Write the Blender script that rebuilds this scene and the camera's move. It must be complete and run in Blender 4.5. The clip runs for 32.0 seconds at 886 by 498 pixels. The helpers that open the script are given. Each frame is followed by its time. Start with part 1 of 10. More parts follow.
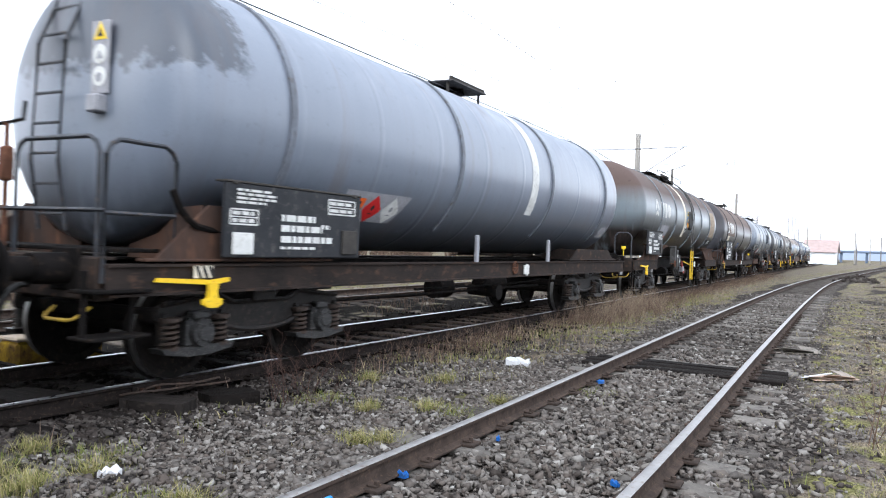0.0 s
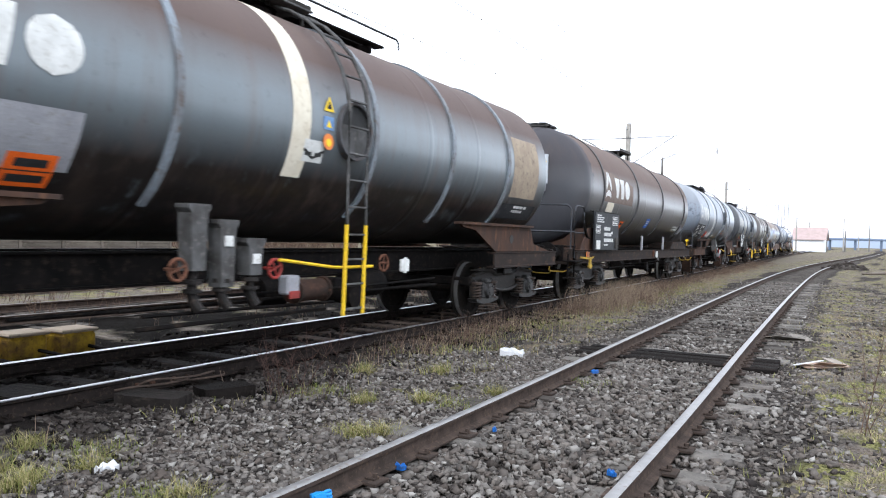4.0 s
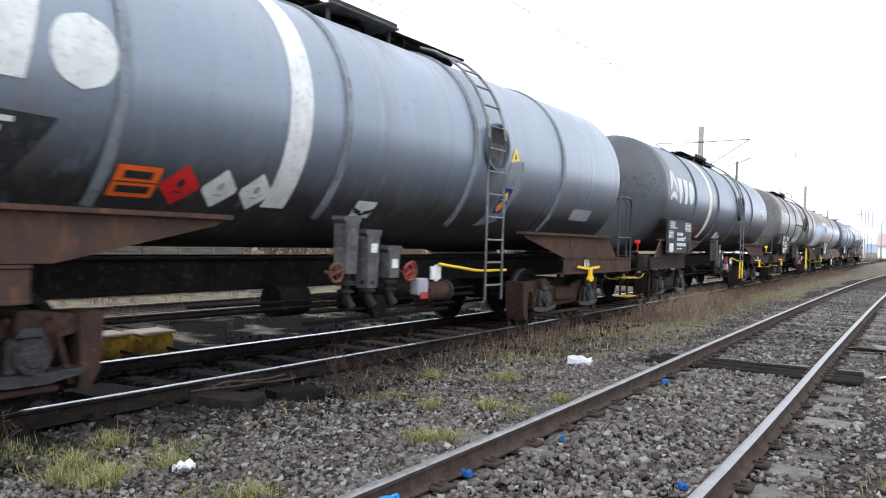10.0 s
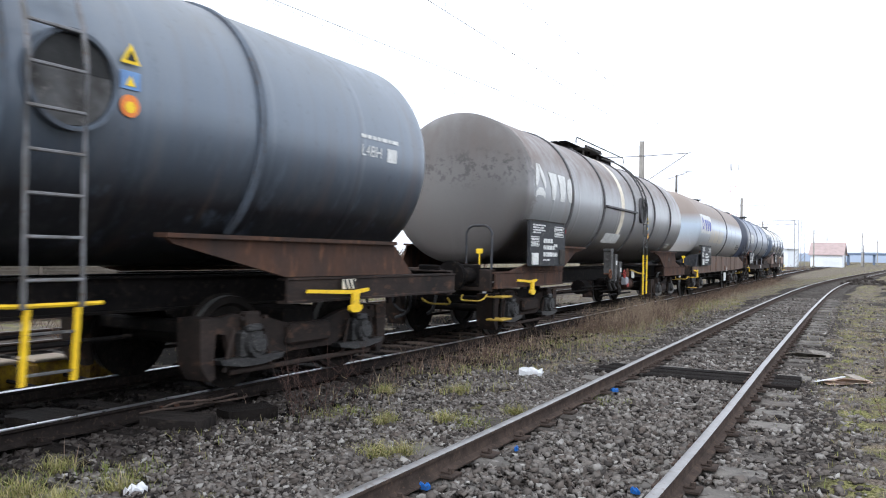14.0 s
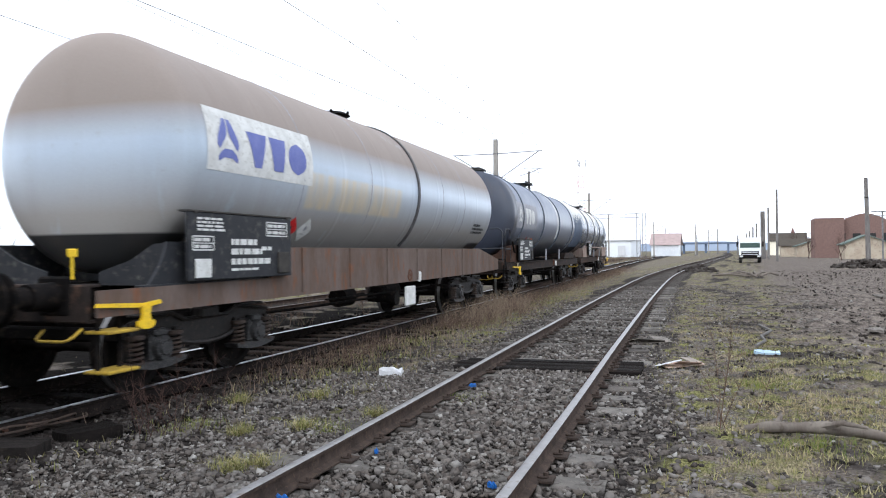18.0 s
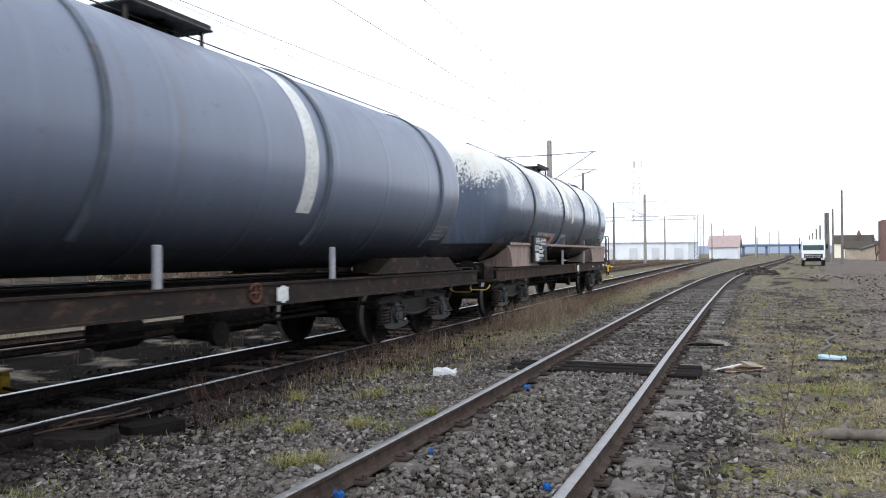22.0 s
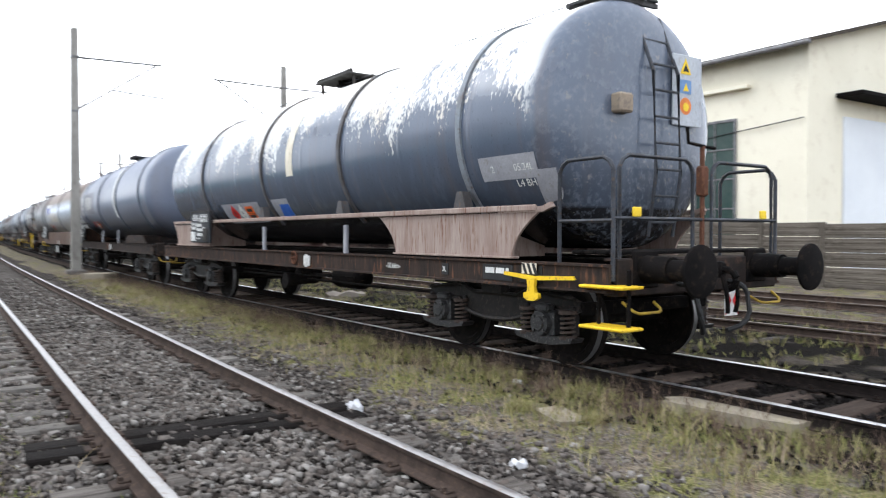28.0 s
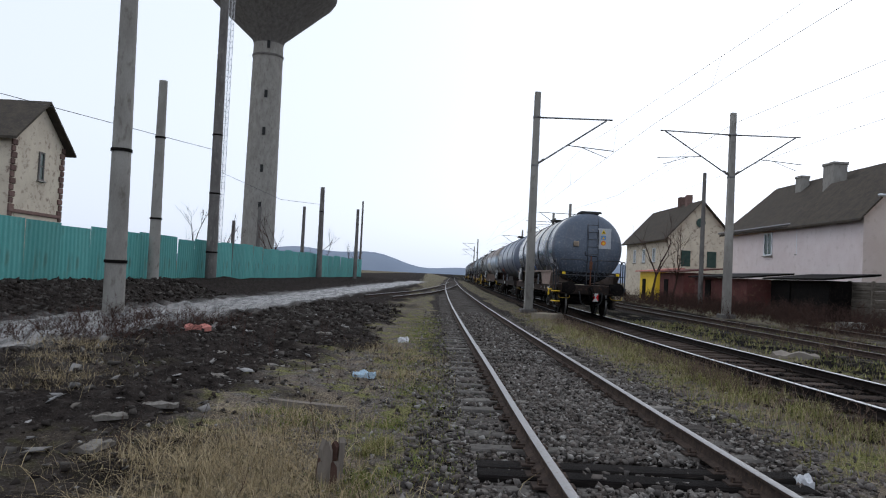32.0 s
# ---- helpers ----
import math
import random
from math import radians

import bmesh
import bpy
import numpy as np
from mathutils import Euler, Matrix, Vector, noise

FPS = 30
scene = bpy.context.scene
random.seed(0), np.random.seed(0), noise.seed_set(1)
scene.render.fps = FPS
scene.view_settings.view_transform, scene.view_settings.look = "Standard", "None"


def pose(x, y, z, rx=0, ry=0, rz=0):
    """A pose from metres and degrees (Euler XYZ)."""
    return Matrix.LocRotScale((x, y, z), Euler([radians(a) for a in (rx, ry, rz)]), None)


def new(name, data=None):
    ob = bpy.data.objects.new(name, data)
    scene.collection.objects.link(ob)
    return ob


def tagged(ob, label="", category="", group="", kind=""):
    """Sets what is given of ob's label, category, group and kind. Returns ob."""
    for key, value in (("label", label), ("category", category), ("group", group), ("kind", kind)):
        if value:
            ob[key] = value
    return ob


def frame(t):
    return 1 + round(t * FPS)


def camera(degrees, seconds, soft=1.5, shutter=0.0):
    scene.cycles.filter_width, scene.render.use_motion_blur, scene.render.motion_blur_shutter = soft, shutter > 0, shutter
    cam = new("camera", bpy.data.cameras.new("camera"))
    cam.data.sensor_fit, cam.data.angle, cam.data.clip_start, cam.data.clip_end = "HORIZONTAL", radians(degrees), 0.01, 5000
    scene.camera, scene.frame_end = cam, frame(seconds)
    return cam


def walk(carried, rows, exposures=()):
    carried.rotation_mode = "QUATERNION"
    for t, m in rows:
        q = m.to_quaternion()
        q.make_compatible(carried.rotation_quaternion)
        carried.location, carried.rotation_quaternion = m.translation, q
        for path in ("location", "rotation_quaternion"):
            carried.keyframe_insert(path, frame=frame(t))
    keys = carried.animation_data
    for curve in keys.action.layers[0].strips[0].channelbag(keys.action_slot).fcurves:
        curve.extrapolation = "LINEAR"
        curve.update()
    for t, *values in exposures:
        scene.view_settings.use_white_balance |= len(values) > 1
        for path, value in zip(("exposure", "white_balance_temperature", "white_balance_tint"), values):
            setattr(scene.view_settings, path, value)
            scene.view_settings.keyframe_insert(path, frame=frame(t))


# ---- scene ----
cam = camera(60.6, 32.0, soft=1.1, shutter=0.25)
PATH = [
    (0.0, 0.002, 0.049, 1.528, 89.61, -2.21, 31.62),
    (0.5, 0.014, 0.052, 1.533, 89.38, -1.95, 31.30),
    (1.0, 0.033, 0.042, 1.536, 89.56, -2.02, 29.84),
    (1.5, 0.017, 0.044, 1.533, 89.37, -2.11, 28.59),
    (2.0, -0.015, 0.038, 1.532, 89.31, -2.30, 29.57),
    (2.5, -0.010, 0.024, 1.525, 89.15, -1.81, 30.94),
    (4.5, -0.026, 0.048, 1.540, 88.87, -1.69, 30.96),
    (5.0, -0.012, 0.062, 1.539, 88.98, -1.30, 31.49),
    (5.5, -0.021, 0.057, 1.538, 88.95, -1.37, 30.82),
    (6.0, -0.033, 0.045, 1.537, 88.67, -1.43, 32.06),
    (6.5, -0.033, 0.042, 1.533, 88.34, -1.59, 33.13),
    (7.0, -0.041, 0.044, 1.531, 88.07, -1.72, 32.56),
    (7.5, -0.052, 0.038, 1.534, 87.86, -1.78, 33.69),
    (8.0, -0.052, 0.042, 1.533, 88.10, -2.16, 34.43),
    (8.5, -0.062, 0.049, 1.536, 87.70, -2.09, 35.36),
    (9.0, -0.043, 0.046, 1.535, 87.97, -1.69, 35.92),
    (9.5, -0.032, 0.041, 1.542, 88.08, -1.73, 36.15),
    (10.0, -0.017, 0.022, 1.545, 89.22, -1.78, 36.00),
    (10.5, -0.007, 0.004, 1.520, 89.67, -2.63, 36.05),
    (11.0, -0.034, -0.032, 1.533, 90.00, -5.44, 36.38),
    (11.5, -0.006, -0.020, 1.526, 89.52, -4.64, 36.63),
    (12.0, -0.035, -0.004, 1.533, 89.36, -4.21, 35.54),
    (12.5, -0.040, 0.002, 1.526, 88.76, -3.09, 34.96),
    (13.0, -0.033, 0.003, 1.549, 89.86, -1.66, 31.16),
    (13.5, -0.060, -0.041, 1.539, 90.32, -1.26, 32.03),
    (14.0, -0.022, -0.049, 1.540, 90.45, -0.94, 32.02),
    (14.5, -0.014, -0.041, 1.537, 90.54, -1.25, 29.66),
    (16.5, -0.010, -0.003, 1.557, 91.69, -2.03, 26.01),
    (17.0, 0.007, -0.003, 1.572, 90.84, -2.02, 23.16),
    (17.5, -0.004, 0.004, 1.576, 90.52, 0.43, 22.00),
    (18.0, 0.006, 0.001, 1.573, 90.31, 0.62, 21.53),
    (18.5, 0.001, 0.010, 1.566, 90.24, 0.60, 21.47),
    (19.0, -0.008, 0.023, 1.562, 90.32, 0.35, 21.63),
    (19.5, -0.014, 0.005, 1.567, 90.93, 0.45, 22.01),
    (20.0, -0.009, -0.006, 1.567, 90.73, 0.38, 22.98),
    (20.5, -0.004, -0.011, 1.568, 90.92, 0.15, 23.82),
    (21.0, -0.021, -0.009, 1.564, 91.14, 0.32, 24.37),
    (21.5, -0.013, -0.016, 1.557, 90.70, 0.59, 25.17),
    (22.0, -0.007, -0.015, 1.560, 90.49, 0.48, 25.51),
    (22.5, -0.001, -0.010, 1.558, 90.23, 0.35, 24.64),
    (23.0, -0.014, -0.002, 1.559, 90.14, 0.34, 24.13),
    (23.5, -0.004, -0.002, 1.561, 90.38, 0.72, 23.86),
    (24.0, -0.004, 0.002, 1.558, 90.65, 0.71, 23.62),
    (24.5, -0.014, 0.008, 1.559, 91.00, 0.18, 23.88),
    (26.5, 0.769, 0.323, 1.468, 92.64, 1.38, 74.62),
    (26.6, 0.652, 0.278, 1.487, 92.21, 0.80, 79.45),
    (26.8, 0.354, 0.232, 1.518, 91.34, 0.87, 91.07),
    (27.0, 0.116, 0.169, 1.544, 88.96, -0.19, 103.57),
    (27.2, -0.007, -0.039, 1.550, 88.02, -0.86, 115.01),
    (27.3, -0.018, -0.072, 1.550, 87.89, -0.81, 120.58),
    (27.5, -0.009, -0.082, 1.548, 87.63, -1.12, 130.17),
    (28.0, -0.002, -0.081, 1.541, 88.91, 0.00, 146.47),
    (28.5, -0.027, -0.095, 1.518, 90.44, -0.35, 155.81),
    (29.0, -0.047, -0.102, 1.502, 89.04, -1.30, 161.54),
    (29.5, -0.052, -0.141, 1.508, 90.20, -1.28, 166.42),
    (30.0, -0.046, -0.156, 1.518, 91.20, -1.04, 169.14),
    (30.5, -0.028, -0.152, 1.518, 91.96, -1.55, 173.17),
    (31.0, -0.021, -0.148, 1.513, 92.15, -2.02, 176.20),
    (31.5, -0.013, -0.154, 1.504, 92.06, -2.53, 177.55),
    (32.0, -0.015, -0.164, 1.503, 91.85, -2.83, 178.82),
]
EXPOSURES = [(0.0, 1.2, 6000, 10), (9.0, 1.05, 6000, 10), (16.5, 0.8, 6000, 10), (20.0, 0.65, 6000, 10), (24.5, 0.55, 6050, 10), (26.5, 0.1, 6000, 10), (27.0, -0.2, 5900, 10), (28.0, 1.1, 6150, 10), (29.0, 1.25, 6150, 10), (30.0, 0.75, 6050, 10), (31.0, 0.2, 6000, 10), (32.0, -0.3, 5900, 10)]
walk(cam, [(t, pose(*p)) for t, *p in PATH], EXPOSURES)

# ---- light: a bright overcast winter sky ----
world = bpy.data.worlds.new("overcast_sky")
scene.world = world
world.use_nodes = True
wn, wl = world.node_tree.nodes, world.node_tree.links
wn.clear()
sky = wn.new("ShaderNodeTexSky")
sky.sky_type, sky.sun_disc, sky.sun_elevation, sky.sun_rotation = "NISHITA", False, radians(32), radians(215)
sky.dust_density, sky.air_density = 4.0, 1.0
hsv = wn.new("ShaderNodeHueSaturation")
hsv.inputs["Saturation"].default_value = 0.22
cloud = wn.new("ShaderNodeMix")
cloud.data_type = "RGBA"
cloud.inputs["Factor"].default_value = 0.72
cloud.inputs["B"].default_value = (8.6, 8.9, 9.4, 1)
bg = wn.new("ShaderNodeBackground")
bg.inputs["Strength"].default_value = 0.15
wo = wn.new("ShaderNodeOutputWorld")
wl.new(sky.outputs[0], hsv.inputs["Color"])
wl.new(hsv.outputs[0], cloud.inputs["A"])
wl.new(cloud.outputs["Result"], bg.inputs["Color"])
wl.new(bg.outputs[0], wo.inputs[0])
sun_data = bpy.data.lights.new("sun", "SUN")
sun_data.energy, sun_data.angle, sun_data.color = 0.7, radians(25), (1.0, 0.97, 0.92)
sun = new("sun", sun_data)
sun.rotation_euler = Euler((radians(48), 0, radians(35)))

# ---- materials ----
def node(t, kind, **values):
    n = t.nodes.new(kind)
    for k, v in values.items():
        n.inputs[k.replace("_", " ")].default_value = v
    return n


def rgb(c):
    return (c[0], c[1], c[2], 1)


def ramp(t, fac, a, b):
    """fac from a..b to 0..1"""
    n = t.nodes.new("ShaderNodeMapRange")
    n.inputs["From Min"].default_value, n.inputs["From Max"].default_value = a, b
    t.links.new(fac, n.inputs["Value"])
    return n.outputs[0]


def mixc(t, fac, a, b):
    n = t.nodes.new("ShaderNodeMix")
    n.data_type = "RGBA"
    for key, v in (("Factor", fac), ("A", a), ("B", b)):
        if isinstance(v, (tuple, float, int)):
            n.inputs[key].default_value = rgb(v) if isinstance(v, tuple) else v
        else:
            t.links.new(v, n.inputs[key])
    return n.outputs["Result"]


def maths(t, op, a, b=0.0):
    n = t.nodes.new("ShaderNodeMath")
    n.operation = op
    n.use_clamp = op in ("MULTIPLY", "ADD", "SUBTRACT")
    for i, v in enumerate((a, b)):
        if isinstance(v, (float, int)):
            n.inputs[i].default_value = v
        else:
            t.links.new(v, n.inputs[i])
    return n.outputs[0]


def noise_of(t, scale, detail=4.0, stretch=None, rough=0.6, coords="Object"):
    tc = t.nodes.new("ShaderNodeTexCoord")
    out = tc.outputs[coords]
    if stretch:
        m = t.nodes.new("ShaderNodeMapping")
        m.inputs["Scale"].default_value = stretch
        t.links.new(out, m.inputs[0])
        out = m.outputs[0]
    n = node(t, "ShaderNodeTexNoise", Scale=scale, Detail=detail, Roughness=rough)
    t.links.new(out, n.inputs["Vector"])
    return n.outputs["Fac"]


def start_mat(name, rough=0.7, metal=0.0, gloss=0.22):
    m = bpy.data.materials.new(name)
    m.use_nodes = True
    t = m.node_tree
    b = t.nodes["Principled BSDF"]
    b.inputs["Roughness"].default_value, b.inputs["Metallic"].default_value = rough, metal
    b.inputs["Specular IOR Level"].default_value = gloss
    return m, t, b


def bump(t, b, h, strength=0.3, dist=0.01):
    n = node(t, "ShaderNodeBump", Strength=strength, Distance=dist)
    t.links.new(h, n.inputs["Height"])
    t.links.new(n.outputs[0], b.inputs["Normal"])


def surface(name, c1, c2, scale=6.0, rough=0.75, metal=0.0, c3=None, fine=60.0, relief=0.25, dist=0.006, vary=0.25, stretch=None, per_object=0.0, gloss=None):
    """A worn surface: two tones in broad patches, a third in specks, fine grain in the relief."""
    m, t, b = start_mat(name, rough, metal, gloss if gloss is not None else 0.3 if rough < 0.5 else 0.15 if rough < 0.66 else 0.03)
    big = noise_of(t, scale, 5, stretch)
    col = mixc(t, ramp(t, big, 0.35, 0.65), c1, c2)
    small = noise_of(t, fine, 3, stretch)
    if c3:
        col = mixc(t, ramp(t, noise_of(t, scale * 3.3, 6, stretch), 0.55, 0.72), col, c3)
    hv = t.nodes.new("ShaderNodeHueSaturation")
    val = maths(t, "ADD", ramp(t, small, 0.0, 1.0), 0.0)
    mr = t.nodes.new("ShaderNodeMapRange")
    mr.inputs["To Min"].default_value, mr.inputs["To Max"].default_value = 1 - vary, 1 + vary
    t.links.new(val, mr.inputs["Value"])
    v = mr.outputs[0]
    if per_object:
        oi = t.nodes.new("ShaderNodeObjectInfo")
        m2 = t.nodes.new("ShaderNodeMapRange")
        m2.inputs["To Min"].default_value, m2.inputs["To Max"].default_value = 1 - per_object, 1 + per_object
        t.links.new(oi.outputs["Random"], m2.inputs["Value"])
        mm = t.nodes.new("ShaderNodeMath")
        mm.operation = "MULTIPLY"
        t.links.new(v, mm.inputs[0])
        t.links.new(m2.outputs[0], mm.inputs[1])
        v = mm.outputs[0]
    t.links.new(v, hv.inputs["Value"])
    t.links.new(col, hv.inputs["Color"])
    t.links.new(hv.outputs[0], b.inputs["Base Color"])
    rr = t.nodes.new("ShaderNodeMapRange")
    rr.inputs["To Min"].default_value, rr.inputs["To Max"].default_value = max(0, rough - 0.15), min(1, rough + 0.15)
    t.links.new(big, rr.inputs["Value"])
    t.links.new(rr.outputs[0], b.inputs["Roughness"])
    bump(t, b, small, relief, dist)
    return m


def islands(name, cols, rough=0.85, per_object=False):
    """Every island of a joined mesh takes a tone of its own."""
    m, t, b = start_mat(name, rough, 0.0, 0.02)
    g = t.nodes.new("ShaderNodeNewGeometry")
    r = t.nodes.new("ShaderNodeValToRGB")
    while len(r.color_ramp.elements) < len(cols):
        r.color_ramp.elements.new(0.5)
    for i, c in enumerate(cols):
        r.color_ramp.elements[i].position, r.color_ramp.elements[i].color = i / (len(cols) - 1), rgb(c)
    t.links.new(g.outputs["Random Per Island"], r.inputs[0])
    n = noise_of(t, 30, 3)
    hv = t.nodes.new("ShaderNodeHueSaturation")
    mr = t.nodes.new("ShaderNodeMapRange")
    mr.inputs["To Min"].default_value, mr.inputs["To Max"].default_value = 0.7, 1.3
    t.links.new(n, mr.inputs["Value"])
    t.links.new(mr.outputs[0], hv.inputs["Value"])
    t.links.new(r.outputs[0], hv.inputs["Color"])
    t.links.new(hv.outputs[0], b.inputs["Base Color"])
    return m


def tank_paint(name, base, top, low, dirt=0.5, top_from=0.1, flakes=None, band=None, rough=0.4, span=1.1, apron=None, low_at=(0.1, -1.05), even=False, streak=0.35, cap=None, scuff=None, rusty=0.3):
    """Weathered tank paint in wagon space: dust and rust settled on the upper side, grime below, runs down the side;
    top and low also paint in the skin's light and shade.
    """
    m, t, b = start_mat(name, rough, 0.0, 0.5)
    tc = t.nodes.new("ShaderNodeTexCoord")
    sep = t.nodes.new("ShaderNodeSeparateXYZ")
    t.links.new(tc.outputs["Object"], sep.inputs[0])
    z = sep.outputs["Z"]
    big = noise_of(t, 0.7, 5, (1, 0.6, 1))
    run = noise_of(t, 5.0, 5, (1, 1.0, 0.12))
    fine = noise_of(t, 45, 4)
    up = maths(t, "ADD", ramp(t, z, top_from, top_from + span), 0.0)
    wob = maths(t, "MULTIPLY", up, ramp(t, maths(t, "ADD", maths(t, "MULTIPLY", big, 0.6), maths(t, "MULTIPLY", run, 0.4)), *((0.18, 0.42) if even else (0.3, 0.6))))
    # dirt weighs top: dust on brown wagons, painted sky light on grey ones
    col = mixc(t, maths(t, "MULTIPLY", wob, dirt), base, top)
    # darker towards the belly: grime, with its shade put into the colour
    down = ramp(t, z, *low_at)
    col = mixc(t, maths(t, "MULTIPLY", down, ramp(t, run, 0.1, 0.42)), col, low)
    col = mixc(t, maths(t, "MULTIPLY", ramp(t, run, 0.52, 0.72), streak), col, top)
    col = mixc(t, maths(t, "MULTIPLY", ramp(t, noise_of(t, 9, 6), 0.6, 0.75), 0.3), col, low)
    if band:
        bz = maths(t, "MULTIPLY", ramp(t, z, band[1] - 0.05, band[1]), ramp(t, z, band[2] + 0.05, band[2]))
        yy = maths(t, "MULTIPLY", ramp(t, sep.outputs["Y"], band[3], band[3] + 0.05), ramp(t, sep.outputs["Y"], band[4], band[4] - 0.05))
        col = mixc(t, maths(t, "MULTIPLY", maths(t, "MULTIPLY", bz, yy), ramp(t, run, 0.7, 0.3)), col, band[0])
    if apron:
        col = mixc(t, maths(t, "MULTIPLY", ramp(t, z, apron[1] + 0.03, apron[1]), ramp(t, maths(t, "ABSOLUTE", sep.outputs["Y"]), apron[2], apron[2] + 0.05)), col, apron[0])
    if cap:
        # the domed end painted darker, worn through along a ragged edge
        wear = maths(t, "MULTIPLY", noise_of(t, 7, 7, None, 0.7), 0.9)
        ye, ze = t.nodes.new("ShaderNodeMath"), t.nodes.new("ShaderNodeMath")
        ye.operation = ze.operation = "ADD"
        t.links.new(sep.outputs["Y"], ye.inputs[0])
        t.links.new(wear, ye.inputs[1])
        t.links.new(z, ze.inputs[0])
        t.links.new(wear, ze.inputs[1])
        at = maths(t, "MULTIPLY", ramp(t, ye.outputs[0], cap[1] + 0.5, cap[1] + 0.38), ramp(t, ze.outputs[0], cap[2] + 0.42, cap[2] + 0.55))
        col = mixc(t, maths(t, "MULTIPLY", at, 0.9), col, cap[0])
    if scuff:
        belt = maths(t, "MULTIPLY", ramp(t, z, scuff[1] - 0.2, scuff[1] + 0.1), ramp(t, z, scuff[2] + 0.2, scuff[2] - 0.1))
        belt = maths(t, "MULTIPLY", belt, ramp(t, sep.outputs["Y"], -5.9, -6.5))
        col = mixc(t, maths(t, "MULTIPLY", maths(t, "MULTIPLY", belt, ramp(t, noise_of(t, 9, 7, None, 0.7), 0.52, 0.58)), 0.75), col, scuff[0])
    if flakes:
        col = mixc(t, maths(t, "MULTIPLY", ramp(t, noise_of(t, 26, 3), 0.62, 0.68), 0.6), col, low)
        wide, speck, mid = noise_of(t, 0.9, 4, (1, 1, 0.25)), noise_of(t, 21, 3, (1, 1, 0.7)), noise_of(t, 2.0, 5, (1, 1, 0.22))
        n = t.nodes.new("ShaderNodeMath")
        n.operation = "MULTIPLY_ADD"
        t.links.new(z, n.inputs[0])
        n.inputs[1].default_value, n.inputs[2].default_value = 0.62, 0.62 * -flakes[1]
        tot = n.outputs[0]
        for src, k in ((wide, 1.15), (speck, 1.15), (mid, 1.15)):
            n = t.nodes.new("ShaderNodeMath")
            n.operation = "MULTIPLY_ADD"
            t.links.new(src, n.inputs[0])
            n.inputs[1].default_value = k
            t.links.new(tot, n.inputs[2])
            tot = n.outputs[0]
        msk = maths(t, "MULTIPLY", ramp(t, tot, 1.68, 1.84), ramp(t, sep.outputs["Y"], 6.3, 6.1))
        col = mixc(t, maths(t, "MULTIPLY", msk, 0.92), col, mixc(t, ramp(t, noise_of(t, 1.7, 3, (1, 1, 0.3)), 0.5, 0.75), flakes[0], (0.62, 0.5, 0.34)))
    if flakes:
        worn = maths(t, "MULTIPLY", ramp(t, noise_of(t, 13, 6, None, 0.7), 0.5, 0.6), ramp(t, sep.outputs["Y"], 6.05, 6.3))
        col = mixc(t, maths(t, "MULTIPLY", worn, 0.35), col, (0.18, 0.2, 0.235))
        worn = maths(t, "MULTIPLY", ramp(t, noise_of(t, 8, 6, None, 0.7), 0.6, 0.66), ramp(t, sep.outputs["Y"], 6.05, 6.3))
        col = mixc(t, maths(t, "MULTIPLY", worn, 0.4), col, (0.28, 0.25, 0.21))
    # rings of slightly different tone, and rust run down from the straps
    ring = noise_of(t, 1.5, 4, (0.06, 1, 0.06))
    col = mixc(t, maths(t, "MULTIPLY", maths(t, "MULTIPLY", ramp(t, noise_of(t, 2.6, 5, (0.6, 1.6, 0.1)), 0.5, 0.66), ramp(t, ring, 0.4, 0.6)), rusty), col, (0.11, 0.075, 0.058))
    hv = t.nodes.new("ShaderNodeHueSaturation")
    mr = t.nodes.new("ShaderNodeMapRange")
    mr.inputs["To Min"].default_value, mr.inputs["To Max"].default_value = 0.8, 1.2
    t.links.new(maths(t, "ADD", maths(t, "MULTIPLY", fine, 0.4), maths(t, "MULTIPLY", ring, 0.6)), mr.inputs["Value"])
    t.links.new(mr.outputs[0], hv.inputs["Value"])
    t.links.new(col, hv.inputs["Color"])
    t.links.new(hv.outputs[0], b.inputs["Base Color"])
    rr = t.nodes.new("ShaderNodeMapRange")
    rr.inputs["To Min"].default_value, rr.inputs["To Max"].default_value = rough - 0.12, rough + 0.3
    t.links.new(wob, rr.inputs["Value"])
    t.links.new(rr.outputs[0], b.inputs["Roughness"])
    sr = t.nodes.new("ShaderNodeMapRange")
    sr.inputs["To Min"].default_value, sr.inputs["To Max"].default_value = 0.5, 0.12
    t.links.new(maths(t, "ADD", maths(t, "MULTIPLY", wob, dirt), maths(t, "MULTIPLY", down, 0.7)), sr.inputs["Value"])
    t.links.new(sr.outputs[0], b.inputs["Specular IOR Level"])
    # shallow ring welds every 1.5 m
    w = t.nodes.new("ShaderNodeTexWave")
    w.wave_type, w.bands_direction, w.wave_profile = "BANDS", "Y", "SIN"
    w.inputs["Scale"].default_value = 0.21
    t.links.new(tc.outputs["Object"], w.inputs["Vector"])
    weld = ramp(t, w.outputs["Fac"], 0.985, 1.0)
    bump(t, b, maths(t, "ADD", maths(t, "MULTIPLY", weld, 0.8), maths(t, "MULTIPLY", fine, 0.12)), 0.5, 0.01)
    return m


M = {}
M["rail_side"] = surface("rusty_rail", (0.07, 0.051, 0.042), (0.038, 0.03, 0.026), 9, 0.85, 0.0, (0.1, 0.068, 0.05), 90)
M["rail_old"] = surface("brown_old_rail_head", (0.13, 0.11, 0.095), (0.08, 0.066, 0.057), 7, 0.6, 0.3, (0.1, 0.07, 0.05), 90)
# greasy steel with the shade under the wagons worked into its tones
M["bogie"] = surface("greasy_shaded_bogie_steel", (0.009, 0.0082, 0.0078), (0.02, 0.017, 0.0155), 7, 0.55, 0.0, (0.05, 0.037, 0.029), 60, 0.4, 0.005, 0.35)
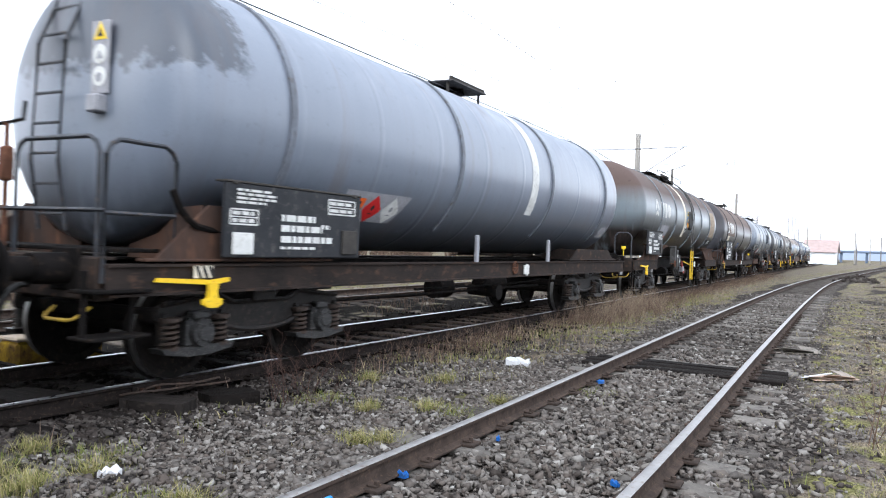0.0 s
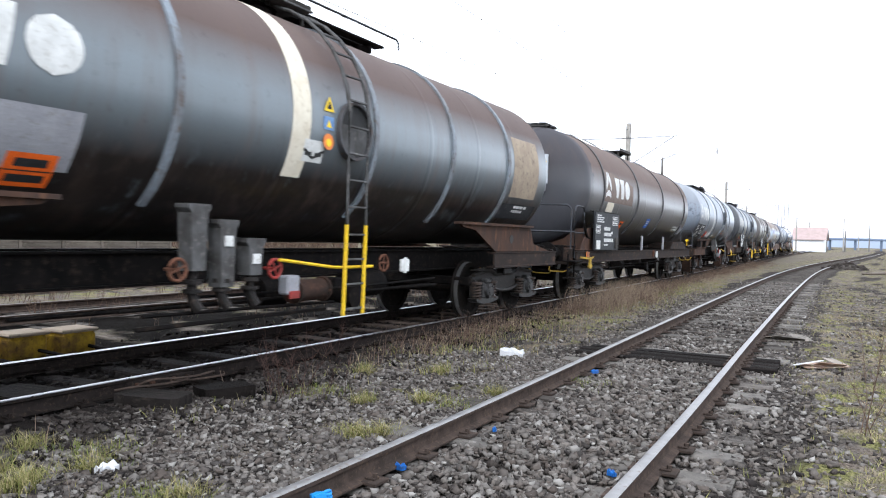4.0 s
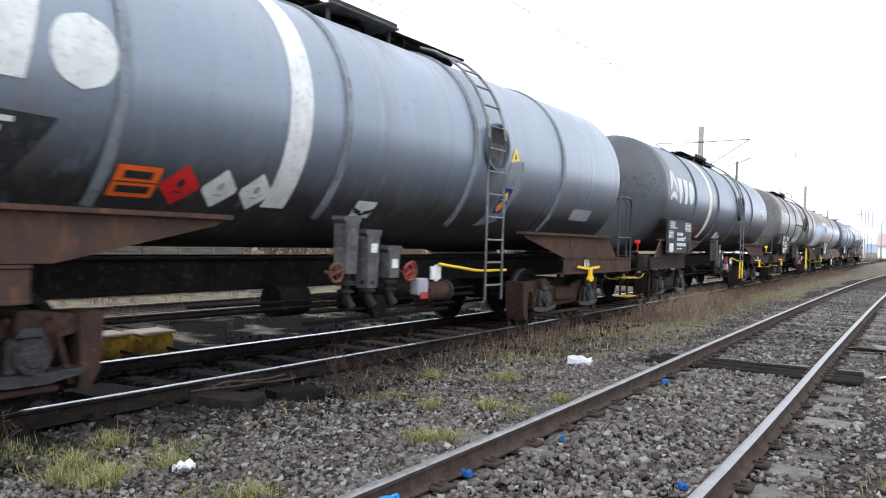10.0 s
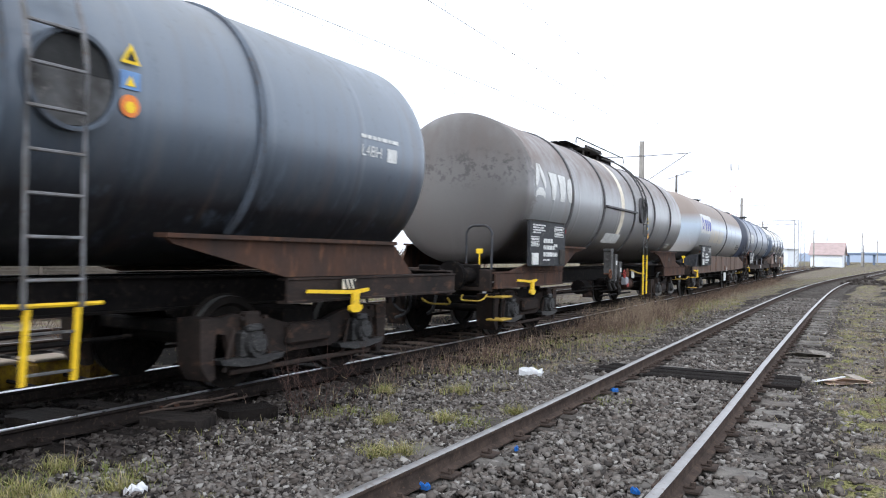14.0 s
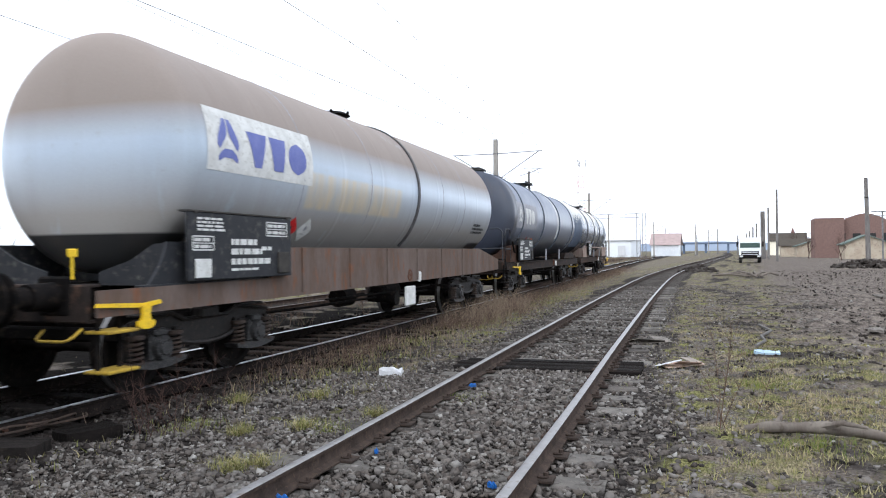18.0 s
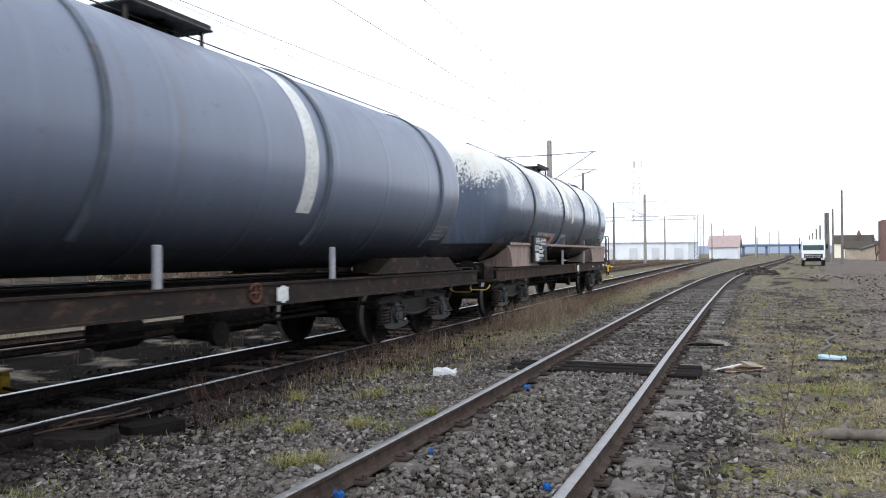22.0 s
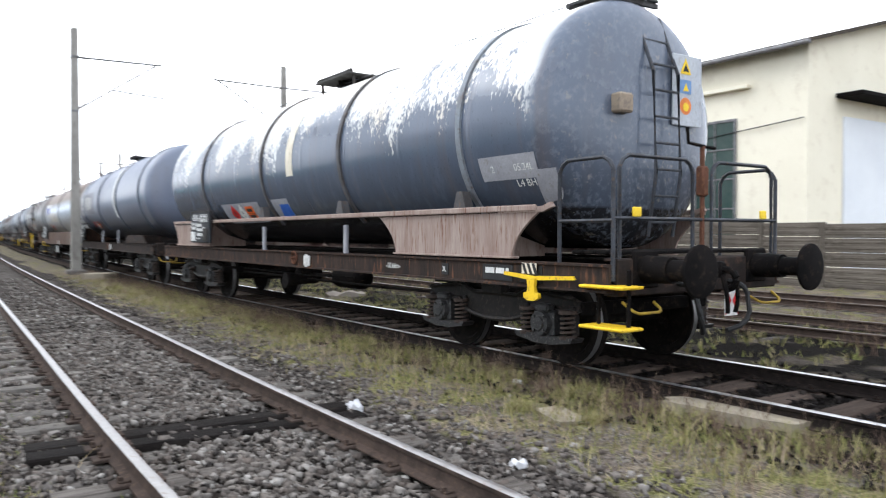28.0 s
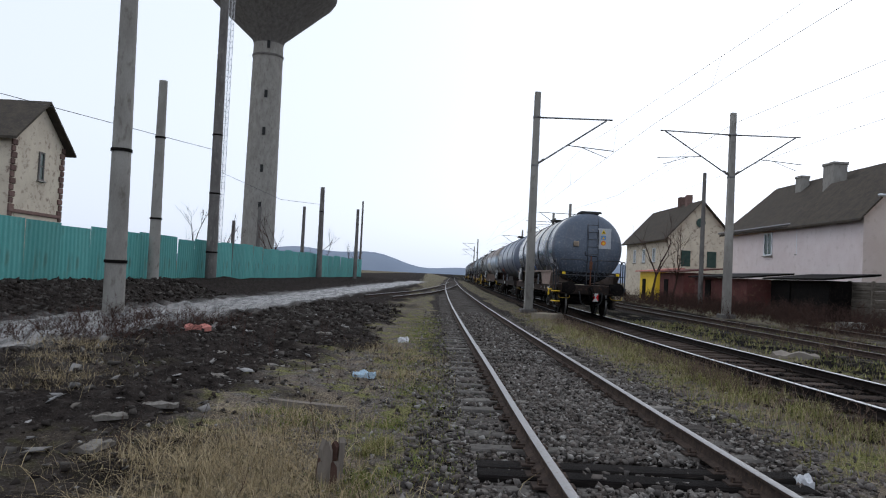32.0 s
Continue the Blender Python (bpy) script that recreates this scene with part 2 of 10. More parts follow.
M["bogie_rust"] = surface("rusted_bogie_steel", (0.055, 0.031, 0.023), (0.03, 0.023, 0.02), 5, 0.75, 0.0, (0.1, 0.05, 0.032), 50, 0.4, 0.005, 0.35)
M["rail_top"] = surface("worn_rail_head", (0.32, 0.32, 0.33), (0.43, 0.43, 0.44), 12, 0.3, 0.9, None, 120, 0.05, 0.002, 0.1)
M["rail_dark"] = surface("grease_black_rail", (0.02, 0.016, 0.0145), (0.012, 0.01, 0.009), 9, 0.85, 0.0, (0.045, 0.032, 0.025), 90)
M["rail_dull"] = surface("dull_siding_rail_head", (0.19, 0.182, 0.178), (0.27, 0.262, 0.255), 7, 0.46, 0.6, (0.15, 0.11, 0.09), 90, 0.08, 0.002, 0.15)
M["timber"] = surface("black_tarred_timber", (0.009, 0.008, 0.0075), (0.02, 0.017, 0.0155), 4, 0.85, 0, (0.04, 0.033, 0.028), 40, 0.7, 0.012, 0.3, (0.3, 6, 1), 0.3)
M["sleeper"] = surface("old_wood_sleeper", (0.05, 0.043, 0.038), (0.12, 0.108, 0.097), 4, 0.9, 0, (0.03, 0.027, 0.024), 40, 0.6, 0.01, 0.3, (0.3, 6, 1), 0.35)
M["sleeper_brown"] = surface("brown_stained_sleeper", (0.07, 0.052, 0.042), (0.035, 0.028, 0.024), 4, 0.9, 0, (0.1, 0.08, 0.066), 40, 0.6, 0.01, 0.3, (0.3, 6, 1), 0.35)
M["sleeper_pale"] = surface("weathered_concrete_sleeper", (0.15, 0.137, 0.122), (0.09, 0.083, 0.076), 5, 0.9, 0, (0.05, 0.045, 0.04), 60, 0.4, 0.008, 0.25, None, 0.25)
M["gravel"] = islands("ballast_stones", [(0.024, 0.021, 0.02), (0.15, 0.136, 0.124), (0.07, 0.059, 0.052), (0.215, 0.198, 0.18), (0.115, 0.096, 0.083), (0.032, 0.028, 0.026), (0.165, 0.147, 0.131), (0.08, 0.066, 0.057), (0.3, 0.285, 0.262)])
# grimy steel, set near black to carry under-wagon shade as well
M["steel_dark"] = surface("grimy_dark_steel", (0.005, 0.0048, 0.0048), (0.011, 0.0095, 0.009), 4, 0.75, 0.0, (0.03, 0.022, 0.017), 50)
M["frame"] = surface("brown_black_frame_paint", (0.02, 0.017, 0.016), (0.038, 0.029, 0.025), 3, 0.7, 0.05, (0.085, 0.05, 0.034), 45, 0.3, 0.005, 0.25, (1, 0.5, 1))
M["frame_rust"] = surface("rusted_frame_paint", (0.075, 0.042, 0.03), (0.045, 0.034, 0.03), 3, 0.8, 0.05, (0.13, 0.066, 0.04), 40, 0.35, 0.006, 0.3, (1, 1, 0.3))
M["saddle_w9"] = surface("pale_rust_streaked_plate", (0.23, 0.165, 0.14), (0.32, 0.26, 0.225), 4, 0.8, 0, (0.15, 0.075, 0.05), 30, 0.2, 0.004, 0.2, (1, 2.2, 0.3))
# oily wheels, their colour also lowered for the shade they stand in
M["wheel"] = surface("oily_shaded_wheel_steel", (0.006, 0.0055, 0.005), (0.014, 0.012, 0.011), 6, 0.75, 0.0, (0.03, 0.021, 0.016), 60)
M["tread"] = surface("bright_wheel_tread", (0.16, 0.155, 0.15), (0.24, 0.235, 0.23), 10, 0.45, 0.8)
M["spring"] = surface("spring_steel", (0.035, 0.026, 0.022), (0.07, 0.05, 0.04), 20, 0.6, 0.1)
M["yellow"] = surface("yellow_paint", (0.75, 0.5, 0.02), (0.66, 0.42, 0.02), 9, 0.55, 0, (0.3, 0.2, 0.05), 60, 0.2, 0.003, 0.15)
M["yellow_dirty"] = surface("dirty_yellow_paint", (0.42, 0.28, 0.03), (0.26, 0.17, 0.035), 9, 0.65, 0, (0.1, 0.07, 0.04), 60)
M["box_yellow"] = surface("rust_eaten_yellow_box", (0.4, 0.26, 0.025), (0.13, 0.075, 0.03), 5, 0.7, 0, (0.04, 0.028, 0.02), 50)
M["rail_paint"] = surface("dark_blue_grey_rail_paint", (0.05, 0.055, 0.065), (0.035, 0.036, 0.04), 9, 0.55, 0.1, (0.1, 0.07, 0.05))
M["board"] = surface("black_data_board", (0.016, 0.017, 0.02), (0.028, 0.029, 0.032), 4, 0.6, 0, (0.08, 0.075, 0.07), 60, 0.15, 0.003, 0.2)
M["board_edge"] = surface("board_box_metal", (0.06, 0.055, 0.05), (0.04, 0.038, 0.036), 6, 0.7)
M["white"] = surface("weathered_white_paint", (0.62, 0.62, 0.6), (0.5, 0.5, 0.48), 6, 0.6, 0, (0.33, 0.31, 0.28), 50, 0.15, 0.003, 0.12)
M["cream"] = surface("cream_stripe_paint", (0.66, 0.61, 0.5), (0.58, 0.52, 0.41), 5, 0.6, 0, (0.45, 0.38, 0.28), 50, 0.15, 0.003, 0.12)
M["letter_blue"] = surface("blue_logo_paint", (0.11, 0.13, 0.34), (0.15, 0.17, 0.38), 8, 0.6)
M["panel_grey"] = surface("grey_panel_paint", (0.3, 0.3, 0.32), (0.24, 0.24, 0.26), 5, 0.6, 0, (0.2, 0.19, 0.18), 50)
M["orange"] = surface("orange_hazard_plate", (0.75, 0.13, 0.015), (0.62, 0.1, 0.015), 8, 0.5)
M["red"] = surface("red_diamond", (0.55, 0.02, 0.02), (0.45, 0.02, 0.02), 8, 0.5)
M["blue_sign"] = surface("blue_label", (0.03, 0.11, 0.42), (0.03, 0.09, 0.34), 8, 0.5)
M["blue_navy"] = surface("navy_label", (0.012, 0.02, 0.12), (0.02, 0.03, 0.15), 8, 0.5)
M["sign_yellow"] = surface("yellow_warning_label", (0.8, 0.55, 0.03), (0.7, 0.48, 0.03), 8, 0.5)
M["sign_blue_pale"] = surface("pale_blue_label", (0.16, 0.28, 0.48), (0.13, 0.22, 0.4), 8, 0.5)
M["sign_orange"] = surface("orange_round_sign", (0.7, 0.22, 0.05), (0.6, 0.18, 0.05), 8, 0.5)
M["plate_pale"] = surface("pale_grey_sign_plate", (0.45, 0.47, 0.5), (0.38, 0.4, 0.43), 5, 0.5, 0, (0.3, 0.3, 0.3), 50)
M["beam_w7"] = surface("faded_rust_beam_paint", (0.1, 0.07, 0.055), (0.14, 0.11, 0.096), 2.5, 0.8, 0, (0.17, 0.075, 0.042), 30, 0.3, 0.005, 0.25, (1, 1, 0.3))
M["axlebox"] = surface("greasy_axlebox_steel", (0.013, 0.013, 0.0135), (0.032, 0.031, 0.031), 14, 0.45, 0.1, (0.12, 0.11, 0.1), 70, 0.3, 0.004, 0.3)
M["panel_brown"] = surface("faded_brown_grey_panel", (0.2, 0.16, 0.14), (0.16, 0.125, 0.108), 3, 0.7, 0, (0.12, 0.09, 0.08), 40)
M["frame_w9"] = surface("rust_streaked_frame_paint", (0.022, 0.019, 0.018), (0.05, 0.035, 0.028), 3, 0.7, 0.0, (0.15, 0.07, 0.04), 40, 0.3, 0.005, 0.3, (1, 1.6, 0.3))
M["black"] = surface("black_print", (0.02, 0.02, 0.02), (0.03, 0.03, 0.03), 8, 0.6)
M["wheel_red"] = surface("dirty_red_paint", (0.3, 0.035, 0.03), (0.18, 0.035, 0.03), 12, 0.6, 0, (0.08, 0.04, 0.03), 60)
M["rust_tone"] = surface("rust_brown_paint", (0.13, 0.06, 0.04), (0.09, 0.045, 0.03), 8, 0.8, 0, (0.18, 0.09, 0.05))
M["concrete"] = surface("weathered_concrete_mast", (0.3, 0.285, 0.26), (0.23, 0.215, 0.195), 2, 0.9, 0, (0.16, 0.145, 0.125), 40, 0.4, 0.006, 0.2, (1, 1, 0.4))
M["concrete_dark"] = surface("dark_wet_concrete", (0.17, 0.16, 0.15), (0.11, 0.1, 0.095), 2.5, 0.9, 0, (0.23, 0.21, 0.19), 40, 0.4, 0.006, 0.25, (1, 1, 0.4))
M["wire"] = surface("contact_wire", (0.05, 0.05, 0.055), (0.07, 0.07, 0.07), 8, 0.6, 0.3)
M["galv"] = surface("galvanised_bracket", (0.2, 0.2, 0.21), (0.13, 0.125, 0.12), 8, 0.6, 0.4, (0.12, 0.08, 0.06))
M["insul"] = surface("brown_insulator", (0.06, 0.04, 0.035), (0.09, 0.06, 0.05), 8, 0.35)

# ---- mesh helpers ----
class Geo:
    """Collects points and faces of one mesh."""

    def __init__(self):
        self.v, self.f, self.weld = [], [], 0.0

    def add(self, vs, fs, m=None):
        o = len(self.v)
        self.v += [tuple(m @ Vector(p)) for p in vs] if m else [tuple(p) for p in vs]
        self.f += [tuple(i + o for i in f) for f in fs]
        return self

    def box(self, c, s, bevel=0.0, m=None):
        x, y, z = (0.5 * k for k in s)
        b = min(bevel, 0.45 * min(s))
        base = Matrix.Translation(c)
        mm = (m @ base) if m else base
        if b <= 0:
            vs = [(i * x, j * y, k * z) for i in (-1, 1) for j in (-1, 1) for k in (-1, 1)]
            fs = [(0, 1, 3, 2), (4, 6, 7, 5), (0, 4, 5, 1), (2, 3, 7, 6), (0, 2, 6, 4), (1, 5, 7, 3)]
            return self.add(vs, fs, mm)
        vs, idx = [], {}
        for i in (-1, 1):
            for j in (-1, 1):
                for k in (-1, 1):
                    for ax in range(3):
                        p = [i * (x - b), j * (y - b), k * (z - b)]
                        p[ax] = (i * x, j * y, k * z)[ax]
                        idx[i, j, k, ax] = len(vs)
                        vs.append(tuple(p))
        fs = []
        for s1 in (-1, 1):
            loop = [(-1, -1), (1, -1), (1, 1), (-1, 1)] if s1 > 0 else [(-1, -1), (-1, 1), (1, 1), (1, -1)]
            fs.append([idx[s1, a, c2, 0] for a, c2 in loop])
            fs.append([idx[c2, s1, a, 1] for a, c2 in loop])
            fs.append([idx[a, c2, s1, 2] for a, c2 in loop])
        for a in (-1, 1):
            for c2 in (-1, 1):
                q = 1 if a * c2 > 0 else -1
                fs.append([idx[-1, a, c2, 1], idx[1, a, c2, 1], idx[1, a, c2, 2], idx[-1, a, c2, 2]][:: q])
                fs.append([idx[c2, -1, a, 2], idx[c2, 1, a, 2], idx[c2, 1, a, 0], idx[c2, -1, a, 0]][:: q])
                fs.append([idx[a, c2, -1, 0], idx[a, c2, 1, 0], idx[a, c2, 1, 1], idx[a, c2, -1, 1]][:: q])
        for i in (-1, 1):
            for j in (-1, 1):
                for k in (-1, 1):
                    tri = [idx[i, j, k, 0], idx[i, j, k, 1], idx[i, j, k, 2]]
                    fs.append(tri if i * j * k > 0 else tri[::-1])
        return self.add(vs, fs, mm)

    def cyl(self, p0, p1, r0, r1=None, n=12, cap=True, m=None):
        r1 = r0 if r1 is None else r1
        p0, p1 = Vector(p0), Vector(p1)
        d = (p1 - p0)
        q = d.to_track_quat("Z", "Y").to_matrix()
        ring = [Vector((math.cos(2 * math.pi * i / n), math.sin(2 * math.pi * i / n), 0)) for i in range(n)]
        vs = [p0 + q @ (c * r0) for c in ring] + [p1 + q @ (c * r1) for c in ring]
        fs = [(i, (i + 1) % n, n + (i + 1) % n, n + i) for i in range(n)]
        if cap:
            fs += [tuple(range(n))[::-1], tuple(range(n, 2 * n))]
        return self.add(vs, fs, m)

    def tube(self, pts, r, n=6, m=None, cap=True):
        """A bar bent along the points."""
        pts = [Vector(p) for p in pts]
        vs, fs = [], []
        for k, p in enumerate(pts):
            a = pts[max(0, k - 1)]
            b = pts[min(len(pts) - 1, k + 1)]
            q = (b - a).to_track_quat("Z", "Y").to_matrix()
            rr = r[k] if isinstance(r, (list, tuple)) else r
            vs += [p + q @ Vector((rr * math.cos(2 * math.pi * i / n), rr * math.sin(2 * math.pi * i / n), 0)) for i in range(n)]
        for k in range(len(pts) - 1):
            fs += [(k * n + i, k * n + (i + 1) % n, (k + 1) * n + (i + 1) % n, (k + 1) * n + i) for i in range(n)]
        if cap:
            fs += [tuple(range(n))[::-1], tuple(range((len(pts) - 1) * n, len(pts) * n))]
        return self.add(vs, fs, m)

    def lathe(self, prof, n=48, m=None, a0=0.0, a1=2 * math.pi):
        """prof: (radius, y) along the y axis; turned round it."""
        full = abs(a1 - a0 - 2 * math.pi) < 1e-6
        k = n if full else n + 1
        vs = [(r * math.sin(a0 + (a1 - a0) * i / n), y, r * math.cos(a0 + (a1 - a0) * i / n)) for r, y in prof for i in range(k)]
        fs = []
        for j in range(len(prof) - 1):
            for i in range(n):
                fs.append((j * k + i, (j + 1) * k + i, (j + 1) * k + (i + 1) % k, j * k + (i + 1) % k))
        return self.add(vs, fs, m)

    def prism(self, poly, d0, d1, axis="x", m=None):
        """A flat outline (a, b) given thickness from d0 to d1 along an axis: x: (y, z), y: (x, z), z: (x, y)."""
        n = len(poly)
        put = {"x": lambda a, b, d: (d, a, b), "y": lambda a, b, d: (a, d, b), "z": lambda a, b, d: (a, b, d)}[axis]
        vs = [put(a, b, d0) for a, b in poly] + [put(a, b, d1) for a, b in poly]
        fs = [(i, (i + 1) % n, n + (i + 1) % n, n + i) for i in range(n)] + [tuple(range(n))[::-1], tuple(range(n, 2 * n))]
        return self.add(vs, fs, m)

    def mesh(self, name, smooth=None):
        me = bpy.data.meshes.new(name)
        me.from_pydata(self.v, [], self.f)
        bm = bmesh.new()
        bm.from_mesh(me)
        if self.weld:
            bmesh.ops.remove_doubles(bm, verts=bm.verts[:], dist=self.weld)
        bmesh.ops.recalc_face_normals(bm, faces=bm.faces[:])
        bm.to_mesh(me)
        bm.free()
        if smooth is not None:
            me.shade_smooth()
            me.set_sharp_from_angle(angle=radians(smooth))
        me.update()
        return me


def part(name, g, material, parent=None, label="", smooth=None, m=None):
    """One mesh object, under a thing or a part where one is given. g: a Geo or a mesh that is shared."""
    me = g.mesh(name, smooth) if isinstance(g, Geo) else g
    if material and not me.materials:
        me.materials.append(material)
    ob = new(name, me)
    if parent:
        ob.parent = parent
    if m is not None:
        ob.matrix_basis = m
    if label:
        ob["label"] = label
    return ob


def thing(name, label, category, group="", kind="", at=None):
    ob = new(name)
    ob.empty_display_size = 0.2
    if at is not None:
        ob.matrix_basis = at
    return tagged(ob, label, category, group, kind)


def bulk(name, verts, faces_per, base_faces, material, smooth=False):
    """A joined mesh of many alike pieces. verts: (pieces, k, 3); base_faces: the faces of one piece."""
    n, k, _ = verts.shape
    faces = (np.arange(n)[:, None, None] * k + np.array(base_faces)[None]).reshape(-1, len(base_faces[0]))
    me = bpy.data.meshes.new(name)
    me.vertices.add(n * k)
    me.vertices.foreach_set("co", verts.reshape(-1).astype(np.float32))
    w = faces.shape[1]
    me.loops.add(faces.size)
    me.loops.foreach_set("vertex_index", faces.reshape(-1).astype(np.int32))
    me.polygons.add(len(faces))
    me.polygons.foreach_set("loop_start", (np.arange(len(faces)) * w).astype(np.int32))
    me.polygons.foreach_set("loop_total", np.full(len(faces), w, np.int32))
    me.update(calc_edges=True)
    me.validate()
    if smooth:
        me.shade_smooth()
    me.materials.append(material)
    return new(name, me)


# ---- plan: the lines of the tracks ----
TRACK_A = [(-400, -13.5), (-200, -6.6), (-120, -3.9), (-60, -2.3), (-25, -1.8), (-12, -1.75), (-4, -1.75), (4, -2.04), (12, -2.56), (25, -3.37), (45, -4.35), (70, -4.7), (110, -4.4), (200, -4.0), (600, -12)]
TRACK_B = [(-400, -19), (-200, -11.2), (-120, -8.6), (-60, -6.75), (-40, -6.35), (-28, -6.1), (-18, -6.0), (-10, -6.18), (-4, -6.37), (2, -6.54), (8, -6.82), (14, -7.16), (22, -7.7), (32, -8.38), (45, -9.33), (60, -10.45), (100, -13.4), (200, -19), (600, -36)]


def along(knots, y):
    """x of a line at y: smooth through the knots."""
    ys, xs = np.array(knots, float).T
    m = np.gradient(xs, ys)
    y = np.clip(np.asarray(y, float), ys[0], ys[-1])
    k = np.clip(np.searchsorted(ys, y) - 1, 0, len(ys) - 2)
    h = ys[k + 1] - ys[k]
    s = (y - ys[k]) / h
    return (2 * s**3 - 3 * s**2 + 1) * xs[k] + (s**3 - 2 * s**2 + s) * h * m[k] + (3 * s**2 - 2 * s**3) * xs[k + 1] + (s**3 - s**2) * h * m[k + 1]


def on_a(y):
    return along(TRACK_A, y)


def on_b(y):
    return along(TRACK_B, y)


def on_c(y):
    return on_b(y) - 5.1


def on_d(y):
    return on_b(y) - 9.6


RAIL_Z = 0.17

# ---- ground ----
def axis_steps(fine, lo, hi, step, grow=1.13):
    out = list(np.arange(-fine, fine + step / 2, step))
    d, x = step, fine
    while x < hi:
        d = min(d * grow, 160)
        x += d
        out.append(x)
    d, x = step, -fine
    while x > lo:
        d = min(d * grow, 160)
        x -= d
        out.insert(0, x)
    return np.array(out)


def blobs(x, y, scale, seed, octaves=3):
    """Smooth random field, about -1..1, from turned sine waves."""
    r = np.random.RandomState(seed)
    out, amp = np.zeros_like(x), 1.0
    for o in range(octaves):
        for _ in range(5):
            a, p, f = r.uniform(0, 6.28), r.uniform(0, 6.28), r.uniform(0.7, 1.4) * 2**o / scale
            out += amp * np.sin((x * math.cos(a) + y * math.sin(a)) * f * 6.28 + p) / 3.2
        amp *= 0.55
    return out


def zones(x, y):
    """Weights of gravel, grass and mud, and the height of the ground."""
    a, b = on_a(y), on_b(y)
    da, db, dc = np.abs(x - a), np.abs(x - b), np.abs(x - on_c(y))
    n1, n2, n3 = blobs(x, y, 3.1, 3), blobs(x, y, 0.9, 5), blobs(x, y, 7.0, 7, 2)
    bed = np.clip((1.75 + 0.25 * n1 - da) / 0.5, 0, 1)
    bed = np.maximum(bed, np.clip((1.7 + 0.2 * n1 - db) / 0.6, 0, 1))
    bed = np.maximum(bed, 0.6 * np.clip((1.6 + 0.3 * n1 - dc) / 0.6, 0, 1))
    near_gap = np.exp(-(((x - a) + 2.55 + 0.2 * n1) / 0.75) ** 2) * np.clip((16 - y) / 8, 0, 1) * np.clip((y + 1.5) / 3, 0, 1)
    stony = np.maximum(bed, near_gap)
    stony = np.maximum(stony, 0.85 * np.clip((n1 * 0.5 + n2 * 0.4 + 0.15), 0, 1) * np.clip((x - a - 1.0) / 1.2, 0, 1) * np.clip((4.2 - x) / 1.5, 0, 1) * (y > 0))
    road = 7.6 + (y + 15) * 0.055
    mud = np.clip((x - 1.5 + 0.9 * np.clip((-y - 9) / 10, 0, 1) - 0.6 * n1) / 0.9, 0, 1)
    mud = np.where(y > 4, np.clip((x - 0.6 - 0.8 * n1 - np.clip(12 - y, 0, 6) * 0.5) / 1.3, 0, 1), mud)
    mud = mud * np.clip((34 - x) / 8, 0, 1) * np.where(np.abs(y) < 12, np.clip(np.where(y < 0, 0.85, 0.55) + 0.3 * np.abs(y) / 12 + 0.35 * n3, 0, 1), 1)
    # mud weight reused to darken ground under and beyond the train for shade
    mud = np.maximum(mud, np.clip((1.15 + 0.15 * n2 - db) / 0.3, 0, 1))
    mud = np.maximum(mud, 0.55 * np.clip((-7.6 - x) / 0.6, 0, 1) * np.clip((x + 16) / 3, 0, 1))
    wet = np.exp(-(((x - road) / 1.9) ** 2)) * np.clip((-y - 9) / 4, 0, 1) * np.clip((150 + y) / 30, 0, 1)
    grass = np.clip(1 - stony - mud, 0, 1)
    n4 = blobs(x, y, 0.42, 9, 2)
    z = 0.018 * n2 + 0.02 * n1 + 0.012 * n4
    z = z * (1 - 0.8 * bed) - 0.015 * bed
    z += mud * (x > 0) * (0.05 * n2 + 0.06 * np.abs(n1)) * np.clip((np.abs(y) + 2) / 10, 0, 1)
    bank = 12.0 + (y + 22.6) * 0.058
    z += 0.62 * np.exp(-(((x - bank + 0.2) / 1.6) ** 2)) * np.clip((-y - 8) / 5, 0, 1) * np.clip((130 + y) / 30, 0, 1)
    z += wet * (-0.05 + 0.04 * np.sin((x - road) * 7 + n3))
    z -= 0.2 * np.exp(-(((x - 1.05) / 0.45) ** 2 + ((y + 9.0) / 0.4) ** 2))
    return stony, grass, mud, wet, z


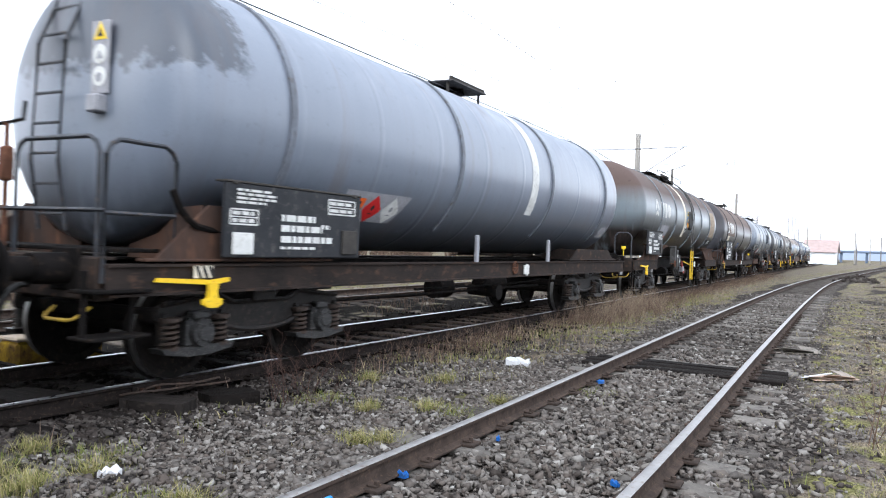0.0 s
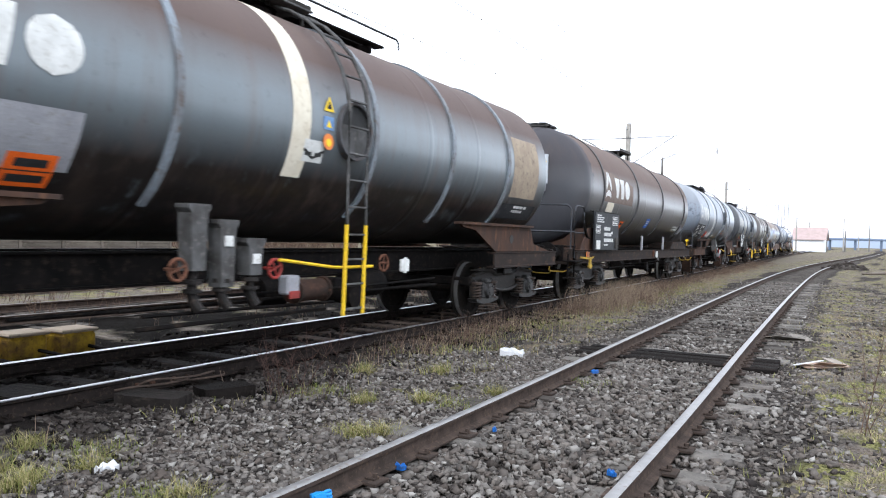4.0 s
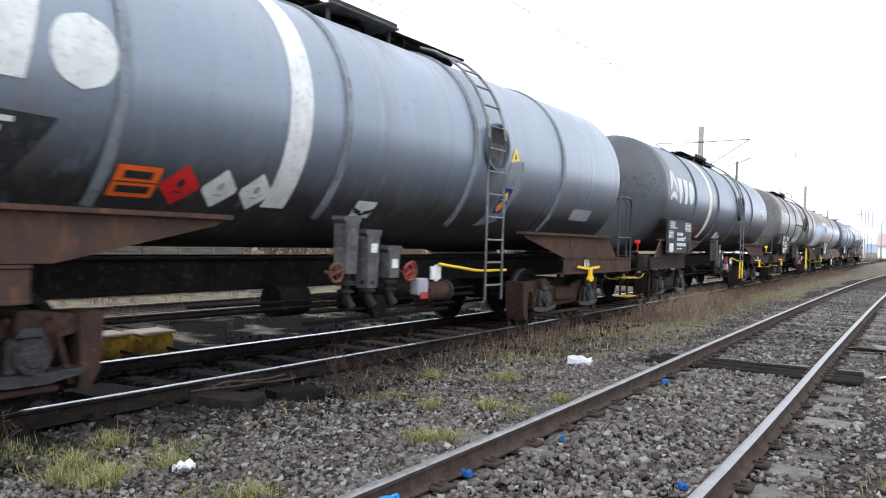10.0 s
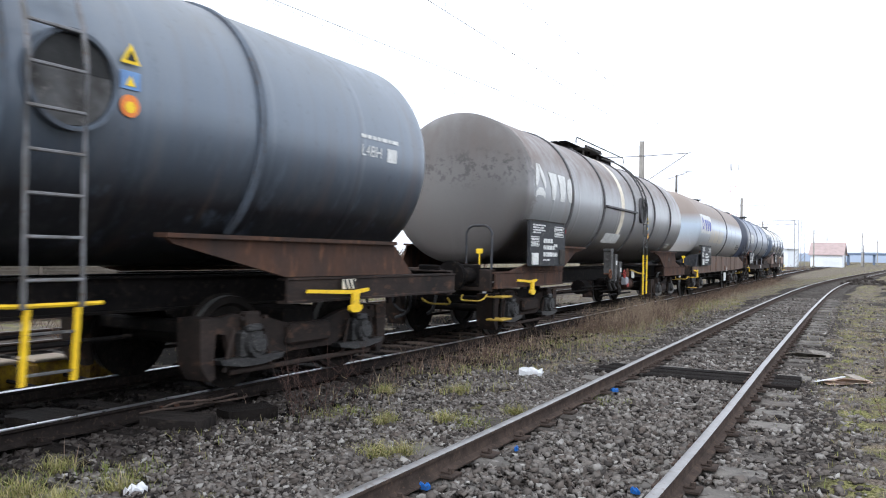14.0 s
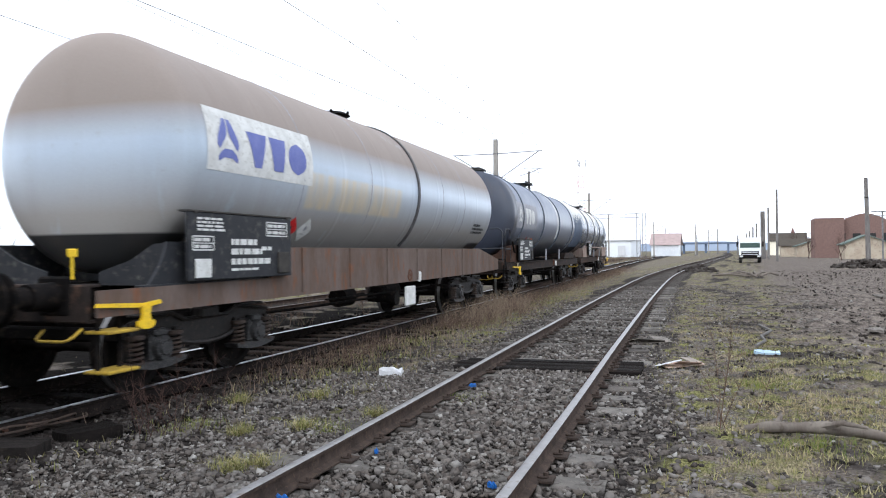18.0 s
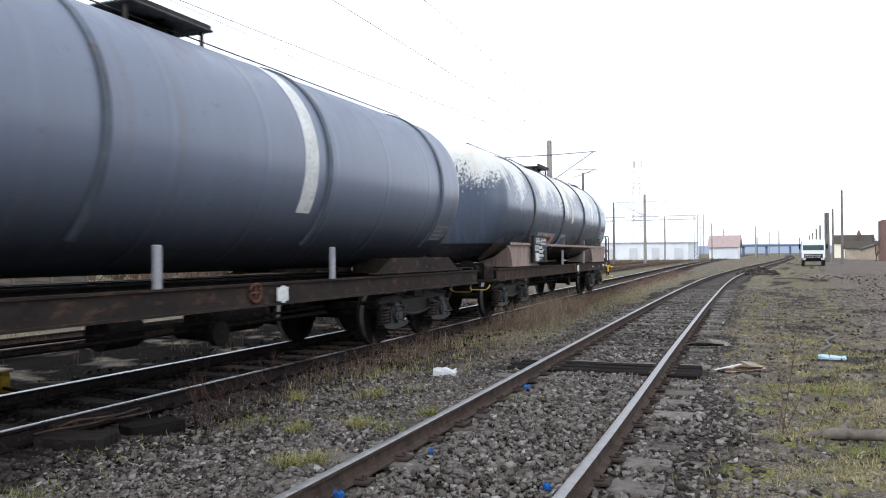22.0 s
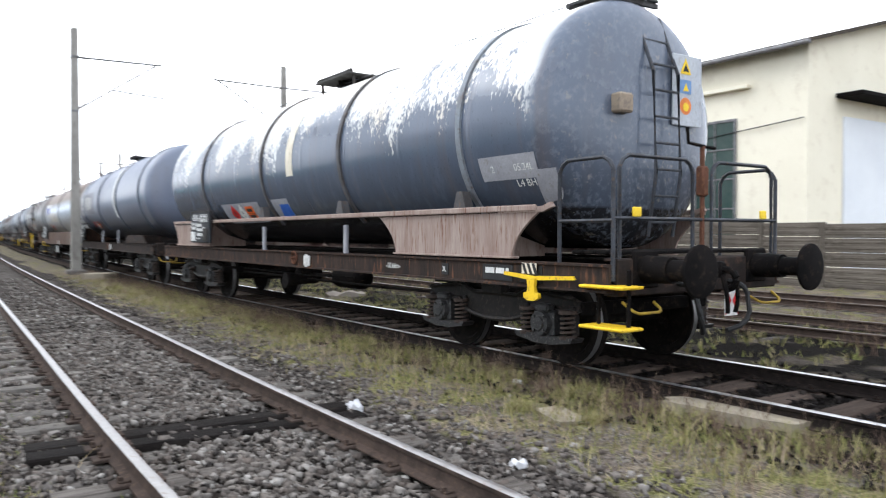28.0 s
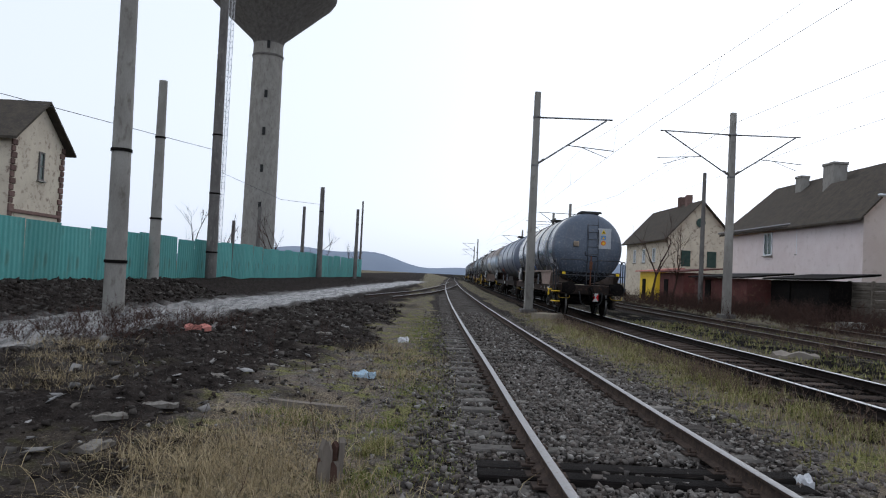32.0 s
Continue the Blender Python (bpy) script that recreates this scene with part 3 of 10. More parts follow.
def build_ground():
    xs, ys = axis_steps(12, -2600, 2600, 0.13, 1.16), axis_steps(24, -2600, 2600, 0.16, 1.14)
    X, Y = np.meshgrid(xs, ys, indexing="ij")
    stony, grass, mud, wet, Z = zones(X, Y)
    far = np.hypot(X, Y)
    Z = np.where(far > 160, 0.0, Z)
    nx, ny = X.shape
    co = np.stack([X, Y, Z], -1).reshape(-1, 3)
    i = (np.arange(nx - 1)[:, None] * ny + np.arange(ny - 1)[None]).reshape(-1)
    quads = np.stack([i, i + ny, i + ny + 1, i + 1], -1)
    me = bpy.data.meshes.new("ground")
    me.vertices.add(len(co))
    me.vertices.foreach_set("co", co.reshape(-1).astype(np.float32))
    me.loops.add(quads.size)
    me.loops.foreach_set("vertex_index", quads.reshape(-1).astype(np.int32))
    me.polygons.add(len(quads))
    me.polygons.foreach_set("loop_start", (np.arange(len(quads)) * 4).astype(np.int32))
    me.polygons.foreach_set("loop_total", np.full(len(quads), 4, np.int32))
    me.update(calc_edges=True)
    me.shade_smooth()
    at = me.color_attributes.new("cover", "FLOAT_COLOR", "POINT")
    # oily main-track bed and the ground behind it, train shade painted in
    oil_shade = np.clip((1.75 - np.abs(X - on_b(Y)) + 0.3 * blobs(X, Y, 0.9, 15)) / 0.5, 0, 1)
    oil_shade = np.maximum(oil_shade, np.clip((-7.9 - X) / 0.5, 0, 1) * np.clip((X + 13.5 - 0.05 * Y) / 1.5, 0, 1) * np.clip(1.0 + 0.7 * blobs(X, Y, 1.3, 16), 0, 1) * np.clip((26 - Y) / 8, 0, 1))
    cover = np.stack([stony, grass, mud, wet], -1).reshape(-1)
    at.data.foreach_set("color", cover.astype(np.float32))
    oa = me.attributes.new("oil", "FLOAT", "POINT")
    oa.data.foreach_set("value", oil_shade.reshape(-1).astype(np.float32))
    # material: gravel, thin winter grass and mud by the cover of each spot
    m, t, b = start_mat("rail_yard_ground", 0.95, 0.0, 0.0)
    ca = t.nodes.new("ShaderNodeVertexColor")
    ca.layer_name = "cover"
    sp = t.nodes.new("ShaderNodeSeparateColor")
    t.links.new(ca.outputs["Color"], sp.inputs[0])
    n_s, n_m, n_b = noise_of(t, 38, 5), noise_of(t, 6, 6), noise_of(t, 0.8, 5)
    tc = t.nodes.new("ShaderNodeTexCoord")
    vor = node(t, "ShaderNodeTexVoronoi", Scale=24.0)
    vor2 = node(t, "ShaderNodeTexVoronoi", Scale=52.0)
    for v in (vor, vor2):
        t.links.new(tc.outputs["Object"], v.inputs["Vector"])
    tone = t.nodes.new("ShaderNodeSeparateColor")
    t.links.new(vor2.outputs["Color"], tone.inputs[0])
    tone1 = t.nodes.new("ShaderNodeSeparateColor")
    t.links.new(vor.outputs["Color"], tone1.inputs[0])
    # bed under the loose stones kept dark for the shade in their gaps
    stone = mixc(t, tone1.outputs[0], (0.014, 0.012, 0.0115), (0.085, 0.075, 0.067))
    stone = mixc(t, ramp(t, n_m, 0.5, 0.75), stone, (0.035, 0.028, 0.024))
    pebble = mixc(t, ramp(t, tone.outputs[0], 0.15, 1.0), (0.045, 0.039, 0.035), (0.2, 0.18, 0.16))
    earth = mixc(t, ramp(t, noise_of(t, 4.5, 6), 0.42, 0.58), pebble, mixc(t, ramp(t, n_s, 0.35, 0.65), (0.06, 0.048, 0.039), (0.2, 0.165, 0.135)))
    moss = mixc(t, ramp(t, n_s, 0.36, 0.64), (0.055, 0.057, 0.02), (0.24, 0.225, 0.1))
    hay = mixc(t, ramp(t, noise_of(t, 60, 3, (1, 0.25, 1)), 0.4, 0.62), (0.09, 0.07, 0.05), (0.36, 0.295, 0.205))
    turf = mixc(t, ramp(t, maths(t, "ADD", maths(t, "MULTIPLY", noise_of(t, 2.3, 7), 0.75), maths(t, "MULTIPLY", n_b, 0.25)), 0.49, 0.57), earth, moss)
    turf = mixc(t, maths(t, "MULTIPLY", ramp(t, noise_of(t, 1.3, 7), 0.5, 0.62), 0.6), turf, hay)
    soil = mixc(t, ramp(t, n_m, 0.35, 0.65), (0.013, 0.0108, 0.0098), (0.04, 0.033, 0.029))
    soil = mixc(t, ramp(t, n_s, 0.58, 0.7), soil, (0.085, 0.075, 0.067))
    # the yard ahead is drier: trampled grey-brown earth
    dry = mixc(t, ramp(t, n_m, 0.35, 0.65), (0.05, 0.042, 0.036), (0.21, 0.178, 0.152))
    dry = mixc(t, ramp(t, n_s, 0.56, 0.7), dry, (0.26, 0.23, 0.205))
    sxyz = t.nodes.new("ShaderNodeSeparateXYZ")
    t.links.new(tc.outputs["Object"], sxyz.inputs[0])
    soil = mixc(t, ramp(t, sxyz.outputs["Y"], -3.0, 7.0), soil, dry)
    col = mixc(t, maths(t, "MULTIPLY", ramp(t, maths(t, "ADD", sp.outputs[0], maths(t, "MULTIPLY", n_s, 0.4)), 0.45, 0.75), 1.0), turf, stone)
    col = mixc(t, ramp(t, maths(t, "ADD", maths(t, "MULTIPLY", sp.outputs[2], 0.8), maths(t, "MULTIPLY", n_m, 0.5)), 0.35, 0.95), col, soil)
    # this layer blackens the ground for oil and for the train's shade
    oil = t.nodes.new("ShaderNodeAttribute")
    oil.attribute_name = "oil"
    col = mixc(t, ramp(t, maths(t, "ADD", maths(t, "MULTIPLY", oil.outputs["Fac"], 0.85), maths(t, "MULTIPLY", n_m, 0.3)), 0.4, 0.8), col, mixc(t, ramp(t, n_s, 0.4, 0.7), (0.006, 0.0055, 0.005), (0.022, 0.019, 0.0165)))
    wetf = ramp(t, maths(t, "ADD", maths(t, "MULTIPLY", ca.outputs["Alpha"], 0.75), maths(t, "MULTIPLY", noise_of(t, 2.2, 5, (1, 0.3, 1)), 0.5)), 0.5, 0.8)
    slop = mixc(t, ramp(t, noise_of(t, 4.5, 7, (1, 0.12, 1)), 0.42, 0.58), (0.028, 0.024, 0.021), (0.2, 0.185, 0.172))
    col = mixc(t, wetf, col, slop)
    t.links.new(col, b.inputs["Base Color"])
    rr = t.nodes.new("ShaderNodeMapRange")
    rr.inputs["To Min"].default_value, rr.inputs["To Max"].default_value = 0.92, 0.42
    t.links.new(wetf, rr.inputs["Value"])
    t.links.new(rr.outputs[0], b.inputs["Roughness"])
    sr = t.nodes.new("ShaderNodeMapRange")
    sr.inputs["To Min"].default_value, sr.inputs["To Max"].default_value = 0.01, 0.4
    t.links.new(wetf, sr.inputs["Value"])
    t.links.new(sr.outputs[0], b.inputs["Specular IOR Level"])
    hsum = maths(t, "ADD", maths(t, "MULTIPLY", n_s, 0.5), maths(t, "ADD", maths(t, "MULTIPLY", vor.outputs["Distance"], 0.3), maths(t, "MULTIPLY", vor2.outputs["Distance"], 0.3)))
    bump(t, b, hsum, 1.0, 0.05)
    me.materials.append(m)
    ob = new("ground", me)
    tagged(ob, "rail yard ground of gravel, thin winter grass and dark mud", "ground", kind="structure")


build_ground()


# ---- tracks ----
def rail_mesh(name, line, off, y0, y1, step_near=0.8):
    """A rail of true section along a line: foot, web and head. The worn head is a strip of its own."""
    prof = [(-0.065, 0.0), (0.065, 0.0), (0.065, 0.012), (0.014, 0.03), (0.01, 0.05), (0.01, 0.1), (0.034, 0.115), (0.036, 0.136), (-0.036, 0.136), (-0.034, 0.115), (-0.01, 0.1), (-0.01, 0.05), (-0.014, 0.03), (-0.065, 0.012)]
    ys = np.unique(np.concatenate([np.arange(max(y0, -40), min(y1, 60) + 0.01, step_near), np.arange(y0, y1 + 1, 6.0)]))
    xs = line(ys)
    sl = np.gradient(xs, ys)
    n = np.hypot(1, sl)
    body, head = Geo(), Geo()
    k = len(prof)
    for j, (y, x, s, q) in enumerate(zip(ys, xs, sl, n)):
        body.v += [(x + (off + p) / q, y - (off + p) * s / q, RAIL_Z - 0.14 + h) for p, h in prof]
        head.v += [(x + (off + p) / q, y - (off + p) * s / q, RAIL_Z - 0.14 + h) for p, h in ((-0.035, 0.1365), (-0.026, 0.142), (0.026, 0.142), (0.035, 0.1365))]
        if j:
            body.f += [((j - 1) * k + i, (j - 1) * k + (i + 1) % k, j * k + (i + 1) % k, j * k + i) for i in range(k)]
            head.f += [((j - 1) * 4 + i, (j - 1) * 4 + i + 1, j * 4 + i + 1, j * 4 + i) for i in range(3)]
    return body, head


def sleeper_mesh(seed, w=0.24, length=2.5, rough_end=0.03):
    r = random.Random(seed)
    g = Geo()
    n = 6
    rows = []
    for i in range(n + 1):
        x = -length / 2 + length * i / n + (r.uniform(-rough_end, rough_end) if i in (0, n) else 0)
        d = [r.uniform(-0.008, 0.008) for _ in range(6)]
        rows.append([(x, -w / 2 + d[0], -0.09), (x, -w / 2 + d[1], -0.018), (x, -w / 2 + 0.02 + d[2], d[4] * 0.5), (x, w / 2 - 0.02 + d[3], d[5] * 0.5), (x, w / 2 + d[1], -0.018), (x, w / 2 + d[0], -0.09)])
    for row in rows:
        g.v += row
    for i in range(n):
        g.f += [(i * 6 + j, i * 6 + j + 1, (i + 1) * 6 + j + 1, (i + 1) * 6 + j) for j in range(5)]
    g.f += [tuple(range(6))[::-1], tuple(range(n * 6, n * 6 + 6))]
    me = g.mesh("sleeper", 40)
    return me


def far_sleepers(line, y0, y1, pitch, mat, parent):
    ys = np.arange(y0, y1, pitch)
    xs, rot = line(ys), np.arctan(np.gradient(line(ys), ys))
    base = np.array([(x, y, z) for x in (-1.25, 1.25) for y in (-0.12, 0.12) for z in (-0.08, 0.0)])
    c, s = np.cos(rot), np.sin(rot)
    v = np.empty((len(ys), 8, 3))
    v[:, :, 0] = xs[:, None] + base[:, 0] * c[:, None] + base[:, 1] * s[:, None]
    v[:, :, 1] = ys[:, None] - base[:, 0] * s[:, None] + base[:, 1] * c[:, None]
    v[:, :, 2] = 0.004 + base[:, 2]
    ob = bulk("far_sleepers", v, 8, [(0, 1, 3, 2), (4, 6, 7, 5), (0, 4, 5, 1), (2, 3, 7, 6), (1, 5, 7, 3)], mat)
    ob.parent = parent
    ob["kind"] = "stuff"
    return ob


def fastening_mesh():
    g = Geo()
    for s in (-1, 1):
        g.box((s * 0.1, 0, 0.012), (0.11, 0.15, 0.022), 0.004)
        g.cyl((s * 0.1, 0, 0.02), (s * 0.1, 0, 0.06), 0.018, n=6)
        g.box((s * 0.078, 0, 0.03), (0.07, 0.06, 0.014), 0.004)
    return g.mesh("fastening")


def build_track(name, label, line, y0, y1, near0, near1, mats, pitch=0.62, fast=True, sleeper_z=0.028, seed=1, head_mat="rail_top", timbers=(), side_mat="rail_side", browned=None):
    tr = thing(name, label, "railway track", kind="structure")
    for off in (-0.752, 0.752):
        body, head = rail_mesh("rail", line, off, y0, y1)
        rail = part("rail", body, M[side_mat], tr, "brown rusted rail with a worn shiny head", 35)
        part("rail_head", head, M[head_mat], rail, "bright worn running surface", 50)
    r = random.Random(seed)
    kinds = [sleeper_mesh(seed * 10 + i) for i in range(7)]
    for i, me in enumerate(kinds):
        me.materials.append(M[mats[i % len(mats)]])
    black = [sleeper_mesh(seed * 10 + 8 + i) for i in range(3)]
    for me in black:
        me.materials.append(M["timber"])
    fm = fastening_mesh()
    fm.materials.append(M[side_mat])
    worn = [sleeper_mesh(seed * 10 + 20 + i, 0.26) for i in range(4)]
    for me in worn:
        me.materials.append(M["sleeper_brown"])
    y = near0
    while y < near1:
        x = float(line(y))
        turn = -math.degrees(math.atan(float(line(y + 0.5) - line(y - 0.5)))) + r.uniform(-1.5, 1.5)
        big = any(a < y < b for a, b in timbers)
        s = part("sleeper", r.choice(black if big else worn if browned is not None and not -3 < y < browned else kinds), None, tr, m=pose(x + r.uniform(-0.06, 0.06), y, sleeper_z + (0.02 if big else 0) + r.uniform(-0.012, 0.006), 0, r.uniform(-0.6, 0.6), turn))
        if fast and -13 < y < 22:
            for off in (-0.752, 0.752):
                f = part("fastening", fm, None, s)
                f.matrix_parent_inverse = s.matrix_basis.inverted()
                f.matrix_basis = pose(x + off, y, 0.026, 0, 0, turn)
        y += (0.31 if big else pitch) * r.uniform(0.96, 1.04)
    for a, b in ((max(y0, -160), near0), (near1, min(y1, 160))):
        if b - a > 2:
            far_sleepers(line, a, b, pitch, M["sleeper_brown" if browned is not None else mats[0]], tr)
    return tr


build_track("track_siding", "worn siding track with old sleepers in dark ballast", on_a, -260, 240, -18, 34, ["sleeper", "sleeper_pale", "sleeper", "sleeper_pale", "sleeper_pale"], 0.62, True, 0.018, 1, "rail_dull", ((-6.5, -5.7), (9.9, 10.8)))
build_track("track_main", "main line track on dark oily sleepers", on_b, -320, 300, -20, 26, ["timber"], 0.63, True, 0.025, 2, side_mat="rail_dark", browned=8.0)
BRANCH = [(-150, -5.35), (-110, -3.75), (-92, -2.8), (-61, -0.43), (-52, 0.49), (-47, 1.38), (-42, 2.1), (-38, 2.9)]


def on_branch(y):
    return along(BRANCH, y)


build_track("track_branch", "half-buried branch track leaving the siding", on_branch, -118, -40, -44, -43.5, ["sleeper"], 0.64, False, 0.02, 5, "rail_dull")
build_track("track_third", "weedy third track on old sleepers", on_c, -160, 140, -16, 12, ["sleeper"], 0.66, False, 0.0, 3, "rail_old")
build_track("track_fourth", "far station track among weeds", on_d, -30, 140, -4, 4, ["sleeper"], 0.7, False, -0.02, 4, "rail_old")

# ---- the train ----
TANK_R, TANK_Z = 1.36, 2.57
FRONT = [-98.9, -82.6, -66.3, -50.0, -34.0, -17.7, -1.3, 15.5, 31.4, 47.8, 63.7]
SHARED = {}


def shared(key, make, material, smooth=None):
    if key not in SHARED:
        me = make().mesh(key, smooth)
        me.materials.append(material)
        SHARED[key] = me
    return SHARED[key]


def wheelset_geo():
    g = Geo()
    for s in (-1, 1):
        rim = [(0.0, -0.03), (0.1, -0.03), (0.12, 0.0), (0.36, 0.01), (0.39, -0.03), (0.46, -0.03), (0.462, 0.06), (0.49, 0.085), (0.485, 0.105), (0.4, 0.105), (0.38, 0.06), (0.13, 0.05), (0.12, 0.1), (0.0, 0.1)]
        g.lathe([(r, -y) for r, y in rim], 36, pose(s * 0.78, 0, 0, 0, 0, -90 * s))
        # lightening marks let the turning show
        for k in range(4):
            a = k * math.pi / 2
            g.box((s * 0.79, 0.25 * math.cos(a), 0.25 * math.sin(a)), (0.02, 0.05, 0.05), 0.01)
    g.cyl((-1.05, 0, 0), (1.05, 0, 0), 0.07, n=14)
    return g


def tread_geo(side):
    g = Geo()
    g.lathe([(0.4625, 0.02), (0.464, -0.05)], 36, pose(side * 0.78, 0, 0, 0, 0, -90 * side))
    return g


def axlebox_geo():
    g = Geo()
    g.box((0, 0, 0), (0.2, 0.3, 0.28), 0.03)
    g.cyl((0.08, 0, 0), (0.15, 0, 0), 0.14, 0.125, 16)
    g.cyl((0.15, 0, 0), (0.17, 0, 0), 0.08, 0.07, 12)
    for a in range(4):
        q = radians(45 + 90 * a)
        g.cyl((0.14, 0.1 * math.cos(q), 0.1 * math.sin(q)), (0.165, 0.1 * math.cos(q), 0.1 * math.sin(q)), 0.02, n=6)
    g.prism([(-0.44, -0.12), (-0.4, -0.17), (-0.12, -0.21), (0.12, -0.21), (0.4, -0.17), (0.44, -0.12)], -0.07, 0.1, "x")
    g.box((0.06, 0, 0.16), (0.12, 0.2, 0.08), 0.02)
    return g


def spring_geo():
    g = Geo()
    pts = [(0.075 * math.cos(a), 0.075 * math.sin(a), -0.11 + 0.24 * a / (2 * math.pi * 5)) for a in np.linspace(0, 2 * math.pi * 5, 61)]
    g.tube(pts, 0.015, 5)
    g.cyl((0, 0, -0.13), (0, 0, -0.105), 0.095, n=14)
    g.cyl((0, 0, 0.125), (0, 0, 0.16), 0.1, n=14)
    return g


def side_frame_geo():
    """Side beam of a two-axle bogie: high over the boxes, sagging in a shallow bow between them."""
    g = Geo()
    bow = [(0.62 * math.cos(q), 0.58 - 0.16 * math.sin(q)) for q in np.linspace(0, math.pi, 11)]
    out = [(-1.32, 0.6), (-1.3, 0.7), (-1.12, 0.76), (-0.6, 0.78), (-0.4, 0.7), (0.4, 0.7), (0.6, 0.78), (1.12, 0.76), (1.3, 0.7), (1.32, 0.6), (1.25, 0.56), (0.66, 0.62)] + bow + [(-0.66, 0.62), (-1.25, 0.56)]
    g.prism(out, -0.03, 0.03, "x")
    rim = [(0.05, p, z) for p, z in [(1.2, 0.57), (0.66, 0.61)] + bow + [(-0.66, 0.61), (-1.2, 0.57)]]
    g.tube(rim, 0.028, 6)
    g.tube([(0.05, -1.28, 0.72), (0.05, -0.6, 0.79), (0.05, -0.4, 0.71), (0.05, 0.4, 0.71), (0.05, 0.6, 0.79), (0.05, 1.28, 0.72)], 0.026, 6)
    for a in (-1, 1):
        g.box((0.02, a * 0.56, 0.5), (0.1, 0.06, 0.3), 0.015)
        g.box((0.02, a * 1.25, 0.5), (0.1, 0.06, 0.3), 0.015)
        g.box((0.0, a * 0.9, 0.8), (0.16, 0.5, 0.025), 0.006)
    g.box((0.03, 0, 0.76), (0.16, 0.34, 0.12), 0.02)
    return g


def beam_frame_geo():
    """Pressed side beam with end plates, tie bar and slanting guides for the boxes."""
    g = Geo()
    out = [(-1.38, 0.72), (-1.05, 0.76), (-0.6, 0.7), (-0.3, 0.62), (0.3, 0.62), (0.6, 0.7), (1.05, 0.76), (1.38, 0.72), (1.34, 0.6), (1.18, 0.56), (1.1, 0.34), (1.16, 0.2), (1.04, 0.18), (0.98, 0.34), (0.98, 0.6), (0.74, 0.58), (0.66, 0.4), (0.5, 0.32), (-0.5, 0.32), (-0.66, 0.4), (-0.74, 0.58), (-0.98, 0.6), (-0.98, 0.34), (-1.04, 0.18), (-1.16, 0.2), (-1.1, 0.34), (-1.18, 0.56), (-1.34, 0.6)]
    g.prism(out, -0.04, 0.03, "x")
    g.box((0.06, 0, 0.2), (0.05, 2.3, 0.05), 0.012)
    g.box((0.05, 0, 0.5), (0.12, 0.7, 0.22), 0.03)
    for a in (-1, 1):
        g.prism([(a * 1.3, 0.74), (a * 1.52, 0.74), (a * 1.5, 0.3), (a * 1.4, 0.14), (a * 1.32, 0.16), (a * 1.34, 0.4)], -0.26, 0.05, "x")
        g.tube([(0.08, a * 1.24, 0.22), (0.08, a * 1.12, 0.62)], 0.022, 6)
        g.tube([(0.08, a * 0.6, 0.22), (0.08, a * 0.7, 0.6)], 0.022, 6)
        g.box((0.07, a * 0.9, 0.7), (0.12, 0.2, 0.16), 0.02)
        for q in (-0.16, 0.16):
            g.cyl((0.1, a * 0.9 + q, 0.72), (0.14, a * 0.9 + q, 0.72), 0.022, n=6)
    return g


WHEELSETS = []
BOGIES = {1: (-5.42, 5.3), 2: (-5.4, 5.6), 3: (-5.5, 5.5), 4: (-5.25, 4.85), 5: (-5.3, 4.68), 6: (-5.7, 5.5)}


def bogie(wagon, y, style, rusty=False):
    g = Geo()
    g.box((0, 0, 0.62), (1.9, 0.5, 0.3), 0.03)
    for a in (-1, 1):
        g.box((0, a * 1.28, 0.62), (2.0, 0.1, 0.14), 0.02)
    b = part("bogie", shared("bolster", lambda: g, M["steel_dark"], 30), None, wagon, "greasy two-axle bogie with underside shade painted into its black", m=pose(0, y, 0))
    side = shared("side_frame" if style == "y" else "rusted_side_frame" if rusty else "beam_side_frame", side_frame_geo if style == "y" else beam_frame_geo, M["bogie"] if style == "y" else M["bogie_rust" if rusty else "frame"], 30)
    for s in (-1, 1):
        part("side_frame", side, None, b, m=pose(s * 1.0, 0, 0, 0, 0, 0 if s > 0 else 180))
        for a in (-1, 1):
            part("axlebox", shared("axlebox", axlebox_geo, M["axlebox"], 30), None, b, m=pose(s * 1.04, a * 0.9, 0.46, 0, 0, 0 if s > 0 else 180))
            if style == "y":
                for c in (-1, 1):
                    part("coil_spring", shared("coil_spring", spring_geo, M["spring"], 40), None, b, m=pose(s * 1.06, a * 0.9 + c * 0.3, 0.45))
    for a in (-1, 1):
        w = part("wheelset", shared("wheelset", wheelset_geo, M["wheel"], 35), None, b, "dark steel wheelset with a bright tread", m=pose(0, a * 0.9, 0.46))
        for s in (-1, 1):
            part("tread", shared("tread_near" if s > 0 else "tread_off", lambda: tread_geo(s), M["tread"], 40), None, w, "bright rolled tread of the wheel")
        WHEELSETS.append((w, a * 0.9))
    shoe = Geo()
    for s in (-1, 1):
        for a in (-1, 1):
            shoe.box((s * 0.74, a * 0.36, 0.46), (0.09, 0.06, 0.34), 0.02)
    shoe.tube([(-0.8, 0.3, 0.4), (0.8, 0.3, 0.4)], 0.03)
    shoe.tube([(-0.8, -0.3, 0.4), (0.8, -0.3, 0.4)], 0.03)
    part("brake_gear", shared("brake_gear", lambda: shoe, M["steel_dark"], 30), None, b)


def on_tank(y, u, lift=0.006):
    """A spot on the tank's camera side: along y, u metres up the skin from its widest line."""
    a = u / TANK_R
    r = TANK_R + lift
    return (r * math.cos(a), y, TANK_Z + r * math.sin(a))


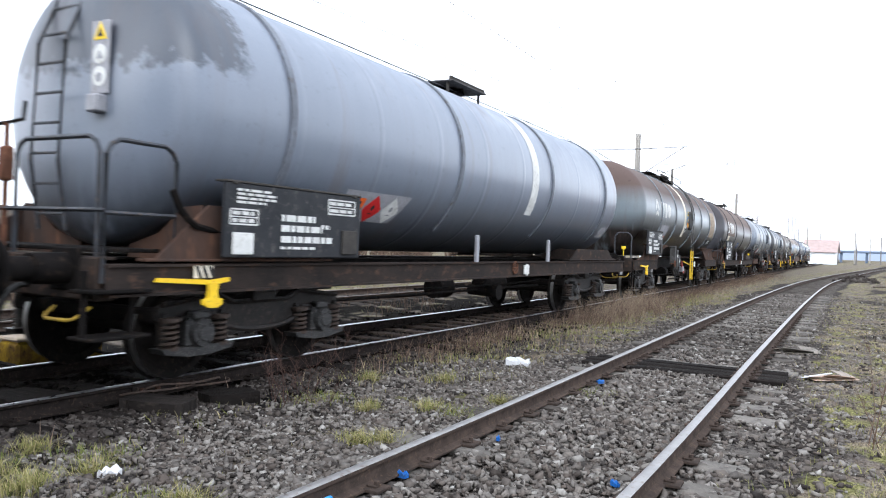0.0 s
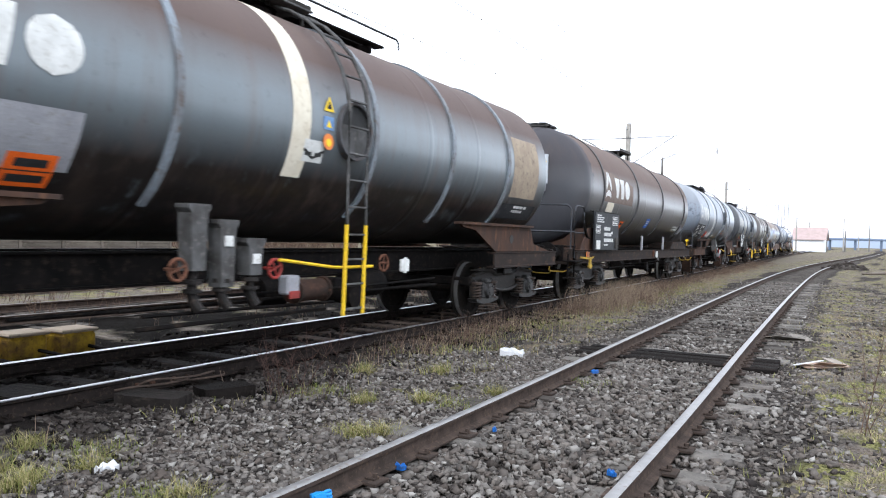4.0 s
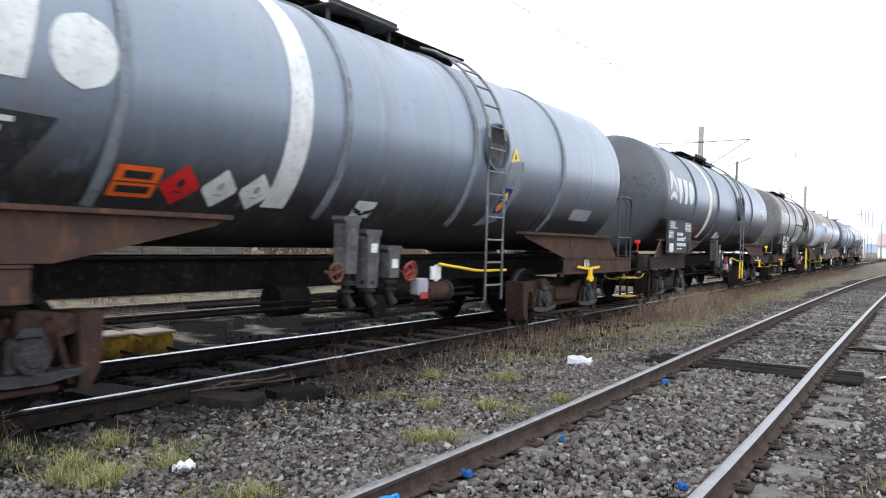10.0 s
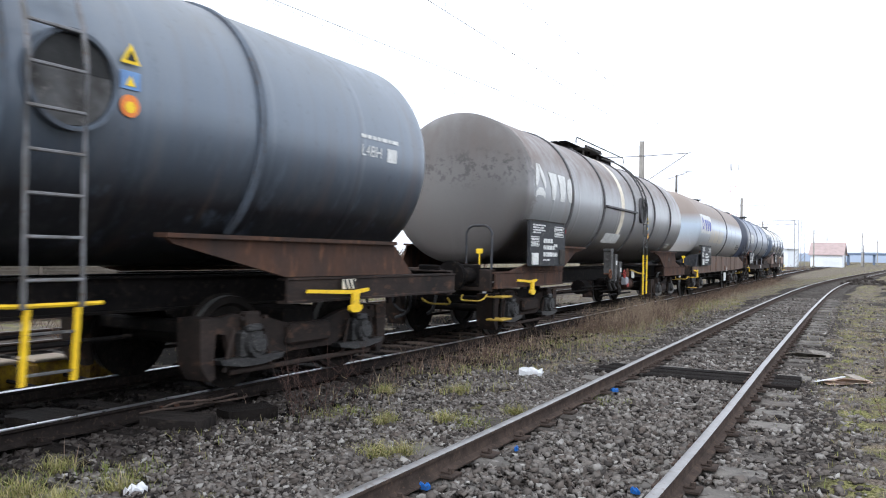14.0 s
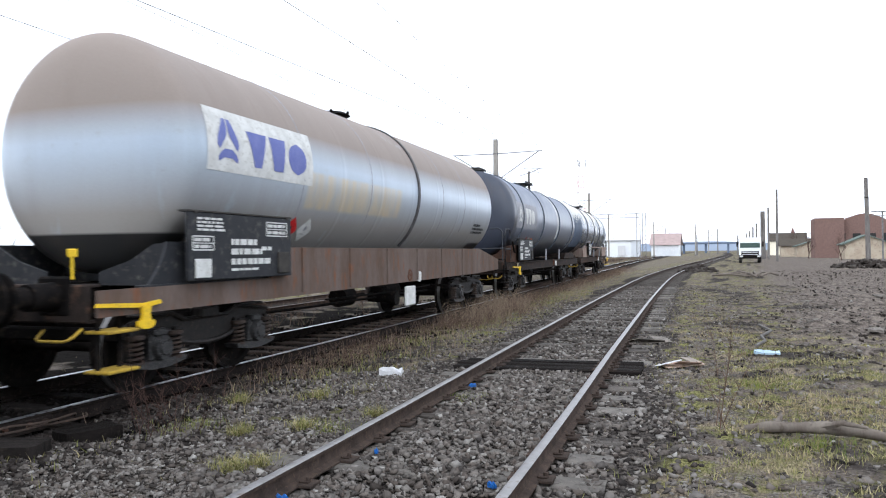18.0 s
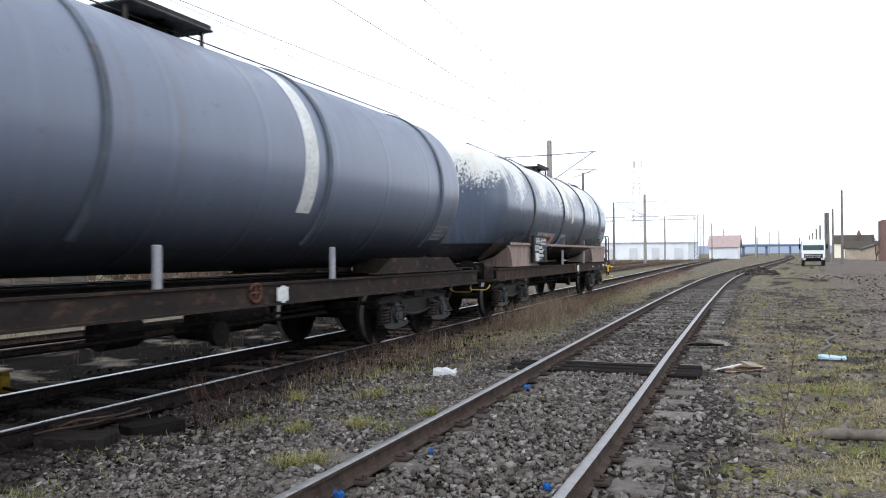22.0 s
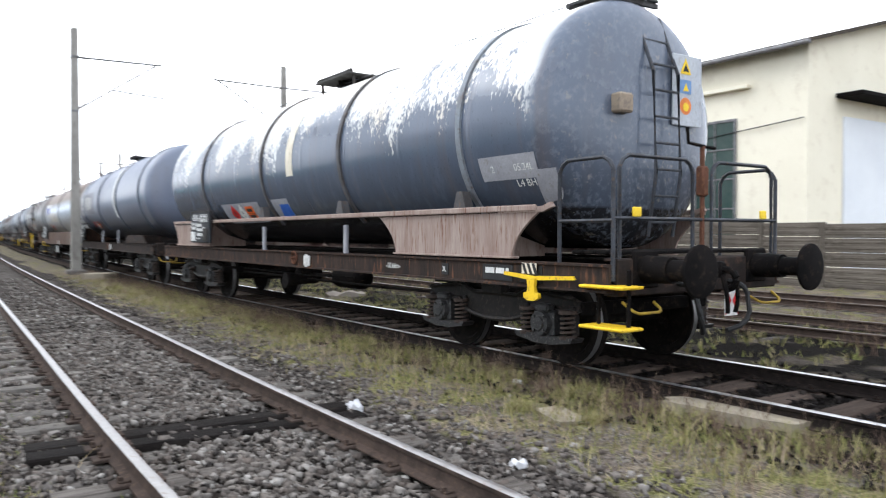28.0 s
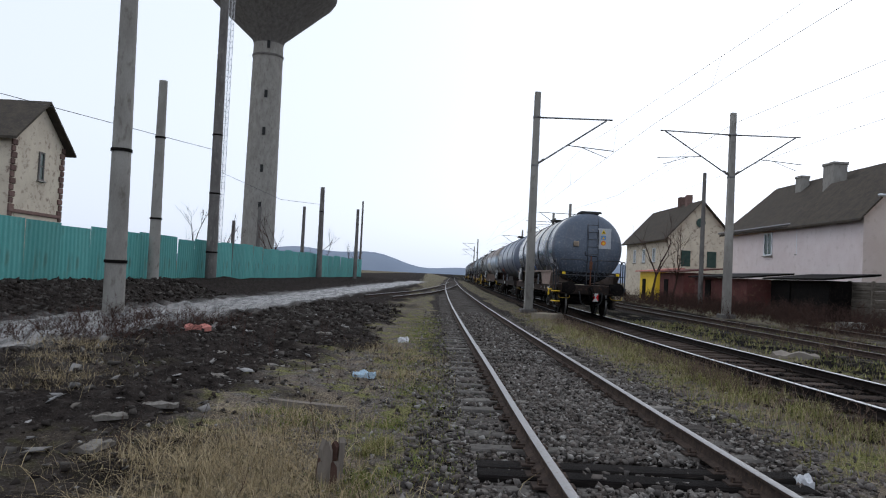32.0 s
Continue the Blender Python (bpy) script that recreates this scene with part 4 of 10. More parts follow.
def decal(shapes, lift=0.006, step=0.05):
    """Flat outlines (y, u) laid on the skin of the tank, cut in rows so that they follow its curve."""
    g = Geo()
    for poly in shapes:
        us = [p[1] for p in poly]
        lo, hi = min(us), max(us)
        n = max(1, math.ceil((hi - lo) / step))
        cuts = [lo + (hi - lo) * i / n for i in range(n + 1)]

        def spans(u):
            xs = []
            for (y0, u0), (y1, u1) in zip(poly, poly[1:] + poly[:1]):
                if (u0 <= u < u1) or (u1 <= u < u0):
                    xs.append(y0 + (y1 - y0) * (u - u0) / (u1 - u0))
            return sorted(xs)

        for a, b in zip(cuts, cuts[1:]):
            sa, sb = spans(a + 1e-4 * (hi - lo)), spans(b - 1e-4 * (hi - lo))
            if len(sa) != len(sb):
                sa = sb = spans((a + b) / 2)
            g.weld = 0.003
            for i in range(0, len(sa) - 1, 2):
                q = [on_tank(sa[i], a, lift), on_tank(sa[i + 1], a, lift), on_tank(sb[i + 1], b, lift), on_tank(sb[i], b, lift)]
                g.add(q, [(0, 1, 2, 3)])
    return g


def rect(y, u, w, h):
    return [(y - w / 2, u - h / 2), (y + w / 2, u - h / 2), (y + w / 2, u + h / 2), (y - w / 2, u + h / 2)]


def diamond(y, u, r):
    return [(y - r, u), (y, u - r), (y + r, u), (y, u + r)]


def bars(y0, u0, w, rows, rng, h=0.05, gap=0.035, ragged=True):
    """Lines of unreadable lettering."""
    out = []
    for k in range(rows):
        y, end = y0, y0 + w * (rng.uniform(0.55, 1.0) if ragged else 1)
        u = u0 - k * (h + gap)
        while y < end:
            l = min(rng.uniform(0.04, 0.16), end - y)
            out.append(rect(y + l / 2, u, l, h))
            y += l + 0.025
    return out


def mark_shapes(y, u, s):
    """A plain three-armed mark and three heavy blocks beside it, s high."""
    blade = [(-0.14, 0.5), (-0.03, 0.5), (-0.02, 0.2), (-0.1, 0.05), (-0.34, -0.22), (-0.43, -0.12), (-0.4, 0.06)]
    foot = [(-0.37, -0.5), (-0.39, -0.35), (-0.14, -0.2), (0.14, -0.2), (0.39, -0.35), (0.37, -0.5), (0.16, -0.4), (-0.16, -0.4)]
    return [[(y + s * q * a, u + s * b) for a, b in blade] for q in (1, -1)] + [[(y + s * a, u + s * b) for a, b in foot]]


def block_word(y, u, h, w):
    """Three heavy plain shapes where a company name stands: a wedge, a slab and a drum."""
    k = w / 3
    wedge = [(y, u + h / 2), (y + 0.92 * k, u + h / 2), (y + 0.62 * k, u - h / 2), (y + 0.3 * k, u - h / 2)]
    slab = [(y + 1.04 * k, u + h / 2), (y + 1.88 * k, u + h / 2), (y + 1.7 * k, u - h / 2), (y + 1.22 * k, u - h / 2)]
    c, r = (y + 2.48 * k, u), 0.5
    drum = [(c[0] + r * k * math.cos(a), u + h / 2 * math.sin(a)) for a in np.linspace(0.2, 6.48, 15)[:-1]]
    return [wedge, slab, drum]


def tank_profile(y0, y1, dish=0.4):
    front = []
    for k in range(13):
        a = math.pi / 2 * k / 12
        front.append((TANK_R * math.sin(a) ** 0.6 if k else 0.0, y0 + dish * (1 - math.cos(a) ** 0.8)))
    return front + [(r, y1 - (y - y0)) for r, y in front][::-1]


def handrail(pts, wagon, name="handrail", r=0.021, mat="rail_paint", label=""):
    g = Geo()
    g.tube(rounded(pts), r, 6)
    return part(name, g, M[mat], wagon, label, 60)


def rounded(pts, r=0.12):
    """Bends softened at the corners."""
    pts = [Vector(p) for p in pts]
    out = [pts[0]]
    for a, b, c in zip(pts, pts[1:], pts[2:]):
        d0, d1 = (a - b), (c - b)
        k = min(r, 0.45 * d0.length, 0.45 * d1.length)
        p, q = b + d0.normalized() * k, b + d1.normalized() * k
        out += [p, p.lerp(b, 0.6).lerp(q.lerp(b, 0.6), 0.5) * 0.5 + (p + q) * 0.25, q]
    return out + [pts[-1]]


def buffer(wagon, x, end):
    g = Geo()
    s = 1 if end > 0 else -1
    y = s * (abs(end) - 0.62)
    g.cyl((x, y, 1.05), (x, y + s * 0.3, 1.05), 0.13, 0.12, 16)
    g.cyl((x, y + s * 0.28, 1.05), (x, y + s * 0.58, 1.05), 0.095, 0.095, 16)
    g.box((x, y - s * 0.02, 1.05), (0.36, 0.05, 0.36), 0.02)
    b = part("buffer", g, M["steel_dark"], wagon, "", 35)
    p = Geo()
    prof = [(0.0, 0.0), (0.2, 0.0), (0.235, 0.015), (0.235, 0.04), (0.1, 0.06)]
    p.lathe([(r, -q * s) for r, q in prof], 24, Matrix.Translation((x, y + s * 0.615, 1.05)))
    part("buffer_plate", p, M["steel_dark"], b, "round greasy buffer plate", 35)


def tie_hook(wagon, y, mat, stripe=True, bar=(-0.6, 0.22)):
    """Rope hook in the middle of a thin winged bar, under a striped plate."""
    g = Geo()
    g.prism([(y + bar[0], 0.99), (y + bar[0] - 0.02, 0.955), (y - 0.06, 0.92), (y + 0.06, 0.92), (y + bar[1] + 0.02, 0.945), (y + bar[1], 0.98), (y, 0.96)], 1.375, 1.402, "x")
    h = part("hook_rail", g, M[mat], wagon, "yellow bar along the frame", 30)
    k = Geo()
    k.prism([(y + a, z) for a, z in ((-0.06, 0.94), (0.06, 0.94), (0.045, 0.85), (0.06, 0.8), (0.11, 0.79), (0.11, 0.745), (0.05, 0.715), (-0.05, 0.715), (-0.11, 0.745), (-0.11, 0.79), (-0.06, 0.8), (-0.045, 0.85))], 1.385, 1.425, "x")
    part("tow_hook", k, M[mat], h, "yellow tow hook", 30)
    if stripe:
        p = Geo()
        p.box((1.372, y - 0.08, 1.03), (0.014, 0.22, 0.11), 0.004)
        pl = part("warning_stripe", p, M["cream" if mat == "yellow" else "sign_orange"], wagon)
        for i in range(3):
            q = Geo()
            c = y - 0.16 + i * 0.075
            q.prism([(c - 0.025, 1.083), (c + 0.015, 1.083), (c + 0.065, 0.977), (c + 0.025, 0.977)], 1.378, 1.382, "x")
            part("dark_stripe", q, M["black"], pl)


def footstep(wagon, y, z0, mat, w=0.42):
    for z in (z0, z0 - 0.36):
        g = Geo()
        g.box((1.28, y, z), (0.28, w, 0.03), 0.008)
        s = part("footstep", g, M[mat], wagon, "step plate on hangers", 30)
    for a in (-1, 1):
        k = Geo()
        k.box((1.24, y + a * (w / 2 - 0.06), z0 - 0.1), (0.03, 0.05, 0.52), 0.006)
        part("step_hanger", k, M["steel_dark"], s, "", 30)


def ladder(wagon, y, pts, w=0.36, rail="rail_paint", step=0.3, lower=None):
    """Rails bent along the points (x, z) and rungs between them."""
    g = Geo()
    for s in (-1, 1):
        g.tube([(x, y + s * w / 2, z) for x, z in pts], 0.022, 6)
    lad = part("ladder", g, M[rail], wagon, "steel ladder up the tank", 50)
    L = [0]
    for a, b in zip(pts, pts[1:]):
        L.append(L[-1] + math.dist(a, b))
    d = 0.2
    while d < L[-1]:
        k = max(i for i in range(len(L) - 1) if L[i] <= d)
        f = (d - L[k]) / (L[k + 1] - L[k])
        x, z = (pts[k][i] + (pts[k + 1][i] - pts[k][i]) * f for i in (0, 1))
        q = Geo()
        q.box((x, y, z), (0.03, w, 0.025), 0.006)
        part("rung", q, M[rail], lad)
        d += step
    return lad


def end_ladder(wagon, end, x=-0.25, mat="rail_paint"):
    s = 1 if end > 0 else -1
    yb = s * (abs(end) + 0.03)
    g = Geo()
    pts = [(yb, 1.35), (yb + s * 0.1, 2.0), (yb + s * 0.06, 3.1), (yb - s * 0.2, 3.75), (yb - s * 0.6, 4.02), (yb - s * 0.9, 4.06)]
    for k in (-1, 1):
        g.tube([(x + k * 0.2, a, b) for a, b in pts], 0.02, 6)
    lad = part("end_ladder", g, M[mat], wagon, "steel ladder on the tank end", 50)
    for i in range(9):
        z = 1.5 + i * 0.28
        y = np.interp(z, [p[1] for p in pts], [p[0] for p in pts])
        q = Geo()
        q.box((x, float(y), z), (0.4, 0.028, 0.025), 0.006)
        part("rung", q, M[mat], lad)


def platform(wagon, end, mat="rail_paint", up=0.0):
    """Brakeman's platform at a wagon end: deck, hoops of rail, brake post."""
    s = 1 if end > 0 else -1
    e = abs(end)
    deck = Geo()
    for k in range(4):
        deck.box((0, s * (e - 0.62 - 0.2 - k * 0.16), 1.2), (2.2, 0.13, 0.035), 0.008)
    part("platform_deck", deck, M["steel_dark"], wagon, "", 30)
    y0, y1 = s * (e - 0.66), s * (e - 1.35)
    for x in (1.28,):
        handrail([(x, y1, 1.0), (x, y1, 2.08 + up), (x, y0, 2.08 + up), (x, y0, 0.95)], wagon)
        handrail([(-x, y1, 1.0), (-x, y1, 2.08 + up), (-x, y0, 2.08 + up), (-x, y0, 0.95)], wagon)
    handrail([(1.2, y0, 1.0), (1.2, y0, 2.1 + up), (0.15, y0, 2.1 + up), (0.15, y0, 1.0)], wagon)
    handrail([(-1.2, y0, 1.0), (-1.2, y0, 2.1 + up), (-0.15, y0, 2.1 + up), (-0.15, y0, 1.0)], wagon)
    handrail([(1.28, y0, 1.52), (-1.28, y0, 1.52)], wagon)
    handrail([(1.28, y1, 1.5), (1.28, y0, 1.5)], wagon)
    post = Geo()
    post.tube([(0.0, y0, 1.0), (0.0, y0, 2.25 + up)], 0.024, 8)
    post.box((0.0, y0, 1.9 + up), (0.1, 0.1, 0.3), 0.02)
    bp = part("brake_post", post, M["rust_tone"], wagon, "hand brake post with a crank", 40)
    cr = Geo()
    cr.tube([(0.0, y0, 2.25 + up), (0.22, y0, 2.27 + up), (0.24, y0, 2.42 + up)], 0.018, 6)
    cr.tube([(0.0, y0, 2.25 + up), (-0.2, y0, 2.24 + up)], 0.018, 6)
    part("brake_crank", cr, M["steel_dark"], bp, "", 50)


def data_board(wagon, y0, y1, rng, z0=1.28, z1=1.95, lean=0.0, numbers=True):
    g = Geo()
    g.box((1.44, (y0 + y1) / 2, (z0 + z1) / 2), (0.05, y1 - y0, z1 - z0), 0.01)
    b = part("data_board", g, M["board"], wagon, "black board with white wagon data", 30)
    k = Geo()
    for a in (y0 + 0.12, y1 - 0.12):
        k.box((1.42, a, z1 + 0.0), (0.12, 0.06, 0.03), 0.005)
    k.box((1.4, (y0 + y1) / 2, z1 + 0.012), (0.14, y1 - y0, 0.02), 0.004)
    part("board_rail", k, M["board_edge"], b, "", 30)
    x = 1.468
    W, Hh = y1 - y0, z1 - z0

    def put(name, shapes, mat):
        q = Geo()
        for s in shapes:
            q.prism([(a, c) for a, c in s], x, x + 0.003, "x")
        return part(name, q, M[mat], b)

    f = Hh / 0.8
    put("lettering", bars(y0 + 0.14, z1 - 0.07 * f, 0.62, 4, rng, 0.026 * f, 0.018 * f), "white")
    for row, wd in ((0.34, 0.5), (0.46, 0.62), (0.585, 0.78)):
        put("lettering", bars(y0 + W * 0.36, z1 - row * f, wd * W / 2, 1, rng, 0.075 * f, 0.02, False), "white")
    put("lettering", bars(y0 + W * 0.36, z1 - 0.685 * f, 0.55 * W / 2, 1, rng, 0.03 * f, 0.02), "white")
    for yc, zc, w2, h2 in ((y0 + 0.24, z1 - 0.36 * f, 0.36, 0.16 * f), (y1 - 0.36, z1 - 0.16 * f, 0.48, 0.18 * f)):
        fr = [rect(yc, zc + e * h2 / 2, w2, 0.014) for e in (-1, 1)] + [rect(yc + e * w2 / 2, zc, 0.014, h2) for e in (-1, 1)]
        put("data_frame", fr + [rect(yc, zc, w2, 0.01)], "white")
        put("lettering", bars(yc - w2 / 2 + 0.03, zc + h2 / 4, w2 - 0.08, 2, rng, 0.04 * f, h2 / 2 - 0.04 * f, False), "white")
    put("lettering", bars(y0 + W * 0.66, z1 - 0.42 * f, 0.24, 1, rng, 0.05 * f), "white")
    for yy, zz, w, h, mt in ((y0 + 0.22, z0 + 0.13, 0.26, 0.2, "white"), (y1 - 0.22, z0 + 0.17, 0.26, 0.26, "board_edge")):
        q = Geo()
        q.box((x + 0.012, yy, zz), (0.03, w, h), 0.006)
        part("paper_holder", q, M[mt], b, "", 30)
    return b


def saddle(wagon, y, half_top, half_bot, z0, z1, mat, hollow=0.0, sides=(1, -1)):
    """A web plate under the tank, flared to the frame, with a flange along its foot."""
    for s in sides:
        g = Geo()
        n = 6
        left, right = [], []
        for i in range(n + 1):
            f = i / n
            w = half_bot + (half_top - half_bot) * f + hollow * (abs(f - 0.5) * 2) ** 2 - hollow * 0.3
            left.append((y - w, z0 + (z1 - z0) * f))
            right.append((y + w, z0 + (z1 - z0) * f))
        g.prism(left[::-1] + right, s * 1.3, s * 1.33, "x")
        g.box((s * 1.3, y, z0 + 0.012), (0.12, 2 * half_bot + 0.2, 0.024), 0.005)
        pl = part("saddle_plate", g, M[mat], wagon, "", 30)
        q = Geo()
        q.prism([(0.35, z0), (1.28, z0), (1.28, z1), (1.05, z1 - 0.02), (0.75, 1.36), (0.35, 1.24)], y - 0.6, y - 0.575, "y", None if s > 0 else Matrix.Scale(-1, 4, (1, 0, 0)))
        part("saddle_rib", q, M[mat], pl)
        q = Geo()
        q.prism([(0.35, z0), (1.28, z0), (1.28, z1), (1.05, z1 - 0.02), (0.75, 1.36), (0.35, 1.24)], y + 0.575, y + 0.6, "y", None if s > 0 else Matrix.Scale(-1, 4, (1, 0, 0)))
        part("saddle_rib", q, M[mat], pl)


def side_sill(wagon, y0, y1, z0=0.84, z1=1.1, mat="frame", xo=1.34):
    for s in (1, -1):
        g = Geo()
        o, i = s * (xo + 0.025), s * (xo - 0.12)
        a, b = s * (xo - 0.005), s * (xo - 0.035)
        g.prism([(o, z1), (i, z1), (i, z1 - 0.024), (b, z1 - 0.03), (b, z0 + 0.03), (i, z0 + 0.024), (i, z0), (o, z0), (o, z0 + 0.022), (a, z0 + 0.028), (a, z1 - 0.028), (o, z1 - 0.022)], y0, y1, "y")
        part("side_sill", g, M[mat], wagon, "long grimy channel beam", 30)


def centre_sill(wagon, y0, y1):
    g = Geo()
    for s in (-0.3, 0.3):
        g.box((s, (y0 + y1) / 2, 0.95), (0.04, y1 - y0, 0.34), 0.006)
        g.box((s, (y0 + y1) / 2, 1.11), (0.16, y1 - y0, 0.025), 0.004)
        g.box((s, (y0 + y1) / 2, 0.79), (0.16, y1 - y0, 0.025), 0.004)
    for k in range(7):
        y = y0 + (y1 - y0) * (k + 0.5) / 7
        g.box((0, y, 0.95), (0.6, 0.03, 0.3), 0.004)
    part("centre_sill", g, M["steel_dark"], wagon, "", 30)


def headstock(wagon, end):
    s = 1 if end > 0 else -1
    y = s * (abs(end) - 0.66)
    g = Geo()
    g.box((0, y, 0.98), (2.5, 0.06, 0.34), 0.012)
    g.box((0, y - s * 0.06, 1.14), (2.5, 0.16, 0.025), 0.005)
    g.box((0, y - s * 0.06, 0.82), (2.5, 0.16, 0.025), 0.005)
    h = part("headstock", g, M["frame"], wagon, "", 30)
    k = Geo()
    k.box((0, y + s * 0.12, 1.03), (0.12, 0.26, 0.16), 0.02)
    k.tube(rounded([(0, y + s * 0.2, 1.03), (0, y + s * 0.38, 1.03), (0, y + s * 0.4, 0.88), (0, y + s * 0.28, 0.84)], 0.08), 0.035, 8)
    for a in (-1, 1):
        k.tube(rounded([(a * 0.09, y + s * 0.3, 0.98), (a * 0.09, y + s * 0.36, 0.78), (a * 0.06, y + s * 0.34, 0.62)], 0.1), 0.022, 6)
    part("draw_hook", k, M["steel_dark"], h, "greasy draw hook and screw coupling", 40)
    for a in (-1, 1):
        q = Geo()
        q.tube(rounded([(a * 0.4, y, 0.9), (a * 0.42, y + s * 0.22, 0.88), (a * 0.38, y + s * 0.3, 0.5), (a * 0.2, y + s * 0.16, 0.42)], 0.14), 0.026, 6)
        part("brake_hose", q, M["black"], h, "black rubber brake hose", 50)
    for a in (-1, 1):
        f = Geo()
        f.tube(rounded([(a * 0.75, y + s * 0.02, 0.74), (a * 0.78, y + s * 0.16, 0.66), (a * 1.16, y + s * 0.16, 0.66), (a * 1.18, y + s * 0.02, 0.76)], 0.06), 0.014, 6)
        part("shunter_grip", f, M["yellow_dirty"], h, "bent grip bar under the beam", 50)


def brake_things(wagon, y, mid=True):
    """Air tanks, brake cylinder, rods and the outlet valve below the frame."""
    g = Geo()
    prof = [(0.0, -0.46), (0.1, -0.45), (0.17, -0.4), (0.18, -0.3), (0.18, 0.3), (0.17, 0.4), (0.1, 0.45), (0.0, 0.46)]
    g.lathe(prof, 20, Matrix.Translation((0.62, y + 1.1, 0.68)))
    part("air_reservoir", g, M["steel_dark"], wagon, "", 50)
    h = Geo()
    h.cyl((0.55, y - 0.9, 0.66), (0.55, y - 0.45, 0.66), 0.17, 0.17, 18)
    h.cyl((0.55, y - 0.45, 0.66), (0.55, y + 0.2, 0.66), 0.03, n=8)
    part("brake_cylinder", h, M["steel_dark"], wagon, "", 40)
    r = Geo()
    r.tube([(0.3, y - 3.6, 0.55), (0.5, y - 0.5, 0.55)], 0.022, 6)
    r.tube([(0.3, y + 3.6, 0.55), (0.5, y + 0.6, 0.55)], 0.022, 6)
    r.tube([(1.1, y - 2.4, 0.72), (1.1, y + 0.4, 0.7), (1.15, y + 2.2, 0.74)], 0.016, 6)
    r.tube([(0.9, y - 3.0, 0.62), (0.95, y + 2.6, 0.62)], 0.02, 6)
    part("brake_rod", r, M["steel_dark"], wagon, "", 50)
    v = Geo()
    v.cyl((0.75, y, 0.62), (1.25, y, 0.6), 0.09, n=14)
    v.cyl((1.22, y, 0.6), (1.3, y, 0.6), 0.13, n=16)
    v.box((0.95, y, 0.72), (0.2, 0.16, 0.2), 0.02)
    part("outlet_valve", v, M["steel_dark"], wagon, "", 35)
    w = Geo()
    ring = [(1.36, y + 0.5 + 0.1 * math.cos(a), 1.0 + 0.1 * math.sin(a)) for a in np.linspace(0, 2 * math.pi, 17)]
    w.tube(ring, 0.014, 5, cap=False)
    w.tube([(1.36, y + 0.4, 1.0), (1.36, y + 0.6, 1.0)], 0.01, 5)
    w.tube([(1.36, y + 0.5, 0.9), (1.36, y + 0.5, 1.1)], 0.01, 5)
    w.tube([(1.3, y + 0.5, 1.0), (1.38, y + 0.5, 1.0)], 0.02, 6)
    part("hand_wheel", w, M["rust_tone"], wagon, "small red-brown hand wheel", 50)
    b = Geo()
    b.box((1.36, y + 1.0, 0.96), (0.03, 0.2, 0.16), 0.006)
    b.box((1.37, y + 1.0, 0.96), (0.03, 0.05, 0.2), 0.006)
    part("brake_changeover", b, M["white"], wagon, "white and red brake lever plate", 30)


